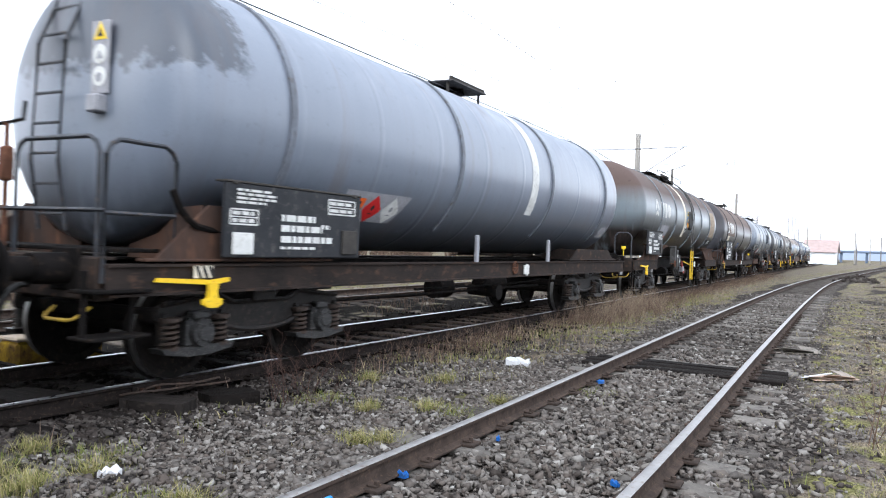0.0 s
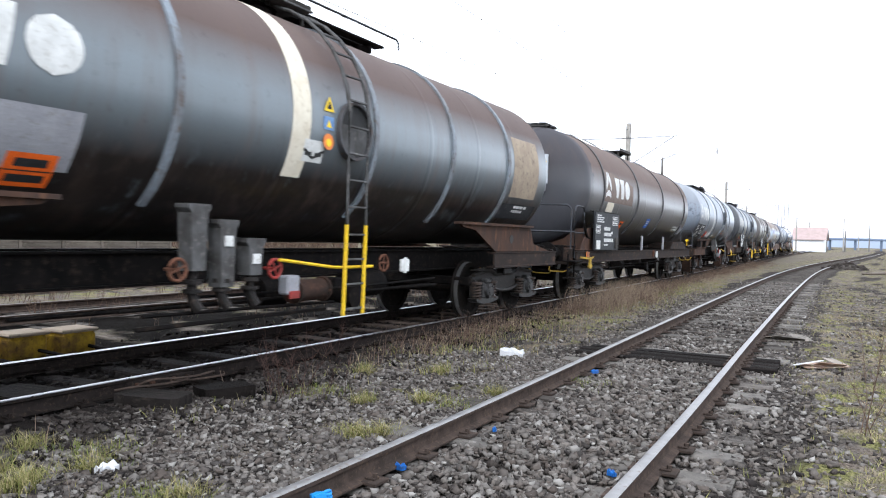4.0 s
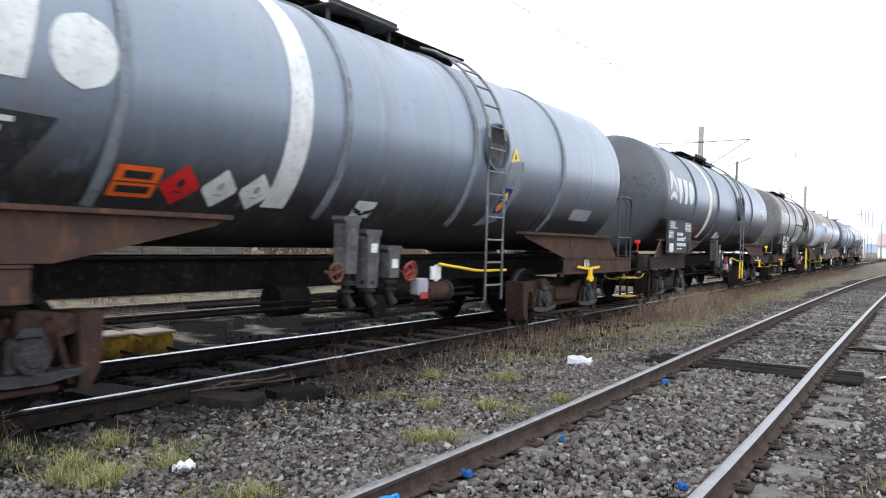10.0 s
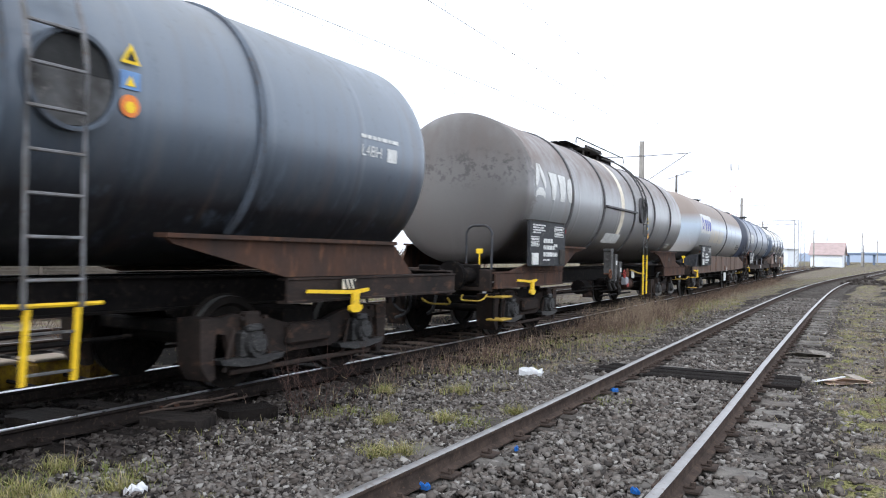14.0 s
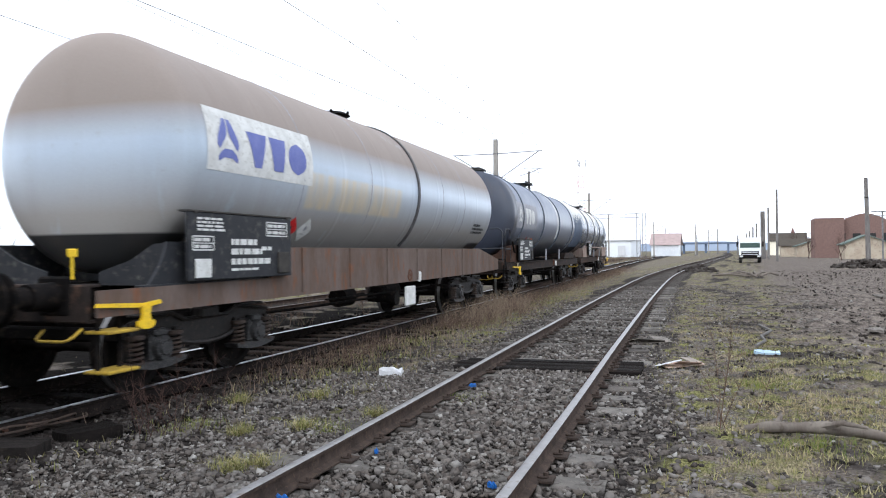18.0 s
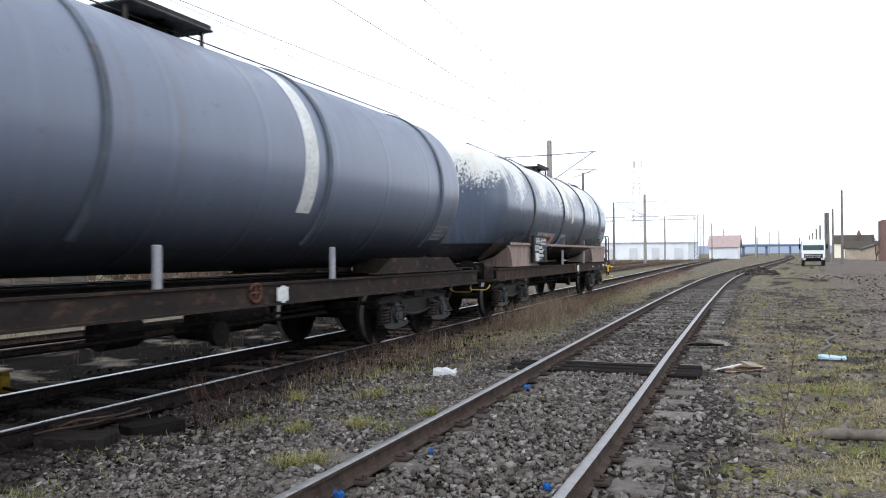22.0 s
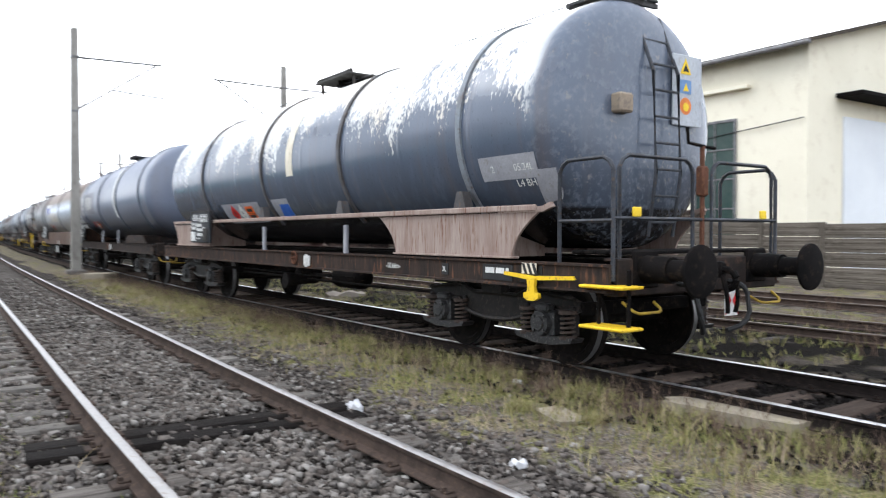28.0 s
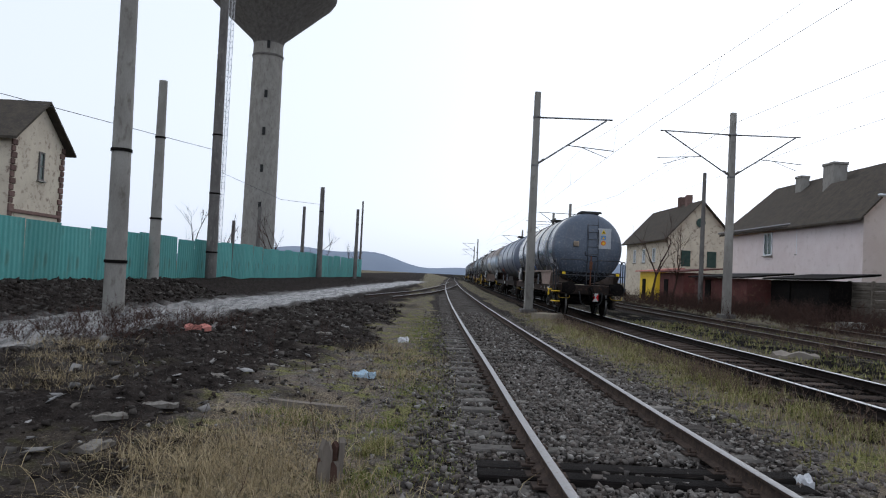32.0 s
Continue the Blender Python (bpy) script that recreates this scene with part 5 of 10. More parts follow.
def valve_bank(wagon, y):
    """Three hanging valve covers, hand wheels, the red and white brake box and an air cylinder on brackets."""
    for dy, z0, z1 in ((0.0, 1.58, 0.98), (0.36, 1.45, 0.82), (0.74, 1.28, 0.92)):
        q = Geo()
        a = y + dy
        q.prism([(a - 0.135, z0), (a + 0.135, z0), (a + 0.135, z0 - 0.04), (a + 0.1, z0 - 0.08), (a + 0.08, z1), (a - 0.08, z1), (a - 0.1, z0 - 0.08), (a - 0.135, z0 - 0.04)], 1.16, 1.33, "x")
        c = part("valve_cover", q, M["cover"], wagon, "grey steel valve cover", 30)
        q = Geo()
        q.tube(rounded([(1.25, a, z1), (1.25, a, 0.72), (1.3, a + 0.05, 0.62)], 0.1), 0.05, 8)
        q.cyl((1.25, a, 0.86), (1.25, a, 0.9), 0.09, n=12)
        q.cyl((1.25, a, 0.78), (1.25, a, 0.81), 0.09, n=12)
        part("outlet_pipe", q, M["bogie"], c, "flanged outlet pipe", 40)
        if dy > 0.3:
            q = Geo()
            q.box((1.338, a, z0 - 0.2), (0.006, 0.11, 0.1), 0.002)
            part("small_plate", q, M["white"], c, "small white plate", 30)
    for cy, cz, mt in ((y - 0.28, 1.0, "rust_tone"), (y + 0.97, 0.98, "wheel_red")):
        w = Geo()
        w.tube([(1.37, cy + 0.095 * math.cos(a), cz + 0.095 * math.sin(a)) for a in np.linspace(0, 2 * math.pi, 17)], 0.016, 6, cap=False)
        for a in (0.4, 1.97):
            w.tube([(1.37, cy - 0.09 * math.cos(a), cz - 0.09 * math.sin(a)), (1.37, cy + 0.09 * math.cos(a), cz + 0.09 * math.sin(a))], 0.01, 5)
        w.tube([(1.22, cy, cz), (1.38, cy, cz)], 0.018, 6)
        part("valve_wheel", w, M[mt], wagon, "red hand wheel", 50)
    b = Geo()
    b.box((1.3, y + 1.28, 0.8), (0.14, 0.2, 0.2), 0.02)
    bx = part("brake_box", b, M["panel_grey"], wagon, "dirty white brake box with a red edge", 30)
    b = Geo()
    b.box((1.375, y + 1.28, 0.7), (0.02, 0.16, 0.08), 0.006)
    part("red_plate", b, M["wheel_red"], bx, "", 30)
    b = Geo()
    b.cyl((1.2, y + 1.5, 0.72), (1.2, y + 1.95, 0.72), 0.12, n=18)
    b.cyl((1.2, y + 1.46, 0.72), (1.2, y + 1.5, 0.72), 0.14, n=18)
    b.cyl((1.2, y + 1.95, 0.72), (1.2, y + 1.99, 0.72), 0.14, n=18)
    part("air_cylinder", b, M["bogie_rust"], wagon, "rust-brown air cylinder", 40)
    b = Geo()
    b.box((1.24, y + 0.7, 0.5), (0.05, 2.6, 0.04), 0.01)
    b.tube([(1.2, y - 0.5, 0.6), (1.2, y + 2.2, 0.56)], 0.018, 6)
    part("valve_carrier", b, M["steel_dark"], wagon, "", 40)


def catwalk(wagon, y0, y1, rails=True):
    g = Geo()
    for x in (-0.22, 0.0, 0.22):
        g.box((x, (y0 + y1) / 2, TANK_Z + TANK_R + 0.16), (0.18, y1 - y0, 0.03), 0.006)
    y = y0 + 0.3
    while y < y1:
        g.box((0, y, TANK_Z + TANK_R + 0.08), (0.55, 0.05, 0.13), 0.008)
        y += 1.2
    part("walkway", g, M["steel_dark"], wagon, "steel walkway along the tank top", 30)
    if rails:
        handrail([(0.55, y0, TANK_Z + TANK_R + 0.1), (0.55, y0, TANK_Z + TANK_R + 0.24), (0.55, y1, TANK_Z + TANK_R + 0.24), (0.55, y1, TANK_Z + TANK_R + 0.1)], wagon, "top_rail", 0.016)


def dome(wagon, y, deck=True):
    g = Geo()
    g.cyl((0, y, TANK_Z + TANK_R - 0.1), (0, y, TANK_Z + TANK_R + 0.04), 0.32, n=20)
    g.cyl((0, y, TANK_Z + TANK_R + 0.04), (0, y, TANK_Z + TANK_R + 0.09), 0.38, 0.3, 20)
    for k in range(6):
        a = k * math.pi / 3
        g.cyl((0.36 * math.cos(a), y + 0.36 * math.sin(a), TANK_Z + TANK_R + 0.04), (0.36 * math.cos(a), y + 0.36 * math.sin(a), TANK_Z + TANK_R + 0.1), 0.03, n=6)
    part("manhole_dome", g, M["steel_dark"], wagon, "bolted manhole lid", 35)
    if not deck:
        return
    z = TANK_Z + TANK_R + 0.12
    f = Geo()
    f.box((0, y, z), (1.05, 1.3, 0.025), 0.006)
    deck_ = part("dome_platform", f, M["cover"], wagon, "grey deck round the manhole", 30)
    for s in (-0.47, 0.47):
        f = Geo()
        f.box((s, y, z + 0.04), (0.04, 1.3, 0.07), 0.006)
        part("deck_edge", f, M["board_edge"], deck_, "", 30)
    for s in (-1, 1):
        for a in (-1, 1):
            f = Geo()
            f.box((s * 0.4, y + a * 0.58, z - 0.1), (0.04, 0.04, 0.2), 0.005)
            part("deck_leg", f, M["board_edge"], deck_, "", 30)


def band(wagon, y, mat="tank_band", low=138, w=0.085):
    """A strap round the tank, ending above the skirt."""
    g = Geo()
    a = radians(low)
    r0, r1 = TANK_R - 0.01, TANK_R + 0.03
    g.lathe([(r0, y - w / 2), (r1, y - w / 2), (r1, y + w / 2), (r0, y + w / 2)], 44, Matrix.Translation((0, 0, TANK_Z)), -a, a)
    part("tank_band", g, M[mat], wagon, "", 35)


def stripe(wagon, y, mat="white", w=0.3, low=112):
    g = Geo()
    a = radians(low)
    g.lathe([(TANK_R + 0.004, y - w / 2), (TANK_R + 0.004, y + w / 2)], 44, Matrix.Translation((0, 0, TANK_Z)), -a, a)
    part("painted_stripe", g, M[mat], wagon, "pale stripe painted round the tank", 60)


def skin_part(wagon, name, shapes, mat, label="", lift=0.006):
    if name.startswith("company_mark"):
        name = name.replace("_blocks", "")
        for s in shapes[1:]:
            part(name, decal([s], lift), M[mat], wagon, label)
        shapes = shapes[:1]
    return part(name, decal(shapes, lift), M[mat], wagon, label)


def hazard_marks(wagon, y, u, order):
    for k, kind in enumerate(order):
        yy = y + k * 0.42
        if kind == "o":
            p = skin_part(wagon, "hazard_plate", [rect(yy, u, 0.4, 0.3)], "orange", "orange hazard plate")
            skin_part(p, "plate_print", [rect(yy, u + 0.07, 0.26, 0.07), rect(yy, u - 0.07, 0.3, 0.07), rect(yy, u, 0.38, 0.012)], "black", "", 0.009)
        else:
            p = skin_part(wagon, "hazard_diamond", [diamond(yy, u, 0.21)], "red" if kind == "r" else "white", "red hazard diamond" if kind == "r" else "white hazard diamond")
            skin_part(p, "diamond_print", [diamond(yy, u + 0.03, 0.05), rect(yy, u - 0.06, 0.09, 0.015)], "black" if kind == "r" else "panel_grey", "", 0.009)


def warning_set(parent, place, size, end=0, faded=False):
    """A triangle, a small notice and a round sign, one under another: on the tank's side, or on an end plate (end = +1 or -1)."""
    x, y, z = place
    h = size / 2
    tri = [(-h, -h * 0.8), (h, -h * 0.8), (0, h)]
    notice = [(-h, -h * 0.8), (h, -h * 0.8), (h, h * 0.8), (-h, h * 0.8)]
    disc = [(h * math.cos(a), h * math.sin(a)) for a in np.linspace(0, 2 * math.pi, 17)[:-1]]
    for i, (poly, mt, lab) in enumerate(((tri, "sign_yellow", "yellow warning triangle"), (notice, "sign_blue_pale", "pale blue warning notice"), (disc, "sign_orange", "round orange warning sign"))):
        if faded and i:
            poly, mt, lab = disc, "white", "faded round warning sign"
        zz = z + (1 - i) * size * 1.12
        g, q = Geo(), Geo()
        small = [(a * 0.5, b * 0.5 - 0.01) for a, b in (tri if i < 2 else disc)]
        for poly_, geo, d in ((poly, g, 0.0), (small, q, 0.004)):
            if end:
                geo.prism([(x + a, zz + b) for a, b in poly_], y + end * d, y + end * (d + 0.004), "y")
            else:
                geo.prism([(y + a, zz + b) for a, b in poly_], x + d, x + d + 0.004, "x")
        p = part("warning_label", g, M[mt], parent, lab)
        part("sign_print", q, M["panel_grey" if faded and i else "black" if i == 0 else "sign_yellow"], p)


M["cover"] = surface("grimy_grey_steel_cover", (0.1, 0.1, 0.1), (0.055, 0.052, 0.05), 5, 0.7, 0, (0.16, 0.15, 0.14), 40)
M["cream_dirty"] = surface("stained_beige_paint", (0.33, 0.27, 0.2), (0.25, 0.2, 0.155), 3, 0.7, 0, (0.16, 0.13, 0.11), 40)
M["band_blue"] = surface("blue_grey_band_paint", (0.2, 0.23, 0.26), (0.13, 0.13, 0.135), 3, 0.55, 0, (0.1, 0.075, 0.06), 40)
M["band_grey"] = surface("grey_band_paint", (0.15, 0.165, 0.195), (0.11, 0.118, 0.135), 3, 0.55, 0, (0.085, 0.075, 0.068), 40)
M["band_dark"] = surface("dark_blue_band_paint", (0.1, 0.12, 0.15), (0.07, 0.078, 0.092), 3, 0.55, 0, (0.085, 0.07, 0.06), 40)
M["tank_band"] = surface("tank_band_steel", (0.085, 0.085, 0.09), (0.06, 0.055, 0.055), 4, 0.6, 0, (0.11, 0.075, 0.055), 50)
# top and low tones hold real grime plus painted shading of the round skin
PAINT = {
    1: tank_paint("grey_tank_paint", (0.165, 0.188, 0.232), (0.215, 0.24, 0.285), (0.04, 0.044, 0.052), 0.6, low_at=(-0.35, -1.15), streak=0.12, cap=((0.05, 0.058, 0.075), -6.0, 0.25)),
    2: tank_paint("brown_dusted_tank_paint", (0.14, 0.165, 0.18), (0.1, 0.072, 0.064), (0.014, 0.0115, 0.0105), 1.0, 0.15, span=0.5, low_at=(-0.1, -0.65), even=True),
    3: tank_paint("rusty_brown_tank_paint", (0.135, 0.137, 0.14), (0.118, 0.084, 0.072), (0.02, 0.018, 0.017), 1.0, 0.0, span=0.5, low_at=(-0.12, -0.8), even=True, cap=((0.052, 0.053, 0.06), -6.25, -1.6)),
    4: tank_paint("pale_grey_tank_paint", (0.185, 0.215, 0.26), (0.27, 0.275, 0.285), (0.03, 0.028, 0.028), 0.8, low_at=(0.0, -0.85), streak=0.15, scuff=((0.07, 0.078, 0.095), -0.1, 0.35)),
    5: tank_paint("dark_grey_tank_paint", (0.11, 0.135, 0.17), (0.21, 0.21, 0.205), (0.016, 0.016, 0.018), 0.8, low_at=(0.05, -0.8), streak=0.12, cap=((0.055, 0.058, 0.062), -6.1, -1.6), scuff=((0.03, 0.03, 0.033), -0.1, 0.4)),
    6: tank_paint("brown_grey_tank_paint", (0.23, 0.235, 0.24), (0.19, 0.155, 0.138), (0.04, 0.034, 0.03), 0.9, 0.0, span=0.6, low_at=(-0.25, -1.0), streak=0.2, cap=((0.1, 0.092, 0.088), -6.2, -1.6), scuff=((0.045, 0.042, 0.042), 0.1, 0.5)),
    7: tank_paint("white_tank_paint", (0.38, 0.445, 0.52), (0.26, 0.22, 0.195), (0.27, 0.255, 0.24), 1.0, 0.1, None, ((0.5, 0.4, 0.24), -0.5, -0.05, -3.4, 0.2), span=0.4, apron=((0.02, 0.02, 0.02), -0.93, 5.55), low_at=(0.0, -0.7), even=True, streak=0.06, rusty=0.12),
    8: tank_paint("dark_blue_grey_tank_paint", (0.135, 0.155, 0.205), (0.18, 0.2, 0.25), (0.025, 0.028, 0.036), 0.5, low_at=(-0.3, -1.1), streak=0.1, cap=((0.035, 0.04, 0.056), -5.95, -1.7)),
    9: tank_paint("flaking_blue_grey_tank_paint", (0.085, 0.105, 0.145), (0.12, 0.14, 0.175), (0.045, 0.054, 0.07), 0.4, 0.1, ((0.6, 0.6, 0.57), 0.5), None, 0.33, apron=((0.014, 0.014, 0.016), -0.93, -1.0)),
}
PAINT[0] = PAINT[5]
LABEL = {
    0: "grey tank wagon at the far head of the train",
    1: "grey bogie tank wagon with a white stripe and black data board",
    2: "brown-stained grey tank wagon with a side ladder",
    3: "rust-brown tank wagon with end platform and railings",
    4: "pale grey tank wagon with a cream stripe and rusty saddles",
    5: "dark grey tank wagon with a cream stripe and side ladder",
    6: "brown-grey dusty tank wagon with a ledge along its side",
    7: "dirty white tank wagon with a deep rust-brown side beam",
    8: "dark blue-grey tank wagon with white stripe and platform",
    9: "blue-grey tank wagon with flaking white paint, last in train",
}
WAGONS = []


def tail_text(parent, words, size, place, turn, mat):
    cu = bpy.data.curves.new("lettering", "FONT")
    cu.body, cu.size, cu.extrude = words, size, 0.001
    cu.align_x, cu.align_y = "CENTER", "CENTER"
    cu.materials.append(M[mat])
    ob = new("lettering", cu)
    ob.parent = parent
    ob.matrix_basis = pose(*place, *turn)
    return ob


def build_wagon(k):
    L = FRONT[k + 1] - FRONT[k]
    E = L / 2
    rng = random.Random(40 + k)
    w = thing("tank_wagon", LABEL[k], "tank wagon", "tank wagons of the train")
    z_type = k in (1, 3, 8, 9)
    style = "b" if k in (4, 5, 6) else "y"
    g = Geo()
    g.lathe(tank_profile({7: -6.1, 4: -6.66}.get(k, -6.85), {9: 6.62, 6: 7.12, 2: 7.05}.get(k, 6.9), 0.4 if k != 7 else 0.32), 72)
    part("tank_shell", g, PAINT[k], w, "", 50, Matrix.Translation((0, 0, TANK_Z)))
    for a in (-1, 1):
        headstock(w, a * E)
        for s in (-0.875, 0.875):
            buffer(w, s, a * E)
        bogie(w, BOGIES.get(k, (-5.3, 5.3))[a > 0], style, k == 4)
    centre_sill(w, -E + 0.7, E - 0.7)
    brake_things(w, {2: 0.6, 4: -0.6, 5: -0.6, 6: -0.4}.get(k, 0.0))
    if z_type:
        side_sill(w, -E + 0.66, E - 0.66, mat="frame_w9" if k == 9 else "frame")
        if k == 9:
            for s in (1, -1):
                q = Geo()
                q.box((s * 1.36, 0.0, 1.64), (0.03, 12.7, 0.065), 0.01)
                part("skirt_rail", q, M["saddle_w9"], w, "pale dirty rail along the tank's side", 30)
            saddle(w, 4.78, 1.5, 1.08, 1.12, 1.6, "saddle_w9", 0.1)
            saddle(w, -5.0, 1.4, 1.08, 1.12, 1.6, "saddle_w9", 0.1)
            for s in (1, -1):
                q = Geo()
                q.prism([(5.6, 1.6), (6.3, 1.6), (6.46, 1.65), (6.42, 1.7), (6.3, 1.66), (5.6, 1.66)], s * 1.2, s * 1.24, "x")
                part("skirt_end", q, M["saddle_w9"], w, "rusty curved end of the tank skirt", 30)
            for y in (-4.2, -0.9, 2.1, 5.05):
                bk = Geo()
                bk.prism([(y - 0.12, 1.66), (y + 0.12, 1.66), (y + 0.05, 1.86), (y - 0.05, 1.86)], 1.24, 1.355, "x")
                part("band_foot", bk, M["tank_band"], w, "", 30)
        else:
            saddle(w, 5.0, 1.1, 1.6, 1.12, 1.36, "frame", 0.0)
            saddle(w, -5.9, 0.55, 1.15, 1.12, 1.62, "frame_rust", 0.0)
        for y in (-0.9, 2.2):
            q = Geo()
            q.box((1.3, y, 1.3), (0.05, 0.09, 0.42), 0.01)
            part("stanchion", q, M["panel_grey"], w, "", 30)
    elif k == 7:
        for s in (1, -1):
            q = Geo()
            q.prism([(-7.3, 0.86), (-7.3, 1.1), (-4.4, 1.12), (-4.2, 1.5), (5.4, 1.5), (7.3, 1.22), (7.3, 0.95), (5.2, 0.9), (-4.0, 0.86)], s * 1.32, s * 1.36, "x")
            for y in np.arange(-3.6, 5.4, 1.5):
                q.box((s * 1.37, y, 1.2), (0.03, 0.05, 0.6), 0.006)
            part("side_beam", q, M["beam_w7"], w, "deep rust-brown side beam", 30)
        saddle(w, -5.6, 0.7, 1.0, 1.1, 1.55, "board", 0.05)
    else:
        for a in (-1, 1):
            for s in (1, -1):
                q = Geo()
                y0, y1 = a * (E - 0.68), a * ({4: 4.28, 5: 4.05}.get(k, 4.55) if a > 0 else {4: 4.45, 5: 4.75}.get(k, 4.6))
                o, i2 = s * 1.325, s * 1.17
                q.prism([(o, 1.112), (i2, 1.112), (i2, 1.088), (s * 1.28, 1.08), (s * 1.28, 0.88), (i2, 0.872), (i2, 0.848), (o, 0.848), (o, 0.87), (s * 1.312, 0.878), (s * 1.312, 1.082), (o, 1.09)], min(y0, y1), max(y0, y1), "y")
                part("stub_sill", q, M["frame_rust" if k in (4, 6) else "frame"], w, "", 30)
                r = Geo()
                low = k in (4, 5)
                out = [(6.66, 1.12), (6.22, 1.5), (2.75, 1.5), (2.86, 1.43), (4.28, 1.12)] if low else [(7.1, 1.12), (6.3, 1.25), (6.12, 1.56), (3.27, 1.56), (3.4, 1.5), (3.82, 1.46), (4.6, 1.12)]
                top, e0, e1 = (1.5, 6.22, 2.75) if low else (1.56, 6.12, 3.27)
                move = (-0.24 if a > 0 else 0.5) if k == 5 else 0.0
                out, e0, e1 = [(p + move, z) for p, z in out], e0 + move, e1 + move
                if not low:
                    # black disc on the uncut plate stands in for the hole's dark inside
                    hole = Geo()
                    hole.cyl((s * 1.3, a * 5.25, 1.33), (s * 1.304, a * 5.25, 1.33), 0.075, n=16)
                    part("plate_hole", hole, M["black"], w, "", 30)
                r.prism([(a * p, z) for p, z in out], s * 1.26, s * 1.3, "x")
                r.prism([(a * e0, top - 0.02), (a * e1, top - 0.02), (a * e1, top + 0.02), (a * e0, top + 0.02)], s * 1.2, s * 1.36, "x")
                part("saddle_plate", r, M["frame_rust"], w, "rust-brown saddle plate under the tank", 30)
    # straps, stripes, ladders, boards and marks
    bands = {1: (-5.4, -1.62, 2.15, 5.62), 0: (-4.0, -1.4, 1.1, 3.6), 2: (-4.4, -2.2, 0.85, 2.88, 4.9), 3: (-5.36, -1.78, 1.7, 5.68), 4: (-3.83, -1.28, 1.25, 4.0), 5: (-4.04, -1.47, 1.09, 3.6), 6: (-4.2, -2.0, 0.74, 2.95, 5.08), 7: (1.04,), 8: (-5.21, -1.54, 2.06, 5.74), 9: (-4.2, -0.9, 2.1, 5.05)}[k]
    for y in bands:
        band(w, y, {1: "band_grey", 2: "band_blue", 4: "band_blue", 5: "band_dark", 8: "band_dark"}.get(k, "band_blue" if k == 9 and y > 4 else "tank_band"))
    if k == 7:
        for y in (-3.5, 2.6, 4.2, -1.2):
            q = Geo()
            q.lathe([(TANK_R, y - 0.015), (TANK_R + 0.006, y), (TANK_R, y + 0.015)], 40, Matrix.Translation((0, 0, TANK_Z)), -2.1, 2.1)
            part("weld_seam", q, M["panel_grey"], w, "", 60)
    st = {1: (1.3, "white"), 4: (-1.95, "white"), 5: (-2.4, "cream"), 2: (-0.55, "cream"), 6: (-0.4, "cream"), 8: (1.65, "white"), 9: (0.3, "cream"), 0: (-2.4, "cream")}.get(k)
    if st:
        stripe(w, st[0], st[1], 0.3 if k != 9 else 0.26, {9: 100, 4: 134, 5: 134}.get(k, 118))
    if z_type:
        platform(w, (-E if k != 9 else E), "rail_paint")
        end_ladder(w, -6.85 if k != 9 else 6.62, -0.25 if k != 9 else -0.16)
        dome(w, 0.2)
        for e in ((6.0,) if k == 9 else (-6.25,)):
            q = Geo()
            for x in (-0.3, -0.1, 0.1, 0.3):
                q.box((x - 0.1, e, TANK_Z + TANK_R + 0.07), (0.17, 0.7, 0.025), 0.005)
            for y in (-0.28, 0.28):
                q.box((-0.1, e + y, TANK_Z + TANK_R + 0.03), (0.86, 0.05, 0.06), 0.005)
            part("ladder_deck", q, M["cover"], w, "small grating at the ladder's head", 30)
        handrail([(0.3, -6.3, TANK_Z + TANK_R - 0.08), (0.3, -6.3, TANK_Z + TANK_R + 0.04), (0.3, 6.3, TANK_Z + TANK_R + 0.04), (0.3, 6.3, TANK_Z + TANK_R - 0.08)], w, "top_rail", 0.009)
    else:
        if k == 7:
            dome(w, 0.0, False)
        else:
            catwalk(w, -1.6, 2.6, k not in (4, 5))
            dome(w, 0.0)
        if k in (0, 2, 4, 5, 6):
            y = {2: 0.33, 4: 1.63, 5: 1.45, 6: 1.42, 0: 1.9}[k]
            arc = [((TANK_R + 0.12) * math.cos(a), TANK_Z + (TANK_R + 0.12) * math.sin(a)) for a in np.linspace(0.1, 1.35, 8)]
            foot = 1.45 if k in (2, 6) else 0.58 if k == 4 else 0.95
            ladder(w, y, [(1.47, foot), (1.47, 2.0)] + arc, 0.44 if k in (4, 5) else 0.37, "cover" if k in (2, 6) else "galv")
            if k != 4:
                q = Geo()
                q.tube([(1.47, y - 0.19, foot), (1.475, y - 0.22, 0.43)], 0.024, 6)
                lower = part("lower_ladder", q, M["yellow"], w, "yellow lower ladder section", 30)
                q = Geo()
                q.tube([(1.47, y + 0.19, foot), (1.475, y + 0.16, 0.43)], 0.024, 6)
                part("ladder_rail", q, M["yellow"], lower, "", 30)
                z = 0.5
                while z < foot:
                    q = Geo()
                    q.box((1.47, y - 0.02, z), (0.03, 0.36, 0.022), 0.004)
                    part("rung", q, M["cover"], lower, "", 30)
                    z += 0.28
            q = Geo()
            q.tube(rounded([(1.42, y - 1.25, 1.07), (1.42, y - 0.3, 0.97), (1.42, y + 0.42, 0.97)], 0.1), 0.018, 6)
            part("valve_pipe", q, M["yellow" if k in (2, 4, 5) else "yellow_dirty"], w, "yellow pipe beside the ladder", 50)
            ry, rz, rr = {2: (y + 0.05, 2.52, 0.3), 4: (1.78, 2.63, 0.29), 5: (1.62, 2.6, 0.34), 6: (1.48, 2.62, 0.3), 0: (1.9, 2.6, 0.3)}[k]
            q = Geo()
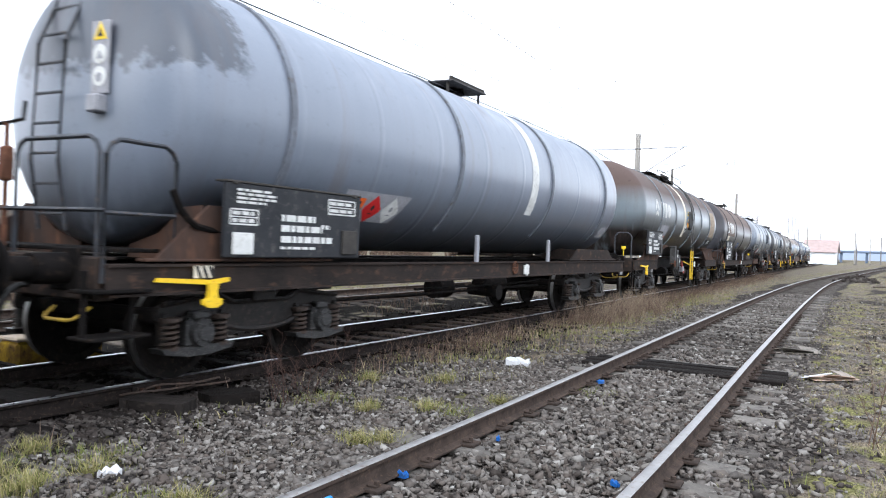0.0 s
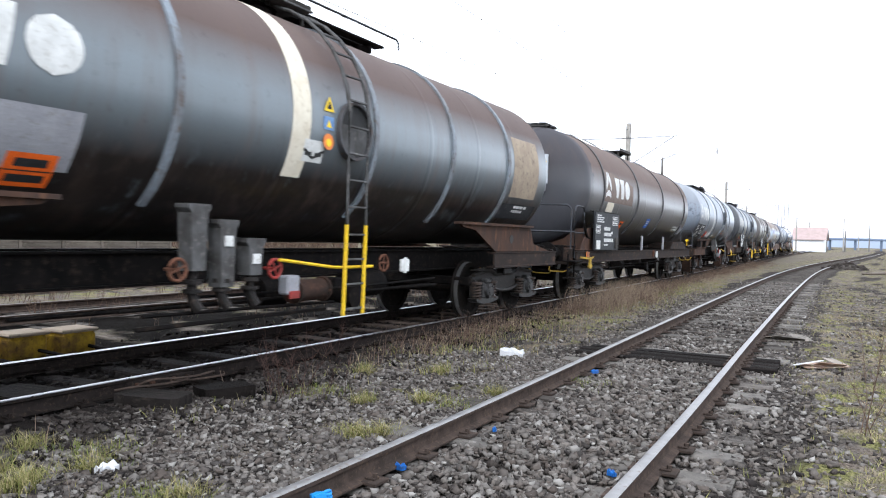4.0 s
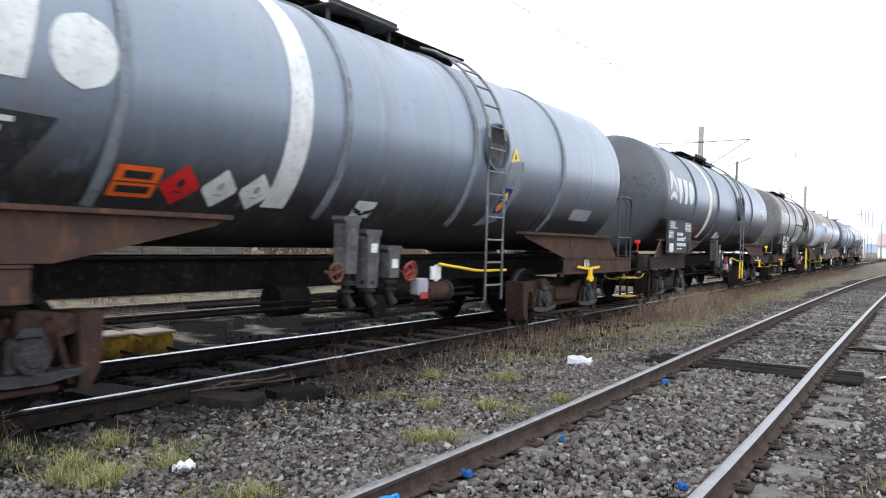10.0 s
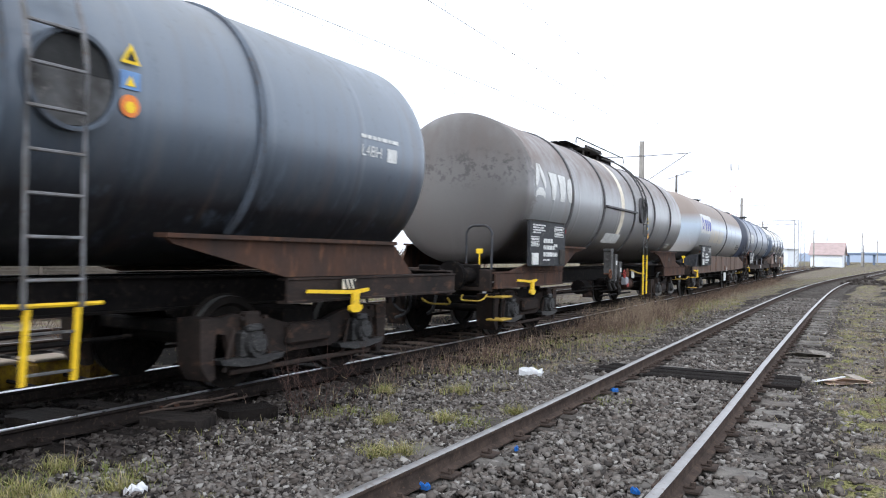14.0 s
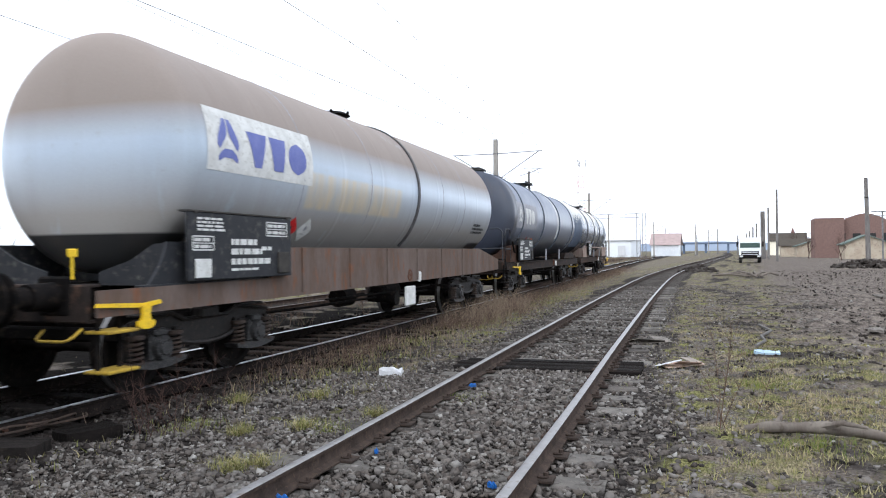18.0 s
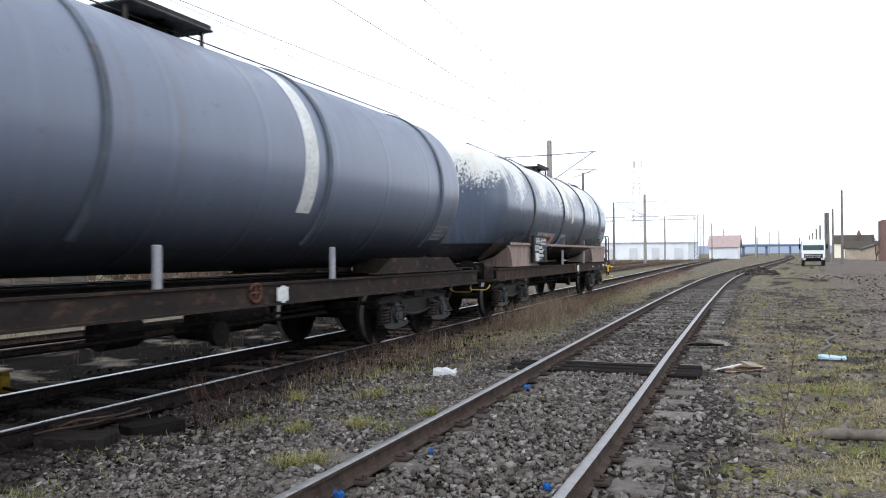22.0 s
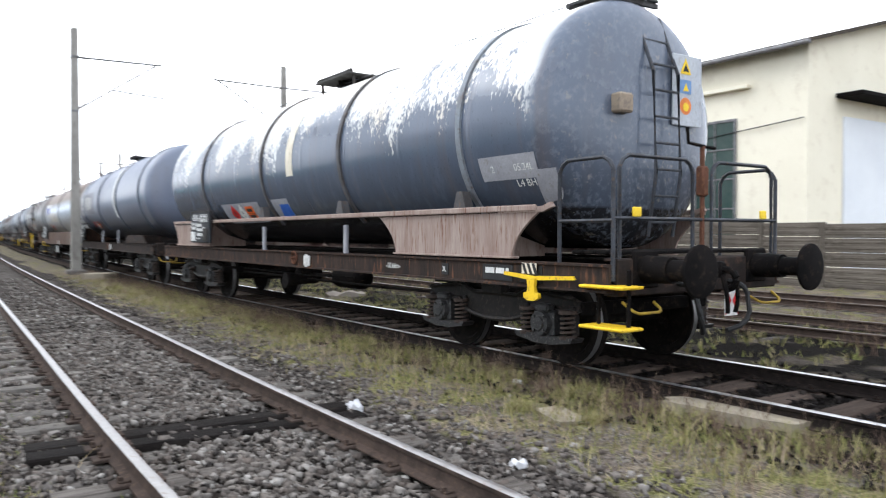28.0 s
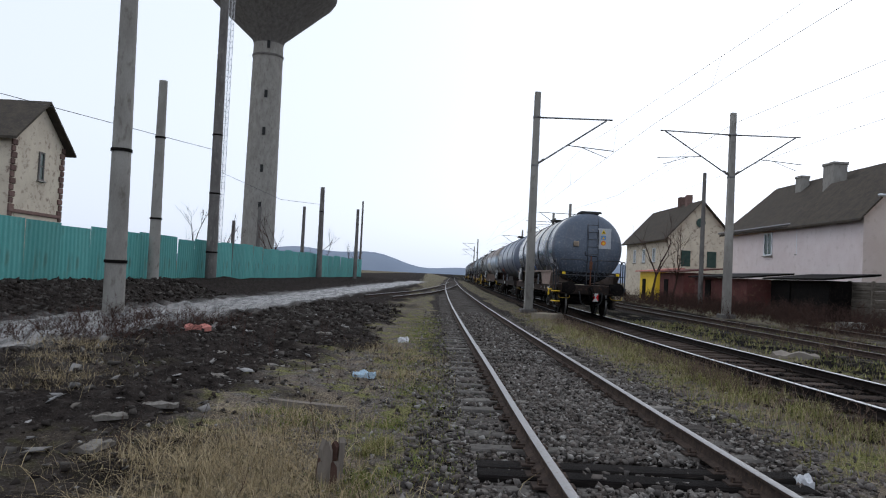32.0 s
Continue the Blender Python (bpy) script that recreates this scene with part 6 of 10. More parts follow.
            q.lathe([(rr, 0.0), (rr + 0.035, 0.0), (rr + 0.035, 0.1), (rr, 0.1), (rr, 0.0)], 28, Matrix.Translation((1.31, ry, rz)) @ pose(0, 0, 0, 0, 0, -90))
            ring = part("recess_ring", q, M["band_dark" if k in (4, 5) else "tank_band"], w, "round steel collar on the tank", 35)
            q = Geo()
            q.cyl((1.3, ry, rz), (1.372, ry, rz), rr - 0.01, n=28)
            part("recess_floor", q, M["cover"], ring, "", 35)
            # flat black half-disc paints the dark of the opening
            q = Geo()
            q.prism([(ry + (rr - 0.02) * math.cos(a), rz + 0.02 + (rr - 0.03) * math.sin(a)) for a in np.linspace(0.15, math.pi - 0.15, 13)], 1.372, 1.376, "x")
            part("recess_opening", q, M["black"], ring, "", 35)
            if k == 4:
                skin_part(w, "blue_panel", [[(2.22, -0.1), (2.62, -0.05), (2.66, -0.45), (2.42, -1.05), (1.95, -1.12), (2.18, -0.5)]], "band_blue", "blue-grey panel of older paint", 0.004)
                tri = skin_part(w, "warning_label", [[(2.22, -0.09), (2.48, -0.07), (2.35, 0.13)]], "sign_yellow", "yellow warning triangle", 0.009)
                skin_part(tri, "sign_print", [[(2.32, -0.04), (2.38, -0.04), (2.35, 0.05)]], "black", "", 0.012)
                sg = skin_part(w, "warning_label", [[(2.16, -0.86), (2.4, -0.86), (2.45, -0.46), (2.21, -0.46)]], "blue_navy", "dark blue warning notice", 0.008)
                skin_part(sg, "sign_print", [[(2.23, -0.64), (2.4, -0.64), (2.32, -0.5)]], "sign_yellow", "", 0.011)
                skin_part(sg, "sign_print", [[(2.28 + 0.085 * math.cos(a), -0.75 + 0.085 * math.sin(a)) for a in np.linspace(0, 6.2832, 17)[:-1]]], "sign_orange", "", 0.011)
            else:
                sy, sz = {2: (-0.1, 2.55), 5: (2.12, 2.7), 6: (2.12, 2.18), 0: (2.5, 2.6)}[k]
                warning_set(w, (1.366, sy, sz), 0.18)
            if k in (2, 4, 5):
                lab = skin_part(w, "bent_label", [rect({2: -0.3, 4: -0.6, 5: -0.05}[k], {2: -0.35, 4: -0.98, 5: -1.02}[k], 0.34, 0.24)], "white", "white label with a dark chevron", 0.006)
                cy, cu = {2: -0.3, 4: -0.6, 5: -0.05}[k], {2: -0.35, 4: -0.98, 5: -1.02}[k]
                skin_part(lab, "chevron", [[(cy - 0.17, cu + 0.03), (cy, cu - 0.04), (cy + 0.17, cu + 0.03), (cy + 0.17, cu - 0.02), (cy, cu - 0.09), (cy - 0.17, cu - 0.02)]], "black", "", 0.009)
            valve_bank(w, {2: -1.9, 4: -1.13, 5: -1.33, 6: -1.2, 0: -1.0}[k])
    u_row = -0.88
    if k in (1, 3, 8):
        data_board(w, -6.4, -4.3, rng, {1: 1.16, 3: 1.12, 8: 1.15}[k], {1: 1.84, 3: 2.0, 8: 1.8}[k])
        tie_hook(w, {1: -6.46, 3: -6.52, 8: -6.12}[k], "yellow" if k != 3 else "yellow_dirty", True, {1: (-0.6, 0.2), 3: (-0.67, 0.32), 8: (-0.85, 0.2)}[k])
        footstep(w, -7.4, 0.89, "steel_dark", 0.56)
        q = Geo()
        q.tube(rounded([(1.36, -6.9, 1.72), (1.36, -6.75, 1.45), (1.3, -6.3, 1.38)], 0.2), 0.03, 6)
        part("drain_pipe", q, M["steel_dark"], w, "", 50)
    if k == 1:
        skin_part(w, "grey_panel", [[(-4.2, u_row - 0.2), (-2.95, u_row - 0.2), (-2.75, u_row + 0.24), (-4.2, u_row + 0.24)]], "panel_grey", "", 0.004)
        hazard_marks(w, -3.95, u_row, "orw")
        skin_part(w, "text_panel", [rect(6.2, -0.85, 0.5, 0.3)], "panel_grey")
    if k == 3:
        skin_part(w, "brown_panel", [[(-5.3, -0.28), (-2.4, -0.28), (-2.4, 0.28), (-5.25, 0.5)]], "panel_brown", "", 0.003)
        skin_part(w, "company_mark", mark_shapes(-4.95, 0.12, 0.62), "white", "white three-armed mark", 0.008)
        skin_part(w, "company_mark_blocks", block_word(-4.35, 0.1, 0.5, 1.55), "white", "heavy white block shape", 0.008)
        skin_part(w, "cream_panel", [rect(-4.6, -0.42, 0.62, 0.26)], "cream", "", 0.008)
        hazard_marks(w, -3.62, u_row, "rwo")
        bl = skin_part(w, "blue_label", [rect(0.2, -0.7, 0.46, 0.3)], "blue_sign")
        skin_part(bl, "lettering", bars(0.02, -0.64, 0.36, 3, rng, 0.03, 0.03), "white", "", 0.009)
        skin_part(w, "lettering", bars(4.4, -0.72, 1.2, 2, rng, 0.06), "white")
        skin_part(w, "text_panel", [rect(6.2, -0.85, 0.5, 0.3)], "panel_grey")
    if k == 2:
        data_board(w, -6.6, -4.7, rng)
        skin_part(w, "grey_panel", [rect(-3.6, -0.62, 1.1, 0.5)], "panel_grey", "", 0.004)
        skin_part(w, "company_mark", mark_shapes(-5.1, 0.1, 0.5), "white", "white three-armed mark", 0.008)
        skin_part(w, "company_mark_blocks", block_word(-4.5, 0.08, 0.45, 1.4), "white", "heavy white block shape", 0.008)
        hazard_marks(w, -4.2, u_row, "rwo")
        tie_hook(w, -6.4, "yellow", False)
        skin_part(w, "text_panel", [rect(5.78, -0.8, 1.5, 0.3)], "board")
        skin_part(w, "lettering", bars(5.55, -0.7, 0.7, 2, rng, 0.05), "white", "", 0.009)
        skin_part(w, "beige_panel", [rect(5.72, 0.0, 1.15, 1.05)], "cream_dirty", "faded beige patch of old paint", 0.003)
    if k == 4:
        skin_part(w, "black_data_panel", [[(-6.75, -1.1), (-4.6, -1.1), (-4.25, -0.42), (-6.6, -0.4)]], "board", "black panel painted on the tank", 0.004)
        for a, b2, n, wd in ((-6.5, -0.5, 4, 0.62), (-6.05, -0.76, 2, 0.5), (-6.2, -0.9, 3, 0.55), (-5.45, -0.5, 3, 0.4), (-5.0, -0.5, 2, 0.5), (-5.35, -0.72, 3, 0.8), (-5.3, -0.98, 2, 0.5)):
            skin_part(w, "lettering", bars(a, b2, wd, n, rng, 0.04, 0.024), "white", "", 0.008)
        skin_part(w, "company_mark", mark_shapes(-5.9, 0.12, 0.62), "white", "white three-armed mark", 0.008)
        skin_part(w, "company_mark_blocks", block_word(-5.45, 0.05, 0.55, 1.6), "white", "heavy white block shape", 0.008)
        hazard_marks(w, -3.52, u_row, "orww")
        for y in (-6.57, -5.1):
            q = Geo()
            q.box((1.36, y, 1.3), (0.12, 0.34, 0.24), 0.02)
            q.box((1.36, y, 1.43), (0.18, 0.4, 0.03), 0.01)
            part("lamp_box", q, M["steel_dark"], w, "dark steel box on the saddle", 30)
        skin_part(w, "text_panel", [rect(5.2, -0.75, 0.8, 0.22)], "panel_grey")
    if k == 5:
        data_board(w, -6.8, -4.78, rng, 1.2, 1.98)
        skin_part(w, "company_mark", mark_shapes(-6.05, 0.2, 0.72), "white", "white three-armed mark", 0.008)
        skin_part(w, "company_mark_blocks", block_word(-5.72, 0.12, 0.6, 1.5), "white", "heavy white block shape", 0.008)
        hazard_marks(w, -4.2, u_row, "owr")
        skin_part(w, "text_panel", [rect(-0.5, -0.92, 0.4, 0.22)], "white")
        tie_hook(w, 5.07, "yellow", True, (-0.79, 0.26))
        skin_part(w, "lettering", bars(5.2, 0.15, 0.9, 1, rng, 0.045), "white")
        tail_text(w, "L4BH", 0.18, (1.368, 5.4, 2.55), (90, 0, 90), "white")
        skin_part(w, "white_panel", [rect(5.82, -0.02, 0.2, 0.16)], "white")
    if k == 6:
        data_board(w, -6.7, -4.9, rng, 1.2, 1.98)
        skin_part(w, "company_mark", mark_shapes(-5.95, 0.15, 0.62), "white", "white three-armed mark", 0.008)
        skin_part(w, "company_mark_blocks", block_word(-5.5, 0.1, 0.5, 1.45), "white", "heavy white block shape", 0.008)
        hazard_marks(w, -4.5, u_row, "wr")
        q = Geo()
        q.prism([(-2.0, 2.5), (0.7, 2.5), (0.7, 2.54), (-2.0, 2.54)], TANK_R - 0.02, TANK_R + 0.09, "x")
        part("side_ledge", q, M["tank_band"], w, "", 30)
        skin_part(w, "white_panel", [rect(-0.7, -0.78, 1.3, 0.26)], "white")
        tie_hook(w, -6.4, "yellow", False)
        skin_part(w, "lettering", bars(5.5, -0.8, 0.8, 2, rng, 0.06), "white")
    if k == 7:
        data_board(w, -6.17, -4.08, rng, 1.14, 1.86)
        skin_part(w, "mark_panel", [rect(-4.48, 0.14, 2.42, 0.72)], "white", "pale panel behind the mark", 0.004)
        skin_part(w, "company_mark", mark_shapes(-5.3, 0.14, 0.5), "letter_blue", "blue three-armed mark", 0.008)
        skin_part(w, "company_mark_blocks", block_word(-4.9, 0.1, 0.42, 1.45), "letter_blue", "heavy blue block shape", 0.008)
        hazard_marks(w, -3.9, u_row, "orw")
        tie_hook(w, -6.75, "yellow", False)
        skin_part(w, "lettering", bars(5.2, -0.5, 1.0, 3, rng, 0.06), "board")
        q = Geo()
        q.box((1.36, 0.5, 0.62), (0.05, 0.5, 0.36), 0.02)
        part("white_valve_plate", q, M["white"], w, "white plate under the beam", 30)
    if k == 8:
        skin_part(w, "grey_panel", [rect(-4.5, 0.0, 3.3, 0.82)], "panel_grey", "grey panel behind the mark", 0.004)
        skin_part(w, "company_mark", mark_shapes(-5.65, 0.02, 0.5), "white", "white three-armed mark", 0.008)
        skin_part(w, "company_mark_blocks", block_word(-4.85, 0.0, 0.5, 1.5), "white", "heavy white block shape", 0.008)
        hazard_marks(w, -3.95, u_row, "rwo")
        skin_part(w, "lettering", bars(5.9, -0.7, 0.6, 4, rng, 0.05), "panel_grey")
    if k == 9:
        data_board(w, -4.7, -3.46, rng, 1.2, 1.84)
        skin_part(w, "grey_panel", [rect(-2.43, -0.84, 1.96, 0.46)], "panel_grey", "", 0.004)
        hazard_marks(w, -2.85, -0.84, "rwo")
        skin_part(w, "grey_panel", [rect(-0.45, -0.82, 0.7, 0.44)], "panel_grey", "", 0.004)
        skin_part(w, "blue_label", [[(-0.6, -0.98), (-0.1, -0.98), (-0.12, -0.7), (-0.48, -0.7)]], "blue_sign", "", 0.008)
        skin_part(w, "grey_panel", [rect(5.8, -0.5, 0.92, 0.27)], "panel_grey", "grey panel with test date", 0.006)
        tail_text(w, "2", 0.11, (1.272, 5.55, 2.07), (90 + 22, 0, 90), "white")
        tail_text(w, "05.24L", 0.11, (1.272, 6.05, 2.07), (90 + 22, 0, 90), "white")
        tail_text(w, "L4 BH", 0.12, (1.198, 6.03, 1.91), (90 + 29, 0, 90), "white")
        skin_part(w, "grey_panel", [[(6.44, -0.9), (6.5, -0.82), (6.52, -0.55), (6.2, -0.55), (6.16, -0.95)]], "panel_grey", "", 0.006)
        tail_text(w, "-10,66m-", 0.1, (1.352, 3.6, 0.97), (90, 0, 90), "white")
        tail_text(w, "3L", 0.09, (1.356, 4.75, 0.97), (90, 0, 90), "white")
        for y, wd, h in ((4.75, 0.13, 0.13), (5.72, 0.5, 0.17), (6.25, 0.34, 0.17)):
            q = Geo()
            q.box((1.338, y, 0.97), (0.014, wd, h), 0.003)
            pl = part("frame_plate", q, M["black"], w, "black plate on the frame", 30)
        t2 = Geo()
        for s in bars(5.52, 0.99, 0.4, 1, rng, 0.06, 0.02, False):
            t2.prism(s, 1.345, 1.348, "x")
        part("lettering", t2, M["white"], pl)
        tie_hook(w, 6.34, "yellow", True, (-0.43, 0.56))
        for z, mt in ((0.9, "yellow"), (0.53, "yellow")):
            q = Geo()
            q.box((1.28, 7.26, z), (0.28, 0.54, 0.03), 0.01)
            part("footstep", q, M[mt], w, "yellow step plate", 30)
        for y in (7.08, 7.44):
            q = Geo()
            q.box((1.24, y, 0.78), (0.04, 0.03, 0.55), 0.006)
            part("step_hanger", q, M["steel_dark"], w, "", 30)
        q = Geo()
        q.box((0.47, 6.66, 2.72), (0.2, 0.16, 0.2), 0.02)
        part("tail_box", q, M["cream_dirty"], w, "small box on the tank end", 30)
        q = Geo()
        q.box((-0.6, 6.645, 2.96), (0.5, 0.02, 0.78), 0.005)
        sg = part("end_sign", q, M["plate_pale"], w, "pale grey plate with warning labels", 30)
        warning_set(sg, (-0.56, 6.657, 3.0), 0.19, 1)
        q = Geo()
        q.box((-0.18, E - 0.45, 0.72), (0.2, 0.015, 0.3), 0.004)
        tp = part("tail_plate", q, M["white"], w, "red and white tail plate", 30)
        for s in (-1, 1):
            q = Geo()
            q.prism([(-0.18 + s * 0.1, 0.58), (-0.18 + s * 0.1, 0.86), (-0.18 + s * 0.01, 0.72)], E - 0.44, E - 0.436, "y")
            part("red_triangle", q, M["red"], tp)
        for x in (1.0, -1.0):
            q = Geo()
            q.box((x, E - 0.63, 1.58), (0.12, 0.02, 0.09), 0.01)
            part("reflector", q, M["sign_yellow"], w, "yellow reflector on the railing", 30)
    elif z_type:
        q = Geo()
        ye = -6.87
        q.box((0.35, ye, 2.92), (0.24, 0.02, 0.66), 0.005)
        sg = part("end_sign", q, M["plate_pale" if k == 3 else "panel_grey"], w, "worn plate with warning labels", 30)
        warning_set(sg, (0.35, ye - 0.012, 2.95), 0.18, -1, k != 3)
        q = Geo()
        q.box((0.35, ye - 0.03, 2.5), (0.16, 0.12, 0.16), 0.015)
        part("end_box", q, M["panel_grey"], w, "", 30)
    if k == 4:
        platform(w, E, "rail_paint", 0.2)
        tie_hook(w, 5.16, "yellow", True, (-0.5, 0.43))
        footstep(w, E - 0.85, 0.72, "yellow_dirty", 0.5)
    if k in (2, 5, 6, 7, 4):
        if k not in (5, 7):
            handrail([(1.2, -E + 0.75, 1.1), (1.2, -E + 0.75, 1.85), (0.75, -E + 0.75, 1.85), (0.75, -E + 0.75, 1.1)], w)
        footstep(w, -E + 0.9, 0.72, "yellow_dirty" if k in (6, 7) else "steel_dark", 0.4)
        q = Geo()
        q.cyl((1.0, -E + 0.72, 1.2), (1.0, -E + 0.72, 1.42), 0.012, n=6)
        q.box((1.0, -E + 0.72, 1.44), (0.12, 0.02, 0.08), 0.01)
        part("marker_flag", q, M["red" if k == 5 else "sign_yellow"], w, "small red marker" if k == 5 else "small yellow marker", 30)
    WAGONS.append((w, (FRONT[k] + FRONT[k + 1]) / 2))
    return w


for k in range(10):
    build_wagon(k)


# ---- loose cover: ballast stones, grass, weeds ----
def ground_z(x, y):
    return zones(np.asarray(x, float), np.asarray(y, float))[4]


ROCK_V = np.array([(x, y, z) for x in (-0.8, 0.8) for y in (-0.8, 0.8) for z in (-0.8, 0.8)])
ROCK_F = [(0, 1, 3, 2), (4, 6, 7, 5), (0, 4, 5, 1), (2, 3, 7, 6), (0, 2, 6, 4), (1, 5, 7, 3)]


def stones(name, xs, ys, zs, sizes, rs, mat, label, flat=0.72):
    n = len(xs)
    v = ROCK_V[None] * (1 + rs.uniform(-0.6, 0.45, (n, 8, 1))) + rs.uniform(-0.32, 0.32, (n, 8, 3))
    v = v * (sizes[:, None] * rs.uniform(0.65, 1.25, (n, 3)))[:, None, :] * np.array([1, 1, flat])
    a = rs.uniform(0, 6.28, n)
    c, s = np.cos(a)[:, None], np.sin(a)[:, None]
    tilt = rs.uniform(-0.8, 0.8, n)[:, None]
    x0, y0, z0 = v[..., 0], v[..., 1], v[..., 2]
    y1, z1 = y0 * np.cos(tilt) - z0 * np.sin(tilt), y0 * np.sin(tilt) + z0 * np.cos(tilt)
    out = np.stack([x0 * c - y1 * s + xs[:, None], x0 * s + y1 * c + ys[:, None], z1 + zs[:, None]], -1)
    ob = bulk(name, out, 8, ROCK_F, mat)
    return tagged(ob, label, "gravel", kind="stuff")


def scatter_stones():
    rs = np.random.RandomState(11)

    def field(n, y_lo, y_hi, pick):
        y = rs.uniform(y_lo, y_hi, n)
        return pick(y, n), y

    # ballast of the siding, thickest where the camera stands; it hides the middle of most sleepers
    parts = []
    for n, lo, hi in ((44000, -13, 12), (8000, 12, 34), (9000, -30, -13)):
        parts.append(field(n, lo, hi, lambda y, k: on_a(y) + np.clip(rs.normal(0, 0.8, k), -1.9, 1.9) * 0.95))
    xs, ys = (np.concatenate(q) for q in zip(*parts))
    d = np.abs(xs - on_a(ys))
    bare = ((ys > -6.5) & (ys < -5.6) | (ys > 9.9) & (ys < 10.9)) & (d < 0.75)
    keep = ~(bare & (rs.uniform(0, 1, len(xs)) < 0.85)) & ~((np.abs(d - 0.752) < 0.07))
    xs, ys, d = xs[keep], ys[keep], d[keep]
    sz = 0.013 + 0.02 * rs.uniform(0, 1, len(xs)) ** 1.5
    lift = np.where(d < 0.5, rs.uniform(0.008, 0.05, len(xs)), np.where(d < 0.7, rs.uniform(0.0, 0.03, len(xs)), 0.012)) - 0.016 * (ys > 8)
    stones("siding_ballast", xs, ys, ground_z(xs, ys) + lift, sz, rs, M["gravel"], "dark broken ballast stones between the rails")
    # the gravel path between the tracks
    ys = np.concatenate([rs.uniform(1.2, 9.0, 30000), rs.uniform(-14, 24, 15000)])
    f = np.concatenate([rs.uniform(0, 1, 30000), np.abs(rs.normal(0, 0.3, 15000))])
    lo, hi = on_a(ys) - 0.85, on_b(ys) + 0.85
    xs = lo + (hi - lo) * f
    keep = (f < 1) & (rs.uniform(0, 1, len(xs)) < 0.85 + 0.5 * blobs(xs, ys, 0.9, 77))
    xs, ys = xs[keep], ys[keep]
    # gravel close to the main rail is split off for darker tones
    oil = xs - on_b(ys) + rs.normal(0, 0.2, len(xs)) < 1.55
    stones("path_gravel", xs[~oil], ys[~oil], ground_z(xs[~oil], ys[~oil]) + 0.008, 0.008 + 0.018 * rs.uniform(0, 1, int((~oil).sum())) ** 1.8, rs, M["gravel"], "grey gravel strewn between the tracks")
    stones("oily_gravel", xs[oil], ys[oil], ground_z(xs[oil], ys[oil]) + 0.008, rs.uniform(0.012, 0.034, int(oil.sum())), rs, M["gravel_brown"], "brown-black gravel beside the main rail")
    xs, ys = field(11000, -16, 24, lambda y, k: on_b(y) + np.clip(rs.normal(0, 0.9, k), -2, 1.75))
    stones("main_ballast", xs, ys, ground_z(xs, ys) + 0.006, rs.uniform(0.018, 0.042, len(xs)), rs, M["oily"], "black oily main-track ballast with train shade painted into its colour")
    ys = rs.uniform(-16, 22, 9000)
    xs = rs.uniform(-0.6, 6.5, 9000)
    w = zones(xs, ys)
    keep = rs.uniform(0, 1, len(xs)) < np.clip(w[0] + 0.5 * w[2] + 0.05, 0, 1)
    xs, ys = xs[keep], ys[keep]
    stones("yard_rubble", xs, ys, ground_z(xs, ys), rs.uniform(0.01, 0.035, len(xs)), rs, M["clod"], "clods and stones in the mud")
    # small pebbles in the trodden earth on the yard side
    ys = np.concatenate([rs.uniform(3.6, 36, 22000), rs.uniform(-14, -3.8, 7000)])
    xs = on_a(ys) + 0.95 + np.abs(rs.normal(0, 1.0 + 0.08 * np.clip(ys, 3, 40), len(ys)))
    keep = rs.uniform(0, 1, len(xs)) < 0.55 + 0.5 * blobs(xs, ys, 1.1, 61)
    xs, ys = xs[keep], ys[keep]
    stones("yard_pebbles", xs, ys, ground_z(xs, ys) + 0.004, (0.006 + 0.026 * rs.uniform(0, 1, len(xs)) ** 2), rs, M["gravel"], "small grey pebbles trodden into the earth")
    # heavier clods over the churned mud
    ys = np.concatenate([rs.uniform(-34, -5, 24000), rs.uniform(8, 60, 8000)])
    xs = np.concatenate([rs.uniform(0.9, 13, 24000), rs.uniform(2.0, 20, 8000)])
    w = zones(xs, ys)
    keep = (rs.uniform(0, 1, len(xs)) < w[2]) & (w[3] < 0.35)
    xs, ys = xs[keep], ys[keep]
    stones("mud_clods", xs, ys, ground_z(xs, ys), (0.012 + 0.045 * rs.uniform(0, 1, len(xs)) ** 2.5) * np.where(ys > 0, 0.8, np.clip(np.hypot(xs, ys) / 14, 0.7, 1.6)), rs, M["clod"], "wet dark clods of churned earth")
    ys = rs.uniform(-26, -5, 700)
    xs = rs.uniform(1.6, 9, 700)
    w = zones(xs, ys)
    keep = (w[2] > 0.4) & (w[3] < 0.4)
    xs, ys = xs[keep], ys[keep]
    stones("mud_scraps", xs, ys, ground_z(xs, ys) + 0.02, 0.02 + 0.07 * rs.uniform(0, 1, len(xs)) ** 3, rs, M["scrap"], "flat grey scraps trodden into the mud", 0.2)


M["scrap"] = islands("muddy_scraps", [(0.06, 0.052, 0.046), (0.2, 0.19, 0.18), (0.1, 0.085, 0.07), (0.3, 0.29, 0.28), (0.08, 0.07, 0.06)])
M["clod"] = islands("earth_clods", [(0.018, 0.0145, 0.013), (0.045, 0.038, 0.033), (0.026, 0.021, 0.0185), (0.1, 0.09, 0.08), (0.023, 0.019, 0.017)])
M["gravel_brown"] = islands("brown_black_gravel", [(0.018, 0.015, 0.014), (0.05, 0.042, 0.038), (0.03, 0.025, 0.022), (0.09, 0.08, 0.072), (0.022, 0.019, 0.018)])
# near-black tones hold both oil and the shade under the train
M["oily"] = islands("oily_shaded_ballast", [(0.005, 0.0045, 0.0045), (0.013, 0.0115, 0.011), (0.008, 0.007, 0.0065), (0.035, 0.03, 0.027)], 0.8)
scatter_stones()

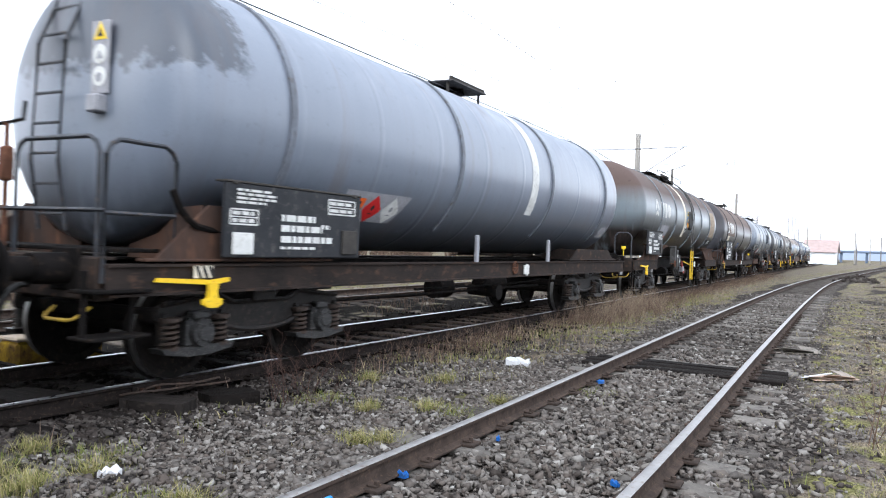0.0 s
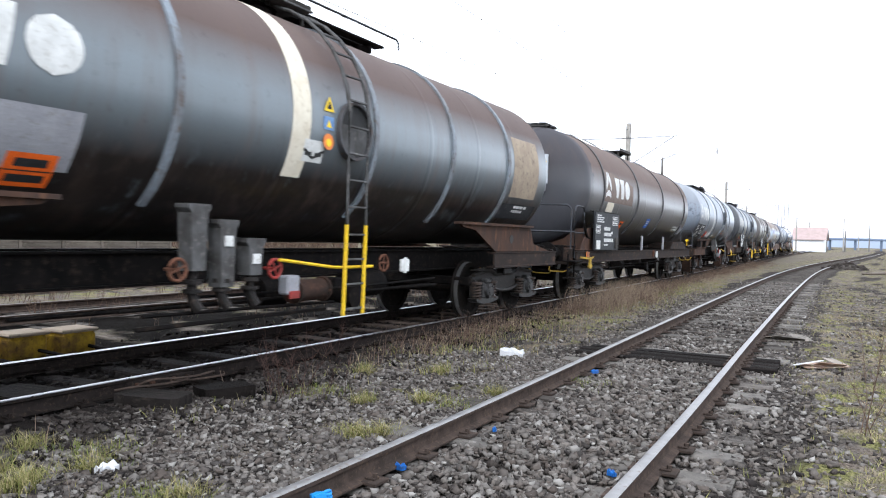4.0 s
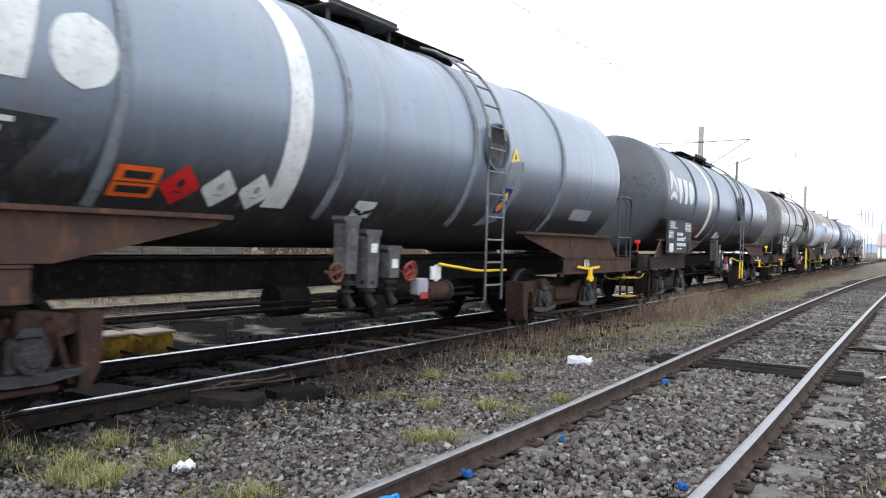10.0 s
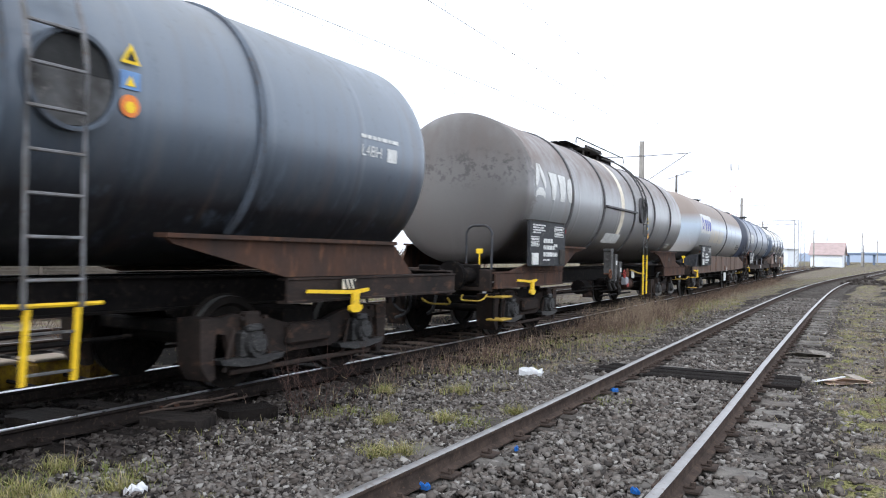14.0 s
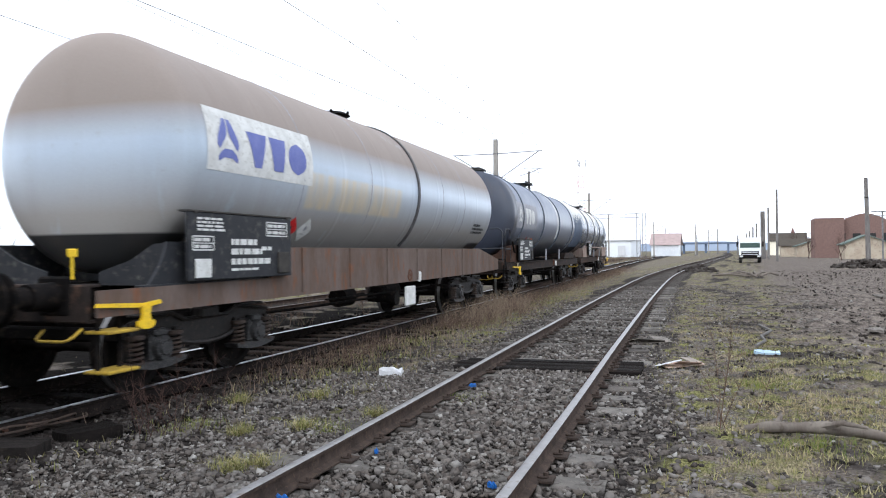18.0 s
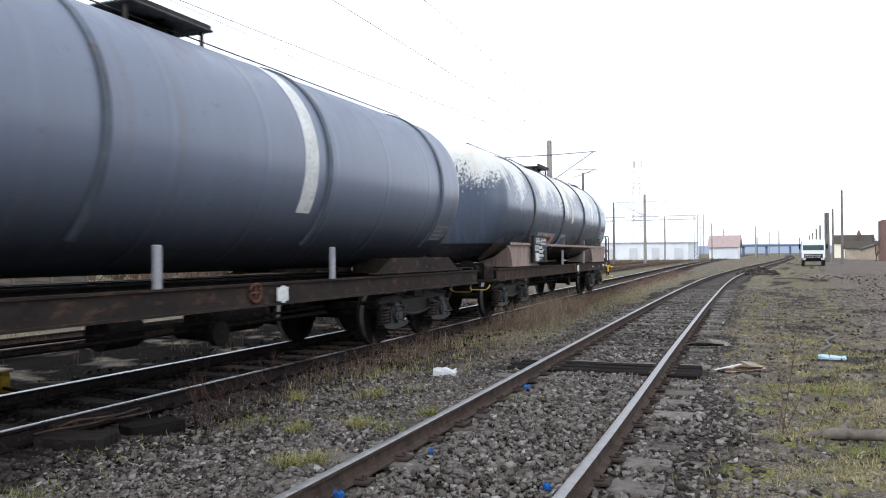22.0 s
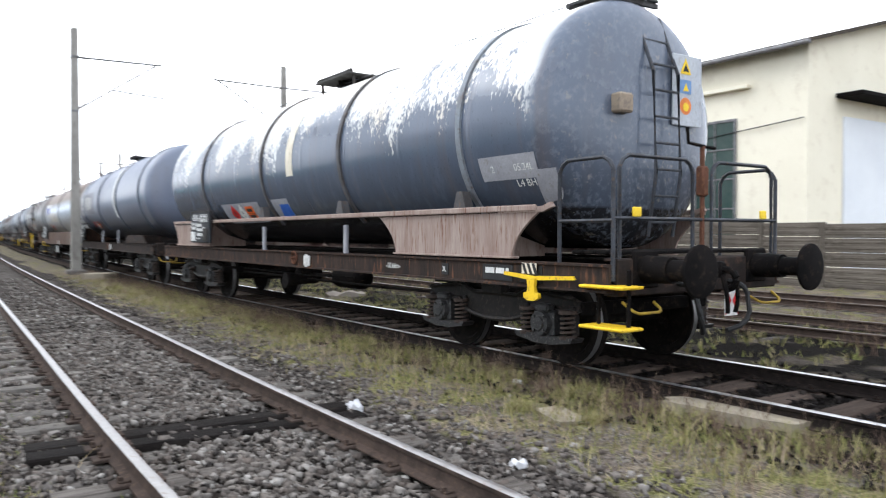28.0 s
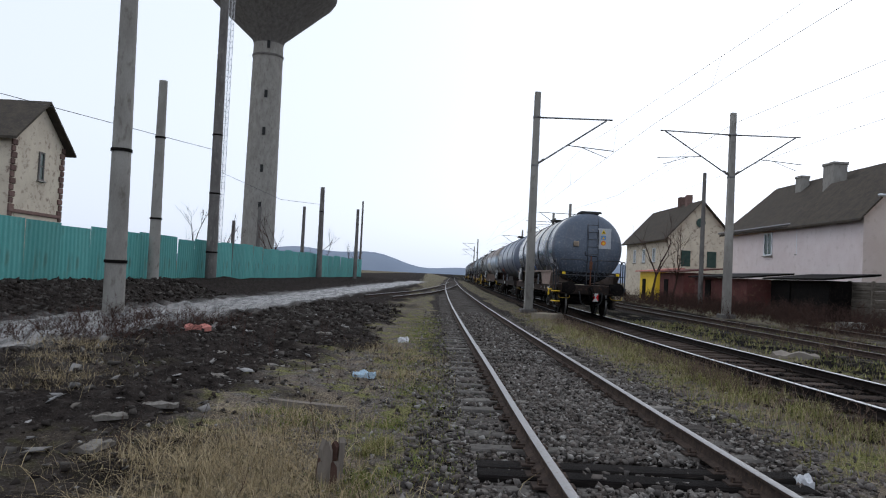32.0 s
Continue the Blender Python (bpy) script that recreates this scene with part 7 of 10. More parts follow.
M["grass"] = islands("winter_grass_blades", [(0.12, 0.14, 0.035), (0.24, 0.21, 0.085), (0.16, 0.185, 0.055), (0.32, 0.27, 0.15), (0.18, 0.155, 0.075)])
M["green"] = islands("green_grass_blades", [(0.09, 0.13, 0.03), (0.16, 0.185, 0.05), (0.13, 0.15, 0.04), (0.22, 0.2, 0.08), (0.27, 0.225, 0.11)])
M["lush"] = islands("lush_short_grass", [(0.17, 0.195, 0.055), (0.33, 0.28, 0.15), (0.22, 0.22, 0.075), (0.42, 0.345, 0.22), (0.16, 0.16, 0.06), (0.36, 0.3, 0.2)])
M["bunch"] = islands("bent_bunch_grass", [(0.13, 0.15, 0.04), (0.3, 0.26, 0.12), (0.17, 0.18, 0.05), (0.4, 0.33, 0.19), (0.1, 0.12, 0.03), (0.2, 0.16, 0.08)])
M["straw"] = islands("dry_straw_blades", [(0.36, 0.28, 0.155), (0.24, 0.185, 0.105), (0.42, 0.34, 0.21), (0.16, 0.125, 0.08), (0.08, 0.065, 0.045)])
M["moss"] = islands("short_mossy_turf", [(0.07, 0.085, 0.025), (0.15, 0.155, 0.055), (0.22, 0.185, 0.1), (0.11, 0.135, 0.04), (0.3, 0.245, 0.155), (0.1, 0.08, 0.05)])
M["stalk"] = islands("dry_stalks", [(0.3, 0.22, 0.16), (0.2, 0.14, 0.105), (0.38, 0.31, 0.21), (0.14, 0.1, 0.08), (0.26, 0.2, 0.15)])
M["dead"] = islands("dead_weed_stems", [(0.1, 0.065, 0.05), (0.16, 0.11, 0.08), (0.075, 0.05, 0.04), (0.2, 0.15, 0.11)])
M["dark_twig"] = islands("dark_bramble_twigs", [(0.05, 0.032, 0.028), (0.085, 0.05, 0.04), (0.04, 0.03, 0.026)])


def blades(name, xs, ys, hs, rs, mat, label, spread=0.5, width=0.006, category="grass", zs=None):
    """Bent blades of three joints, one island each."""
    n = len(xs)
    z0 = ground_z(xs, ys) if zs is None else zs
    a, lean = rs.uniform(0, 6.28, n), rs.uniform(0.1, 1.0, n) * spread
    dx, dy = np.cos(a), np.sin(a)
    px, py = -dy, dx
    w = width * rs.uniform(0.6, 1.4, n)
    rows = []
    for f, k in ((0.0, 1.0), (0.45, 0.85), (0.8, 0.5)):
        cx, cy = xs + dx * lean * hs * f**1.7, ys + dy * lean * hs * f**1.7
        cz = z0 - 0.01 + hs * f * (1 - 0.35 * lean * f)
        rows += [np.stack([cx - px * w * k, cy - py * w * k, cz], -1), np.stack([cx + px * w * k, cy + py * w * k, cz], -1)]
    rows.append(np.stack([xs + dx * lean * hs, ys + dy * lean * hs, z0 + hs * (1 - 0.35 * lean)], -1))
    v = np.stack(rows, 1)
    faces = [(0, 1, 3), (0, 3, 2), (2, 3, 5), (2, 5, 4), (4, 5, 6)]
    return tagged(bulk(name, v, 7, faces, mat), label, category, kind="stuff")


def tufts(rs, centres, per, radius):
    c = np.repeat(np.array(centres, float), per, 0)
    return c[:, 0] + rs.normal(0, 1, len(c)) * radius, c[:, 1] + rs.normal(0, 1, len(c)) * radius


def grow_grass():
    rs = np.random.RandomState(21)
    # thin turf wherever the ground is grassy
    n = 90000
    r = rs.uniform(0, 1, n) ** 0.75 * 30 + 2.6
    a = rs.uniform(0, 6.28, n)
    xs, ys = r * np.cos(a), r * np.sin(a)
    w = zones(xs, ys)
    clump = blobs(xs, ys, 1.3, 31) + 0.6 * blobs(xs, ys, 0.35, 32)
    keep = (rs.uniform(0, 1, n) < w[1] * np.clip(0.5 + 0.7 * clump, 0, 1)) & (xs > -22) & (np.abs(xs - on_b(ys)) > 1.2)
    xs, ys = xs[keep], ys[keep]
    blades("thin_turf", xs, ys, rs.uniform(0.015, 0.075, len(xs)), rs, M["moss"], "thin yellow-green winter turf", 1.3, 0.004)
    # turf between the tracks and beside the siding
    n = 26000
    ys = rs.uniform(-22, 30, n)
    side = rs.uniform(0, 1, n)
    xs = np.where(side < 0.6, on_a(ys) - 3.3 + rs.normal(0, 0.5, n), on_a(ys) + 1.9 + rs.normal(0, 0.45, n))
    clump = blobs(xs, ys, 1.0, 41)
    keep = (rs.uniform(0, 1, n) < np.clip(0.25 + 0.75 * clump, 0, 1)) & (xs - on_b(ys) > 1.3)
    xs, ys = xs[keep], ys[keep]
    blades("verge_turf", xs, ys, rs.uniform(0.03, 0.12, len(xs)), rs, M["grass"], "moss-green and yellow turf along the siding", 1.2, 0.003)
    # pale dry stalks and yellow turf in the strip beside the main track
    n = 52000
    ys = rs.uniform(-34, 60, n)
    xs = on_b(ys) + 1.15 + np.abs(rs.normal(0, 0.75, n))
    clump = blobs(xs, ys, 0.8, 43)
    keep = (on_a(ys) - xs > 1.6) & (rs.uniform(0, 1, n) < np.clip(0.42 + 0.75 * clump, 0, 1)) & ((ys < 0.5) | (ys > 8.0 + rs.normal(0, 1, n)) | (rs.uniform(0, 1, n) < 0.015))
    xs, ys = xs[keep], ys[keep]
    blades("dry_stalks", xs, ys, 0.04 + 0.26 * rs.uniform(0, 1, len(xs)) ** 1.6, rs, M["stalk"], "pale brown dry stalks between the tracks", 1.1, 0.0024)
    n = 26000
    ys = rs.uniform(-30, 30, n)
    xs = on_b(ys) + 1.9 + rs.normal(0, 0.5, n)
    keep = (on_a(ys) - xs > 1.4) & (rs.uniform(0, 1, n) < np.clip(0.3 + 0.9 * blobs(xs, ys, 1.4, 44), 0, 1)) & ((ys < 0.5) | (ys > 7))
    xs, ys = xs[keep], ys[keep]
    blades("yellow_turf", xs, ys, rs.uniform(0.04, 0.15, len(xs)), rs, M["grass"], "yellow-green turf under the dry stalks", 1.1, 0.004)
    g = [(-4.6, 3.2), (-5.4, 2.4), (-3.55, 2.75), (-5.0, 2.6), (-4.7, 5.6), (-3.45, 6.0), (-2.75, 7.7), (0.5, 6.6), (0.2, 9.5), (0.2, 12.5), (0.5, -5.4), (0.35, -5.6), (0.25, -7.6), (-0.1, -10), (1.4, -8.0), (1.1, -7.4), (-4.6, -6.6), (-4.7, -9.5), (-5.0, -3.6), (-4.6, -12.0), (-9, -14), (-11, -22), (-4.9, -1.6)]
    xs, ys = tufts(rs, g, 420, 0.15)
    blades("green_tufts", xs, ys, rs.uniform(0.025, 0.1, len(xs)), rs, M["green"], "fresh green grass tufts", 0.95, 0.0025)
    # dense bunches of bent grass on the gravel
    g = [(-4.75, 2.6), (-4.62, 2.42), (-4.4, 3.02), (-4.3, 2.5), (-4.42, 2.62), (-5.05, 3.0), (-3.44, 2.95), (-3.36, 4.75), (-3.5, 4.6), (-4.1, 5.5), (-3.7, 5.9), (-3.3, 6.6), (-4.9, 6.6), (-4.3, 7.2), (0.4, -6.3), (0.3, -6.6), (-4.5, -4.6), (-4.9, -5.4), (-4.2, -5.2)]
    xs, ys = tufts(rs, g, 300, 0.06)
    blades("grass_bunches", xs, ys, rs.uniform(0.05, 0.17, len(xs)), rs, M["bunch"], "dense bunches of bent yellow-green grass", 1.35, 0.0021)
    s = [(1.49, -5.9), (1.25, -5.75), (1.75, -6.2), (0.97, -5.96), (1.9, -5.7), (1.4, -6.4), (1.2, -5.0), (1.4, -5.4), (1.0, -4.8), (1.1, -5.6), (0.8, -5.2), (1.5, -4.7), (1.3, -7.0), (1.15, -7.6), (0.6, -4.8), (4.2, -9.0), (4.9, -10.5), (5.2, -12.5), (6.0, -13.0), (0.7, 8.3), (1.2, 8.6), (0.3, 8.2), (-0.4, 15), (-0.8, 18), (0.3, -11), (0.2, -13), (0.7, -14.5)]
    xs, ys = tufts(rs, s, 650, 0.34)
    blades("straw_tufts", xs, ys, rs.uniform(0.04, 0.24, len(xs)) * np.where(ys > 0, 0.4, 1.0), rs, M["straw"], "bleached dry straw lying in tufts", 2.1, 0.0022)
    # long yellow grass and a few green blades along the main track behind
    n = 30000
    ys = rs.uniform(-24, 0.4, n)
    xs = on_b(ys) + 1.0 + np.abs(rs.normal(0, 0.75, n))
    keep = (on_a(ys) - xs > 1.7) & (rs.uniform(0, 1, n) < np.clip(0.45 + 0.9 * blobs(xs, ys, 0.9, 48), 0, 1))
    xs, ys = xs[keep], ys[keep]
    blades("verge_grass", xs, ys, rs.uniform(0.05, 0.24, len(xs)), rs, M["bunch"], "long yellow-green grass beside the main track", 1.3, 0.0032)
    n = 22000
    ys = rs.uniform(-26, -4.5, n)
    xs = on_a(ys) + 1.75 + rs.normal(0, 0.28, n)
    keep = rs.uniform(0, 1, n) < np.clip(0.5 + 0.7 * blobs(xs, ys, 1.1, 49), 0, 1)
    xs, ys = xs[keep], ys[keep]
    blades("green_strip", xs, ys, rs.uniform(0.015, 0.07, len(xs)), rs, M["green"], "short green strip of grass beside the siding", 1.5, 0.004)
    # mixed turf beyond the main track
    ys = rs.uniform(-30, -5, 20000)
    xs = on_b(ys) - 1.5 - rs.uniform(0, 6, 20000)
    keep = rs.uniform(0, 1, 20000) < np.clip(0.3 + 1.0 * blobs(xs, ys, 1.2, 47), 0, 1)
    xs, ys = xs[keep], ys[keep]
    blades("far_turf", xs, ys, rs.uniform(0.03, 0.16, len(xs)), rs, M["grass"], "yellow-green turf beyond the main track", 1.1, 0.009)
    # green carpet to the right of the path
    n = 30000
    xs, ys = rs.uniform(-0.4, 4.0, n), rs.uniform(3.5, 14, n)
    keep = rs.uniform(0, 1, n) < np.clip(0.4 + 0.8 * blobs(xs, ys, 1.6, 51), 0, 1)
    xs, ys = xs[keep], ys[keep]
    blades("yard_grass", xs, ys, rs.uniform(0.012, 0.06, len(xs)), rs, M["moss"], "short green grass with moss", 1.5, 0.003)
    # lusher yellow-green patches in it
    n = 80000
    xs, ys = rs.uniform(-0.2, 4.6, n), rs.uniform(3.2, 15, n)
    keep = rs.uniform(0, 1, n) < np.clip(1.6 * blobs(xs, ys, 1.1, 53) + 0.12, 0, 1)
    xs, ys = xs[keep], ys[keep]
    blades("lush_patches", xs, ys, rs.uniform(0.015, 0.075, len(xs)), rs, M["lush"], "lush yellow-green patches of short grass", 1.7, 0.0032)


grow_grass()


def weeds(name, centres, stems, height, rs, mat, label, spread=0.25, twigs=5, thick=0.0035, category="weeds"):
    """Upright dead stems with side twigs: three-sided rods in one mesh."""
    segs = []
    for cx, cy in centres:
        z0 = float(ground_z(cx, cy))
        for _ in range(rs.randint(max(1, stems // 2), stems + 1)):
            h = height * rs.uniform(0.45, 1.1)
            p = np.array([cx + rs.normal(0, 0.09), cy + rs.normal(0, 0.09), z0 - 0.02])
            d = np.array([rs.normal(0, spread), rs.normal(0, spread), 1.0])
            joints = [p]
            for k in range(3):
                d = d + np.array([rs.normal(0, 0.12), rs.normal(0, 0.12), 0])
                joints.append(joints[-1] + d / np.linalg.norm(d) * h / 3)
            for k in range(3):
                segs.append((joints[k], joints[k + 1], thick * (1 - 0.25 * k), thick * (1 - 0.25 * (k + 1))))
            for _ in range(twigs):
                f = rs.uniform(0.3, 1.0) * 2.99
                k = int(f)
                q = joints[k] + (joints[k + 1] - joints[k]) * (f - k)
                e = np.array([rs.normal(0, 1), rs.normal(0, 1), rs.uniform(0.4, 1.6)])
                e = e / np.linalg.norm(e) * h * rs.uniform(0.1, 0.28)
                segs.append((q, q + e, thick * 0.55, thick * 0.2))
    P0, P1 = np.array([s[0] for s in segs]), np.array([s[1] for s in segs])
    r0, r1 = np.array([s[2] for s in segs]), np.array([s[3] for s in segs])
    d = P1 - P0
    d /= np.linalg.norm(d, axis=1)[:, None] + 1e-9
    u = np.cross(d, np.array([0.3, 0.9, 0.1]))
    u /= np.linalg.norm(u, axis=1)[:, None] + 1e-9
    v = np.cross(d, u)
    rows = []
    for P, r in ((P0, r0), (P1, r1)):
        for k in range(3):
            a = 2.0944 * k
            rows.append(P + (u * math.cos(a) + v * math.sin(a)) * r[:, None])
    ob = bulk(name, np.stack(rows, 1), 6, [(0, 1, 4), (0, 4, 3), (1, 2, 5), (1, 5, 4), (2, 0, 3), (2, 3, 5)], mat)
    return tagged(ob, label, category, kind="stuff")


def grow_weeds():
    rs = np.random.RandomState(33)
    c = []
    # the brown strip between siding and main track
    for _ in range(760):
        y = rs.uniform(-26, 62)
        lo, hi = on_a(y) - 2.0, on_b(y) + 1.35
        f = np.clip(rs.normal(0.82, 0.2), 0.15, 1)
        x = lo + (hi - lo) * f
        if 0.3 < y < 7.6 and rs.uniform() < 0.93:
            continue
        if y < 12 and f < 0.6 and rs.uniform() < 0.6:
            continue
        c.append((float(x), float(y)))
    for _ in range(90):
        y = rs.uniform(14, 24)
        c.append((float(on_a(y) - 2.6 + rs.normal(0, 0.35)), float(y)))
    weeds("dead_weeds", c, 7, 0.42, rs, M["dead"], "brown dead weeds between the tracks")
    c = [(float(on_b(y) + 1.7 + rs.normal(0, 0.25)), float(y)) for y in rs.uniform(15, 21, 60)]
    weeds("tall_reeds", c, 16, 0.58, rs, M["stalk"], "pinkish-brown dead reeds beside the main track", 0.2, 4)
    weeds("bare_shrub", [(-4.75, 5.3), (-4.6, 5.45), (-4.9, 5.2)], 9, 0.75, rs, M["dark_twig"], "small bare dark shrub in the gravel", 0.35, 12, 0.004, "shrub")
    weeds("bare_shrub", [(-0.17, 7.2), (-0.2, 7.28)], 5, 0.95, rs, M["dead"], "tall thin bare weed shrub", 0.2, 10, 0.005, "shrub")
    c = [(float(x), float(y)) for x, y in zip(rs.uniform(4.6, 8.4, 60), rs.uniform(-20, -13, 60))]
    weeds("brambles", c, 14, 0.5, rs, M["dark_twig"], "tangled dark brambles at the pole's foot", 0.8, 10, 0.005, "brambles")
    c = [(float(rs.uniform(-19.5, -14)), float(y)) for y in rs.uniform(-62, -24, 260)]
    weeds("bramble_hedge", c, 13, 1.15, rs, M["dark_twig"], "brown bramble thicket below the houses", 0.6, 10, 0.009, "hedge")
    c = [(float(rs.uniform(-17, -8.8)), float(y)) for y in rs.uniform(-30, 26, 330)]
    weeds("station_weeds", c, 8, 0.45, rs, M["dead"], "dead weeds among the far tracks", 0.35, 6, 0.006)
    c = [(float(x), float(y)) for x, y in zip(rs.uniform(-36, -14, 420), rs.uniform(30, 150, 420))]
    weeds("far_thicket", c, 9, 0.8, rs, M["dead"], "brown winter thicket beside the line", 0.5, 7, 0.014, "thicket")
    c = [(float(x), float(y)) for x, y in zip(rs.uniform(-52, -36, 300), rs.uniform(4, 66, 300))]
    weeds("far_hedge", c, 9, 2.1, rs, M["dead"], "bare brown hedge across the station", 0.5, 9, 0.05, "hedge")
    c = [(float(x), float(y)) for x, y in zip(rs.uniform(0.3, 5, 46), rs.uniform(-16, -4.5, 46))]
    weeds("thin_stems", c, 2, 0.6, rs, M["dark_twig"], "single thin dead stems", 0.15, 3, 0.004)


grow_weeds()


# ---- masts, wires and poles ----
def at_bearing(az, r):
    a = radians(az)
    return -r * math.sin(a), r * math.cos(a)


def tapered(g, x, y, z0, z1, w0, w1, n=4, lean=(0, 0), turn=45):
    rows = []
    for z, w, f in ((z0, w0, 0), (z1, w1, 1)):
        rows.append([(x + lean[0] * f + w * 0.707 * math.cos(radians(turn) + 2 * math.pi * i / n), y + lean[1] * f + w * 0.707 * math.sin(radians(turn) + 2 * math.pi * i / n), z) for i in range(n)])
    g.add(rows[0] + rows[1], [(i, (i + 1) % n, n + (i + 1) % n, n + i) for i in range(n)] + [tuple(range(n))[::-1], tuple(range(n, 2 * n))])


def insulator(parent, p, d):
    g = Geo()
    p, d = Vector(p), Vector(d).normalized()
    for k in range(5):
        q = p + d * 0.07 * k
        g.cyl(q, q + d * 0.035, 0.055, 0.03, 10)
    g.cyl(p, p + d * 0.35, 0.022, n=6)
    part("insulator", g, M["insul"], parent, "", 40)


def cantilever(mast, x, y, z, side, reach):
    """Swivelling bracket: level tube, slanting strut, steady arm and its insulators."""
    g = Geo()
    xt = x + side * reach
    g.tube([(x, y, z), (xt, y, z + 0.05)], 0.035, 8)
    g.tube([(x, y, z - 2.1), (xt - side * 0.25, y, z + 0.02)], 0.035, 8)
    br = part("bracket", g, M["galv"], mast, "steel bracket for the contact wire", 50)
    h = Geo()
    h.tube([(x + side * reach * 0.42, y, z - 1.15), (x + side * (reach + 0.1), y, z - 1.3)], 0.022, 6)
    h.tube([(x + side * reach * 0.6, y, z - 1.2), (x + side * reach * 0.95, y, z - 1.62)], 0.016, 6)
    part("steady_arm", h, M["galv"], br, "", 50)
    insulator(br, (x + side * 0.15, y, z), (side, 0, 0))
    insulator(br, (x + side * 0.12, y, z - 2.0), (side, 0, 0.85))


def mast(x, y, h, label, left=0.0, right=0.0, w=0.36, mat="concrete", drop=1.1):
    z0 = float(ground_z(x, y)) - 0.3 if abs(x) < 40 and abs(y) < 150 else -0.2
    m = thing("catenary_mast", label, "mast", "catenary masts")
    g = Geo()
    tapered(g, x, y, z0, h, w, w * 0.68)
    part("post", g, M[mat], m, "", 30)
    f = Geo()
    f.box((x, y, max(z0 + 0.3, 0.0)), (w * 2, w * 2, 0.34), 0.05)
    part("footing", f, M["concrete_dark"], m, "", 30)
    for z in (h - drop, h - drop - 2.1):
        c = Geo()
        c.box((x, y, z), (w * 0.86, w * 0.86, 0.08), 0.01)
        part("clamp", c, M["galv"], m, "", 30)
    if right:
        cantilever(m, x, y, h - drop, 1, right)
    if left:
        cantilever(m, x, y, h - drop, -1, left)
    return m


mast(-4.41, -32.7, 9.55, "square concrete catenary mast with one bracket", left=0, right=0)
mA = bpy.context.scene.objects["catenary_mast"]
cantilever(mA, -4.41, -32.7, 8.45, -1, 3.3)
mast(-14.77, -37.2, 10.15, "concrete catenary mast with a bracket on each side", 3.4, 3.6)
mast(-17.4, 55.3, 10.2, "grey concrete catenary mast with brackets both ways", 3.6, 3.6, 0.42)
mast(-21.2, 113.5, 10.3, "grey concrete catenary mast farther down the line", 4.2, 3.4, 0.42)
mast(-14.9, -80.6, 9.6, "concrete catenary mast beside the departing train", 2.5, 3.5)
mast(-14.6, -89.5, 9.3, "concrete catenary mast beside the departing train", 0, 3.2)
mast(-15.5, -126, 9.4, "distant concrete catenary mast", 0, 3.5)
mast(-11.0, -170, 9.6, "distant concrete catenary mast", 0, 3.5)
mast(-13.0, -215, 9.6, "distant concrete catenary mast", 0, 3.5)
mast(-27.5, 170, 9.6, "distant concrete catenary mast", 3, 3)
mast(-22.5, 215, 9.6, "distant concrete catenary mast", 3, 3)
mast(-24.0, 265, 9.6, "distant concrete catenary mast", 3, 3)
mast(-13.0, 240, 9.6, "distant concrete catenary mast", 3, 3)
mast(-12.0, 310, 9.6, "distant concrete catenary mast", 3, 3)


def pole(x, y, h, label, w=0.26, mat="concrete", lean=(0, 0), rings=(), name="pole", group="poles of the yard", n=8):
    z0 = float(ground_z(x, y)) - 0.3 if abs(x) < 60 and abs(y) < 150 else -0.2
    p = thing(name, label, "pole", group)
    g = Geo()
    tapered(g, x, y, z0, h, w, w * 0.7, n, lean)
    part("shaft", g, M[mat], p, "", 50)
    for z in rings:
        q = Geo()
        f = (z - z0) / (h - z0)
        q.cyl((x + lean[0] * f, y + lean[1] * f, z - 0.04), (x + lean[0] * f, y + lean[1] * f, z + 0.04), w * (0.74 - 0.21 * f) + 0.01, n=12)
        part("steel_band", q, M["steel_dark"], p, "", 50)
    return p


pole(7.79, -19.35, 11.5, "thick tapered concrete pole by the muddy road", 0.38, "concrete", (0.12, 0), (1.4, 4.2), n=10)
pole(11.4, -32.0, 9.0, "concrete pole in front of the teal fence", 0.36, "concrete", (0.05, 0), (3.2, 6.6))
pole(11.0, -39.0, 15.5, "tall dark steel pole in front of the teal fence", 0.42, "concrete_dark", (0.1, 0), (2.0, 5.0, 8.0))
pole(9.3, -65.5, 8.4, "slim pole by the far end of the fence", 0.36, "concrete_dark", (0.05, 0), (6.3,))
pole(7.6, -80.0, 7.8, "slim pole by the far end of the fence", 0.3, "concrete_dark")
pole(8.9, -100.0, 10.5, "thin distant pole with a crossarm", 0.22, "concrete_dark")
for az, r, top in ((-165.6, 85, 6.1), (-167.4, 80, 7.4), (-170.6, 95, 8.9)):
    x, y = at_bearing(az, r)
    pole(x, y, top, "old pole behind the teal fence with a wire arm", 0.36, "concrete_dark")
x, y = at_bearing(160.1, 55)
pole(x, y, 9.3, "dark timber pole beside the houses", 0.26, "concrete_dark")
pole(-23.8, 3.4, 9.5, "slim grey pole behind the concrete fence", 0.3, "concrete_dark", (0, 0), (4.0,))
x, y = at_bearing(18.11, 57)
pole(x, y, 7.3, "slanting timber pole beside the mast", 0.24, "concrete_dark", (-0.4, 0), (1.0,))
x, y = at_bearing(15.0, 90)
lp = pole(x, y, 11.1, "tall lamp pole with two short arms", 0.26, "concrete_dark", (0, 0), (9.3,))
g = Geo()
g.tube([(x - 1.2, y, 10.6), (x, y, 10.9), (x + 1.4, y, 11.4)], 0.05, 6)
part("lamp_arm", g, M["galv"], lp, "", 50)
x, y = at_bearing(12.8, 112)
pole(x, y, 9.0, "thin concrete pole down the line", 0.26, "concrete_dark")
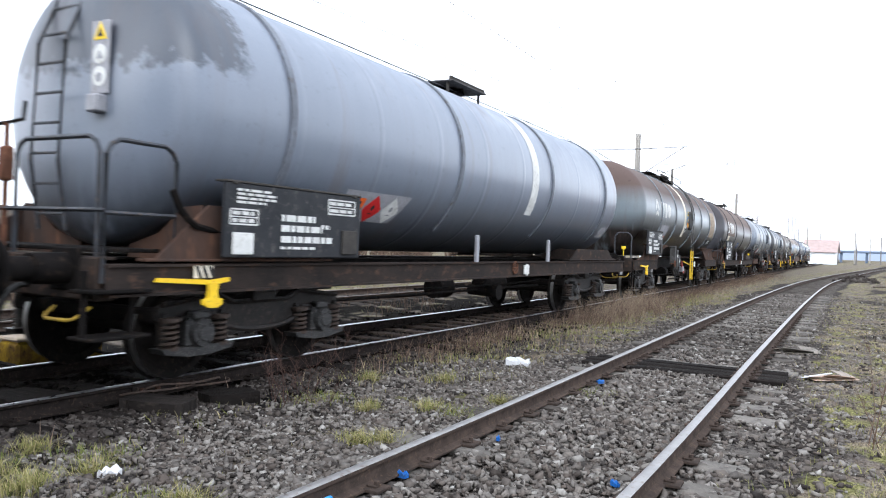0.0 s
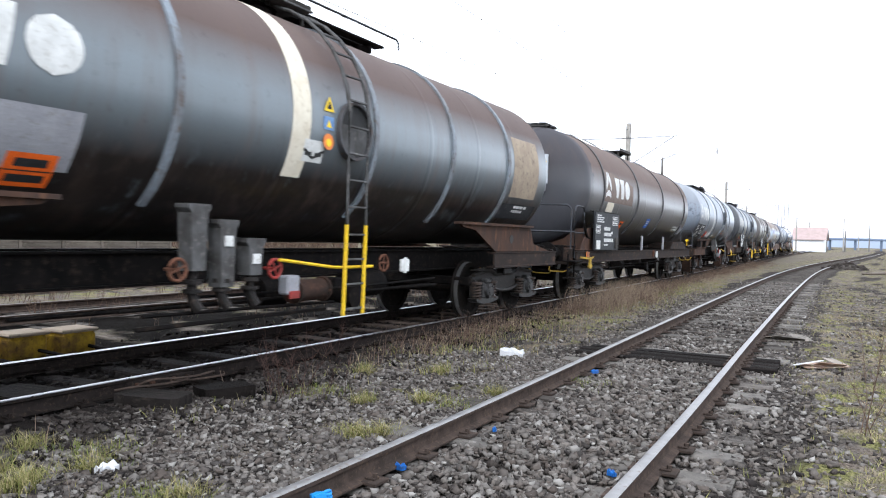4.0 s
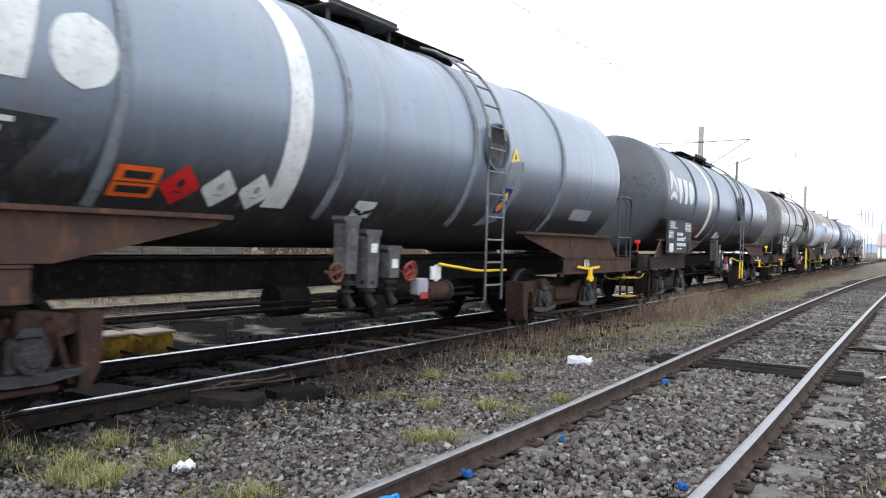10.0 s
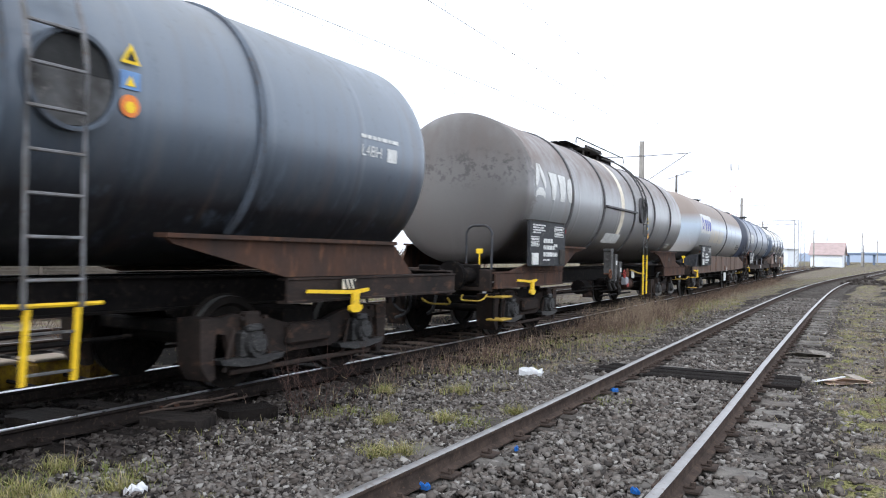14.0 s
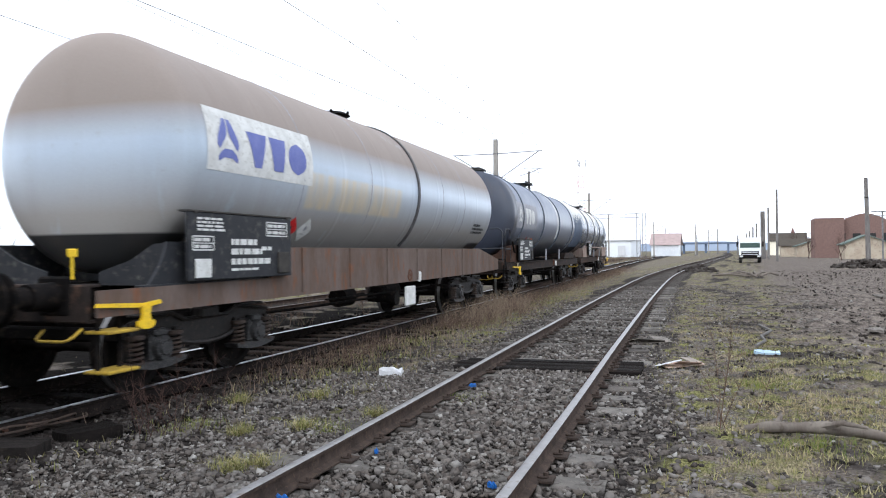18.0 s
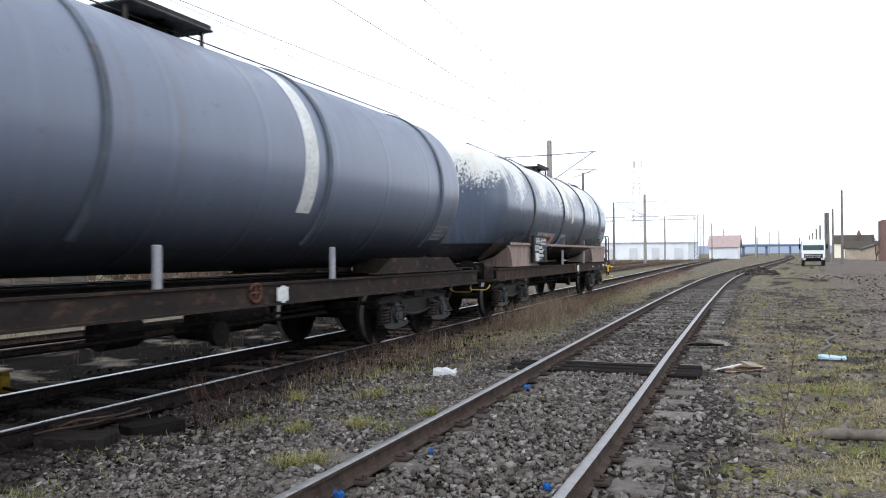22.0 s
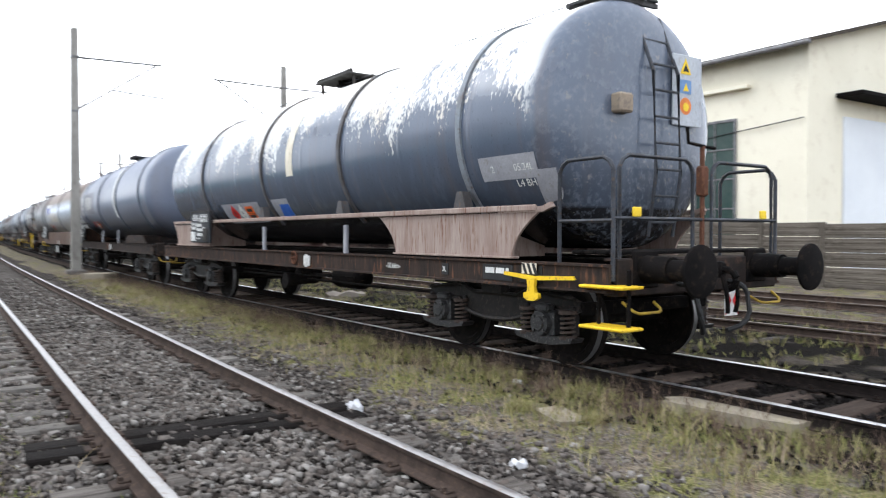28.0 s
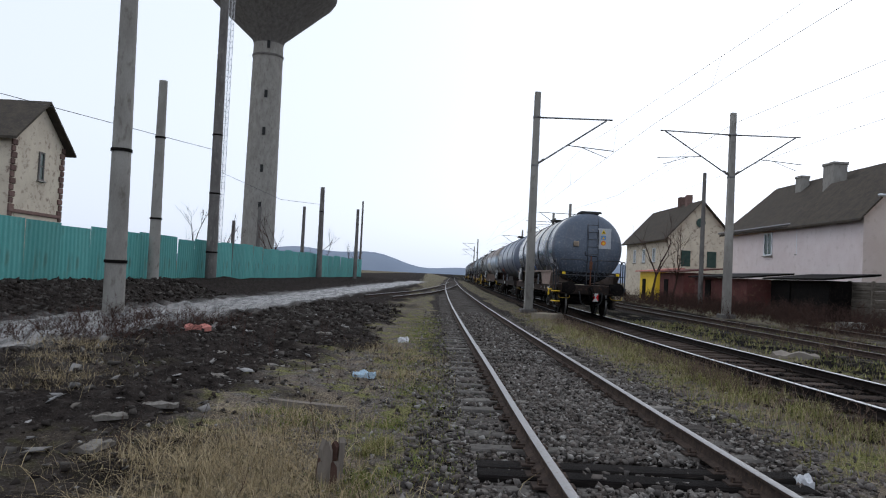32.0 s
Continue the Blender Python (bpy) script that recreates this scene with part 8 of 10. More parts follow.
for az, r, top, w in ((-2.27, 108, 9.4, 0.24), (-1.72, 128, 8.1, 0.24), (-1.42, 136, 7.9, 0.4), (-1.28, 136, 7.9, 0.3), (-0.95, 170, 7.0, 0.3), (-0.72, 190, 6.9, 0.3), (-0.5, 215, 6.5, 0.3), (-0.3, 240, 6.4, 0.3), (0.3, 260, 6.2, 0.3), (3.0, 260, 6.5, 0.3), (4.1, 230, 6.5, 0.3), (1.6, 300, 9.5, 0.3)):
    x, y = at_bearing(az, r)
    pole(x, y, top, "bare old pole beside the yard road", w, "concrete_dark")
x, y = at_bearing(-7.78, 84)
pr = pole(x, y, 8.4, "timber pole with a small bracket", 0.34, "concrete_dark", (-0.15, 0), (6.5,))
x2, y2 = at_bearing(-8.6, 86)
gate = thing("crossbar_post", "thin steel post carrying a level bar", "post")
g = Geo()
g.box((x2, y2, 2.6), (0.14, 0.14, 5.2), 0.02)
part("post", g, M["galv"], gate, "", 30)
g = Geo()
g.box((x2 + 0.6, y2, 5.2), (3.2, 0.1, 0.1), 0.02)
g.box((x2 + 0.6, y2, 4.8), (3.2, 0.05, 0.05), 0.01)
part("crossbar", g, M["galv"], gate, "", 30)


def wire(name, pts, r, label):
    g = Geo()
    g.tube(pts, r, 4, cap=False)
    return tagged(part(name, g, M["wire"], None, "", 60), label, "wire")


def catenary(line, name_hint, stays, y0, y1, zc=5.75, zm=7.1, shift=0.0):
    span = 45.0
    con, mes = [], []
    n = int((y1 - y0) / 5)
    ys = [y0 + (y1 - y0) * i / n for i in range(n + 1)]
    sag = lambda y: 0.75 * (1 - (abs(((y + 32.7) / span) % 1 - 0.5) * 2) ** 2)
    for y in ys:
        zig = 0.2 * math.sin((y + 32.7) / span * math.pi)
        x = float(line(y)) + shift
        con.append((x + zig, y, zc))
        mes.append((x, y, zm - sag(y)))
    wire("contact_wire", con, 0.0065, "thin dark contact wire over the track")
    wire("messenger_wire", mes, 0.006, "thin dark carrying wire above the contact wire")
    for y in np.arange(-70, 60, 9.0):
        g = Geo()
        x = float(line(y)) + shift
        g.tube([(x + 0.2 * math.sin((y + 32.7) / span * math.pi), y, zc), (x, y, zm - sag(y))], 0.004, 4)
        tagged(part("dropper", g, M["wire"], None), "thin dropper between the two wires", "wire", "droppers")


catenary(on_b, "main", 0, -260, 300)
catenary(on_c, "third", 0, -200, 200, 5.8, 7.2, 0.0)
wire("feeder_wire", [(-15.1, -200, 8.6), (-15.0, -126, 8.3), (-14.9, -80, 8.9), (-14.8, -60, 8.4), (-14.77, -37.2, 9.6), (-15.4, 10, 8.6), (-17.4, 55, 9.7), (-19, 85, 9.0), (-21, 113, 9.8)], 0.012, "feeder wire along the mast tops")
wire("feeder_wire", [(11, -39, 7.2), (11.2, -34, 6.8), (20, -10, 6.6)], 0.012, "slack wire between the yard poles")
wire("feeder_wire", [(9.3, -65.5, 6.9), (10.2, -52, 6.0), (11, -39, 6.2)], 0.012, "slack wire between the yard poles")


def gantry():
    t = thing("wire_gantry", "steel lattice gantry spanning the station tracks", "gantry")
    (xa, ya), (xb, yb) = (-36.0, 140.0), (-17.2, 139.0)
    for x, y in ((xa, ya), (xb, yb), (xb + 1.0, yb)):
        g = Geo()
        for sx in (-0.3, 0.3):
            g.box((x + sx, y, 4.2), (0.1, 0.1, 8.4), 0.01)
        for k in range(12):
            g.tube([(x - 0.3, y, 0.3 + k * 0.68), (x + 0.3, y, 0.98 + k * 0.68)], 0.03, 4)
        part("leg", g, M["galv"], t, "", 30)
    g = Geo()
    for z in (7.6, 8.3):
        g.box(((xa + xb) / 2, (ya + yb) / 2, z), (xb - xa, 0.1, 0.1), 0.01)
    part("beam_chord", g, M["galv"], t, "", 30)
    g = Geo()
    k = 0
    x = xa
    while x < xb - 0.6:
        g.tube([(x, ya, 7.6 if k % 2 else 8.3), (x + 0.75, ya, 8.3 if k % 2 else 7.6)], 0.03, 4)
        x += 0.75
        k += 1
    part("beam_lattice", g, M["galv"], t, "", 30)


gantry()


def lattice_tower(x, y, h, w0, w1, label, mats, name="radio_mast", bays=18, legs=4):
    t = thing(name, label, "radio mast")
    per = bays // len(mats)
    for i, mt in enumerate(mats):
        g = Geo()
        for b in range(i * per, (i + 1) * per):
            za, zb = h * b / bays, h * (b + 1) / bays
            wa, wb = w0 + (w1 - w0) * b / bays, w0 + (w1 - w0) * (b + 1) / bays
            ca = [(x + wa * 0.7 * math.cos(2 * math.pi * k / legs + 0.78), y + wa * 0.7 * math.sin(2 * math.pi * k / legs + 0.78), za) for k in range(legs)]
            cb = [(x + wb * 0.7 * math.cos(2 * math.pi * k / legs + 0.78), y + wb * 0.7 * math.sin(2 * math.pi * k / legs + 0.78), zb) for k in range(legs)]
            for k in range(legs):
                g.tube([ca[k], cb[k]], 0.06 if w0 > 1 else 0.03, 4)
                g.tube([ca[k], cb[(k + 1) % legs]], 0.035 if w0 > 1 else 0.015, 4)
                g.tube([cb[k], cb[(k + 1) % legs]], 0.035 if w0 > 1 else 0.015, 4)
        part("mast_section", g, M[mt], t, "", 50)
    return t


M["faded_red"] = surface("faded_red_paint", (0.42, 0.16, 0.13), (0.5, 0.22, 0.18), 4, 0.7)
M["dull_red"] = surface("dull_red_tiles", (0.36, 0.28, 0.265), (0.3, 0.235, 0.22), 1, 0.85)
M["pale_steel"] = surface("pale_steel_paint", (0.55, 0.55, 0.56), (0.48, 0.48, 0.5), 4, 0.6)
x, y = at_bearing(11.14, 250)
rt = lattice_tower(x, y, 31.0, 3.4, 1.6, "red and white lattice radio mast with antennas on top", ["faded_red", "pale_steel"] * 3)
for k in range(3):
    g = Geo()
    a = 2.1 * k
    g.box((x + 1.5 * math.cos(a), y + 1.5 * math.sin(a), 30.2), (0.4, 0.4, 2.2), 0.08)
    part("antenna_panel", g, M["pale_steel"], rt, "", 30)
x, y = at_bearing(-164.6, 80)
lattice_tower(x, y, 42.0, 0.5, 0.45, "thin tall lattice mast behind the fence", ["pale_steel"], bays=70, legs=3)

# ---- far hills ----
# the pale blue is distance haze put into the wooded hills' colour
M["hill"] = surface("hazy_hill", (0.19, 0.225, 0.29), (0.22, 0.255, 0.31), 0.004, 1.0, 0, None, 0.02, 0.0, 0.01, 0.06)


def hills(name, az0, az1, r, h, seed, label):
    rs = random.Random(seed)
    n = 60
    g = Geo()
    ph = [rs.uniform(0, 6.28) for _ in range(5)]
    for i in range(n + 1):
        f = i / n
        a = az0 + (az1 - az0) * f
        e = h * (0.55 + 0.25 * math.sin(f * 7 + ph[0]) + 0.14 * math.sin(f * 17 + ph[1]) + 0.07 * math.sin(f * 41 + ph[2])) * min(1, 6 * f, 6 * (1 - f))
        x, y = at_bearing(a, r)
        x2, y2 = at_bearing(a, r * 1.25)
        g.v += [(x, y, -5), (x * 1.04, y * 1.04, max(e, 0) * 0.6), (x2, y2, max(e, 0))]
        if i:
            b = (i - 1) * 3
            g.f += [(b, b + 3, b + 4, b + 1), (b + 1, b + 4, b + 5, b + 2)]
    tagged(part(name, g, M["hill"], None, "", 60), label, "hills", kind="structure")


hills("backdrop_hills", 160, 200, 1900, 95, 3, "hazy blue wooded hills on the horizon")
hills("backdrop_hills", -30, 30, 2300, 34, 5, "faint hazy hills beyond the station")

# ---- buildings ----
M["cream_wall"] = surface("cream_render", (0.76, 0.71, 0.58), (0.72, 0.67, 0.54), 0.7, 0.9, 0, (0.66, 0.6, 0.48), 25, 0.25, 0.006, 0.06)
M["pink_wall"] = surface("faded_pink_render", (0.68, 0.6, 0.58), (0.63, 0.54, 0.52), 0.8, 0.9, 0, (0.55, 0.47, 0.44), 25, 0.25, 0.006, 0.1)
M["old_wall"] = surface("peeling_ochre_render", (0.4, 0.35, 0.27), (0.32, 0.26, 0.2), 0.9, 0.9, 0, (0.2, 0.15, 0.12), 20, 0.3, 0.008, 0.15)
M["house_cream"] = surface("peeling_cream_render", (0.6, 0.53, 0.42), (0.5, 0.43, 0.34), 0.9, 0.9, 0, (0.22, 0.16, 0.13), 20, 0.3, 0.008, 0.15)
M["roof_dark"] = surface("mossy_dark_tiles", (0.055, 0.048, 0.042), (0.08, 0.068, 0.055), 2, 0.9, 0, (0.1, 0.085, 0.06), 18, 0.6, 0.02, 0.3)
M["brick"] = surface("red_brown_brick", (0.17, 0.112, 0.096), (0.14, 0.092, 0.08), 4, 0.9, 0, (0.13, 0.075, 0.06), 25, 0.4, 0.008, 0.2, None, 0.25)
M["brick_pale"] = surface("weathered_pale_brick", (0.3, 0.2, 0.16), (0.24, 0.155, 0.125), 4, 0.9, 0, (0.16, 0.12, 0.1), 25, 0.4, 0.008, 0.2, None, 0.3)
M["mortar"] = surface("grey_mortar", (0.28, 0.25, 0.22), (0.22, 0.2, 0.18), 6, 0.95)
M["window_dark"] = surface("dark_green_glass", (0.02, 0.045, 0.038), (0.035, 0.06, 0.05), 3, 0.2)
M["frame_white"] = surface("white_window_frame", (0.7, 0.72, 0.74), (0.6, 0.62, 0.64), 5, 0.6)
M["white_wall"] = surface("white_sheet_wall", (0.7, 0.72, 0.74), (0.62, 0.64, 0.67), 0.3, 0.8)
M["teal"] = surface("teal_corrugated_sheet", (0.09, 0.3, 0.28), (0.12, 0.34, 0.315), 0.8, 0.55, 0.1, (0.1, 0.2, 0.17), 12, 0.15, 0.004, 0.14, (1, 1, 0.25), 0.12)
M["grey_slat"] = surface("weathered_grey_concrete_slat", (0.13, 0.113, 0.095), (0.085, 0.073, 0.06), 2.5, 0.92, 0, (0.17, 0.15, 0.125), 25, 0.5, 0.01, 0.25, (1, 0.3, 1), 0.18)
M["orange_wall"] = surface("faded_orange_render", (0.5, 0.32, 0.16), (0.42, 0.28, 0.15), 0.6, 0.9, 0, (0.32, 0.24, 0.16), 15, 0.2, 0.006, 0.1)
M["red_roof"] = surface("red_tile_roof", (0.17, 0.1, 0.088), (0.15, 0.09, 0.08), 1.2, 0.85, 0, (0.17, 0.09, 0.07), 10, 0.3, 0.02, 0.2)
M["maroon"] = surface("maroon_sheet", (0.13, 0.05, 0.045), (0.1, 0.045, 0.04), 1.2, 0.7, 0, (0.17, 0.1, 0.07), 12)
M["green_roof"] = surface("dull_green_sheet_roof", (0.13, 0.16, 0.14), (0.1, 0.125, 0.11), 1, 0.8)


def gable_house(name, label, x0, x1, y0, y1, eave, ridge, wall, roof, ridge_axis="y", over=0.45, thick=0.14):
    """A house body with gables, two roof slabs with depth, and a plinth."""
    h = thing(name, label, "house")
    g = Geo()
    if ridge_axis == "y":
        xm = (x0 + x1) / 2
        g.prism([(x0, -0.4), (x1, -0.4), (x1, eave), (xm, ridge), (x0, eave)], y0, y1, "y")
    else:
        ym = (y0 + y1) / 2
        g.prism([(y0, -0.4), (y1, -0.4), (y1, eave), (ym, ridge), (y0, eave)], x0, x1, "x")
    part("wall", g, M[wall], h, "", 30)
    for s in (0, 1):
        r = Geo()
        if ridge_axis == "y":
            e = (x0, x1)[s]
            d = -1 if s == 0 else 1
            sl = (ridge - eave) / abs(xm - e)
            r.prism([(xm, ridge + thick), (xm, ridge), (e + d * over, eave - over * sl), (e + d * over, eave - over * sl + thick)], y0 - over, y1 + over, "y")
        else:
            e = (y0, y1)[s]
            d = -1 if s == 0 else 1
            sl = (ridge - eave) / abs(ym - e)
            r.prism([(ym, ridge + thick), (ym, ridge), (e + d * over, eave - over * sl), (e + d * over, eave - over * sl + thick)], x0 - over, x1 + over, "x")
        part("roof", r, M[roof], h, "", 30)
    return h


def window_x(house, x, y0, y1, z0, z1, mat="window_dark", side=1, bars_v=1, bars_h=1, frame="frame_white", sill=True):
    """A window in a wall that faces along x: reveal, frame, panes, sill."""
    t = 0.09
    g = Geo()
    rim = []
    for d in (-0.01, 0.07):
        for e in (0.0, t):
            rim += [(x + side * d, y0 + e, z0 + e), (x + side * d, y1 - e, z0 + e), (x + side * d, y1 - e, z1 - e), (x + side * d, y0 + e, z1 - e)]
    fs = []
    for k in range(4):
        n = (k + 1) % 4
        fs += [(8 + k, 8 + n, 12 + n, 12 + k), (k, 8 + k, 8 + n, n), (4 + k, 4 + n, 12 + n, 12 + k), (k, n, 4 + n, 4 + k)]
    g.add(rim, fs)
    w = part("window", g, M[frame], house, "", 30)
    for k in range(bars_v):
        y = y0 + (y1 - y0) * (k + 1) / (bars_v + 1)
        q = Geo()
        q.box((x + side * 0.03, y, (z0 + z1) / 2), (0.06, 0.06, z1 - z0 - t), 0.01)
        part("glazing_bar", q, M[frame], w, "", 30)
    for k in range(bars_h):
        z = z0 + (z1 - z0) * (k + 1) / (bars_h + 1)
        q = Geo()
        q.box((x + side * 0.026, (y0 + y1) / 2, z), (0.05, y1 - y0 - t, 0.06), 0.01)
        part("glazing_bar", q, M[frame], w, "", 30)
    p = Geo()
    p.box((x + side * 0.006, (y0 + y1) / 2, (z0 + z1) / 2), (0.02, y1 - y0 - t, z1 - z0 - t))
    part("pane", p, M[mat], w)
    if sill:
        s = Geo()
        s.box((x + side * 0.08, (y0 + y1) / 2, z0 - 0.05), (0.2, y1 - y0 + 0.2, 0.08), 0.015)
        part("sill", s, M["concrete"], w, "", 30)


def brick_chimney(house, x, y, z0, z1, wx, wy):
    """Courses of separate bricks round a mortar core."""
    c = Geo()
    c.box((x, y, (z0 + z1) / 2), (wx - 0.03, wy - 0.03, z1 - z0))
    core = part("chimney", c, M["mortar"], house, "tall red brick chimney with a dark cap")
    bh, bl = 0.115, 0.36
    b = Geo()
    b.box((0, 0, 0), (0.13, bl - 0.02, bh - 0.018), 0.008)
    me = b.mesh("brick")
    me.materials.append(M["brick_pale"])
    rows = int((z1 - z0 - 0.3) / bh)
    for r in range(rows):
        z = z0 + bh * (r + 0.5)
        n = int(wy / bl)
        for k in range(n):
            off = (r % 2) * 0.5
            yy = y - wy / 2 + bl * (k + 0.5 + off * (0.6 if k < n - 1 else 0))
            o = part("brick", me, None, core)
            o.matrix_basis = pose(x + wx / 2 - 0.06, min(yy, y + wy / 2 - bl / 2), z)
        n = int(wx / bl)
        for k in range(n):
            o = part("brick", me, None, core)
            o.matrix_basis = pose(x - wx / 2 + bl * (k + 0.5 + 0.15 * (r % 2)), y + wy / 2 - 0.06, z, 0, 0, 90)
    cap = Geo()
    cap.box((x, y, z1 - 0.1), (wx + 0.2, wy + 0.2, 0.16), 0.03)
    part("chimney_cap", cap, M["concrete_dark"], core, "", 30)


# cream two-storey works building behind the fence
cb = gable_house("works_building", "cream rendered works building with tall dark windows", -35.5, -25.0, -39.8, -15.0, 8.2, 9.6, "cream_wall", "roof_dark", "y", 0.5)
for y0, y1 in ((-28.2, -26.4), (-24.1, -22.2), (-19.7, -17.8)):
    window_x(cb, -25.0, y0, y1, 1.4, 5.9, "window_dark", 1, 1, 3, "galv")
    g = Geo()
    g.box((-24.86, (y0 + y1) / 2, 7.0), (0.28, y1 - y0 + 1.2, 0.14), 0.02)
    part("lintel_ledge", g, M["cream_wall"], cb, "", 30)
window_x(cb, -25.0, -36.3, -34.5, 5.3, 7.2, "window_dark", 1, 1, 1)
window_x(cb, -25.0, -36.4, -34.2, 1.9, 3.5, "frame_white", 1, 2, 1)
window_x(cb, -25.0, -33.4, -32.2, 1.6, 2.9, "frame_white", 1, 0, 0)
g = Geo()
g.tube([(-24.4, -40.2, 8.05), (-24.4, -14.6, 8.05)], 0.09, 8)
part("gutter", g, M["galv"], cb, "", 50)
for y in (-39.5, -29.6):
    g = Geo()
    g.tube(rounded([(-24.45, y, 8.0), (-24.7, y, 7.6), (-24.85, y, 7.3), (-24.85, y, 0.0)], 0.2), 0.06, 8)
    part("downpipe", g, M["galv"], cb, "", 50)
brick_chimney(cb, -27.2, -33.9, 8.2, 12.2, 1.5, 1.75)
gd = Geo()
gd.box((-30.2, -14.96, 2.9), (6.0, 0.1, 5.8), 0.02)
part("sliding_door", gd, M["white_wall"], cb, "pale sliding door in the gable wall", 30)
g = Geo()
g.box((-30.2, -14.5, 6.5), (7.0, 1.0, 0.16), 0.03)
part("door_canopy", g, M["steel_dark"], cb, "", 30)
g = Geo()
g.tube([(-24.9, -38.5, 4.6), (-24.9, -30.0, 4.9), (-24.9, -20.0, 5.2), (-24.9, -15.1, 5.6)], 0.02, 5)
part("wall_cable", g, M["black"], cb)
lampw = thing("wall_lamp", "street lamp on a bent arm at the wall corner", "lamp")
g = Geo()
g.tube(rounded([(-25.0, -38.6, 6.0), (-24.4, -38.6, 6.6), (-23.6, -38.6, 6.7)], 0.3), 0.04, 6)
part("lamp_arm", g, M["galv"], lampw, "", 50)
g = Geo()
g.box((-23.3, -38.6, 6.65), (0.6, 0.26, 0.14), 0.05)
part("lamp_head", g, M["frame_white"], lampw, "", 30)

# pink house with dark roofs
ph = gable_house("pink_house", "faded pink two-storey house with a mossy dark roof", -36.0, -27.0, -68.0, -45.5, 6.6, 10.6, "pink_wall", "roof_dark", "y", 0.6)
for y0, y1 in ((-60.6, -59.2), (-55.2, -53.8), (-50.0, -49.0)):
    window_x(ph, -27.0, y0, y1, 4.2, 6.0, "window_dark", 1, 1, 0)
wing = gable_house("pink_house_wing", "lower wing of the pink house with brown tiles", -30.5, -25.4, -52.0, -44.0, 6.3, 9.0, "pink_wall", "roof_dark", "y", 0.5)
for x, y, z0, z1, w in ((-29.8, -55.5, 8.4, 11.0, 1.5), (-30.6, -62.0, 8.6, 10.9, 1.0), (-28.5, -43.6, 8.0, 9.6, 1.1)):
    g = Geo()
    g.box((x, y, (z0 + z1) / 2), (w * 0.7, w, z1 - z0), 0.03)
    g.box((x, y, z1), (w * 0.8, w * 1.12, 0.2), 0.04)
    part("chimney", g, M["concrete"], ph, "rendered chimney stained with soot", 30)
g = Geo()
g.tube([(-26.3, -68.5, 6.35), (-26.3, -45.0, 6.35)], 0.09, 8)
part("gutter", g, M["galv"], ph, "", 50)

# ochre house farther off
oh = gable_house("ochre_house", "old ochre house with brick corners and a round gable window", -32.5, -25.7, -98.0, -81.0, 6.9, 10.6, "house_cream", "roof_dark", "y", 0.6)
for x in (-30.4, -27.6):
    g = Geo()
    g.box((x, -80.94, 4.4), (1.0, 0.1, 1.7), 0.02)
    part("window", g, M["window_dark"], oh, "", 30)
g = Geo()
g.cyl((-29.1, -80.96, 8.3), (-29.1, -80.86, 8.3), 0.5, n=18)
part("round_window", g, M["window_dark"], oh, "", 30)
for y in (-86, -90, -94):
    window_x(oh, -25.7, y - 0.5, y + 0.5, 4.0, 5.6, "window_dark", 1, 1, 0)
for y in (-85.0, -87.5):
    g = Geo()
    g.box((-29.1, y, 11.0), (0.6, 0.9, 1.4), 0.03)
    part("chimney", g, M["brick"], oh, "", 30)

# sheds below the houses
for i, (x, y, wx, wy, h, wall, roof, lab) in enumerate((
        (-20.5, -50.0, 2.4, 9.0, 2.1, "maroon", "steel_dark", "low maroon shed with a flat dark roof"),
        (-21.5, -41.5, 2.2, 6.5, 2.1, "steel_dark", "steel_dark", "low black shed with a sheet roof"),
        (-21.0, -61.0, 2.6, 6.0, 2.5, "maroon", "maroon", "maroon sheet garage with a flat roof"),
        (-21.5, -70.0, 2.2, 5.0, 2.6, "sign_yellow", "faded_red", "small yellow kiosk with a red sign band"))):
    s = thing("shed", lab, "shed", "sheds below the houses")
    g = Geo()
    g.box((x, y, h / 2 - 0.1), (wx, wy, h + 0.2), 0.02)
    part("wall", g, M[wall], s, "", 30)
    g = Geo()
    g.prism([(x - wx / 2 - 0.3, h + 0.35), (x + wx / 2 + 0.4, h), (x + wx / 2 + 0.4, h + 0.1), (x - wx / 2 - 0.3, h + 0.45)], y - wy / 2 - 0.3, y + wy / 2 + 0.3, "y")
    part("roof", g, M[roof], s, "", 30)
    g = Geo()
    g.box((x + wx / 2 + 0.03, y - wy * 0.2, 1.0), (0.06, 1.0, 1.9), 0.01)
    part("door", g, M["steel_dark"], s, "", 30)

# far cream-and-brick house seen over the teal fence
th = gable_house("tall_old_house", "old peeling house with brick corners above the fence", 22.0, 31.0, -45.7, -40.0, 7.75, 9.9, "house_cream", "roof_dark", "x", 0.5)
for z in np.arange(0.5, 7.8, 0.34):
    w = 0.5 if int(z / 0.34) % 2 else 0.34
    for yq in (-40.0 - w / 2, -45.7 + w / 2):
        g = Geo()
        g.box((21.97, yq, z), (0.12, w, 0.3), 0.02)
        part("brick_quoin", g, M["brick"], th)
window_x(th, 22.0, -43.4, -42.8, 5.6, 7.2, "window_dark", -1, 0, 1, "concrete_dark")
g = Geo()
g.box((21.97, -42.85, 3.7), (0.14, 5.7, 0.2), 0.03)
part("string_course", g, M["brick"], th, "", 30)

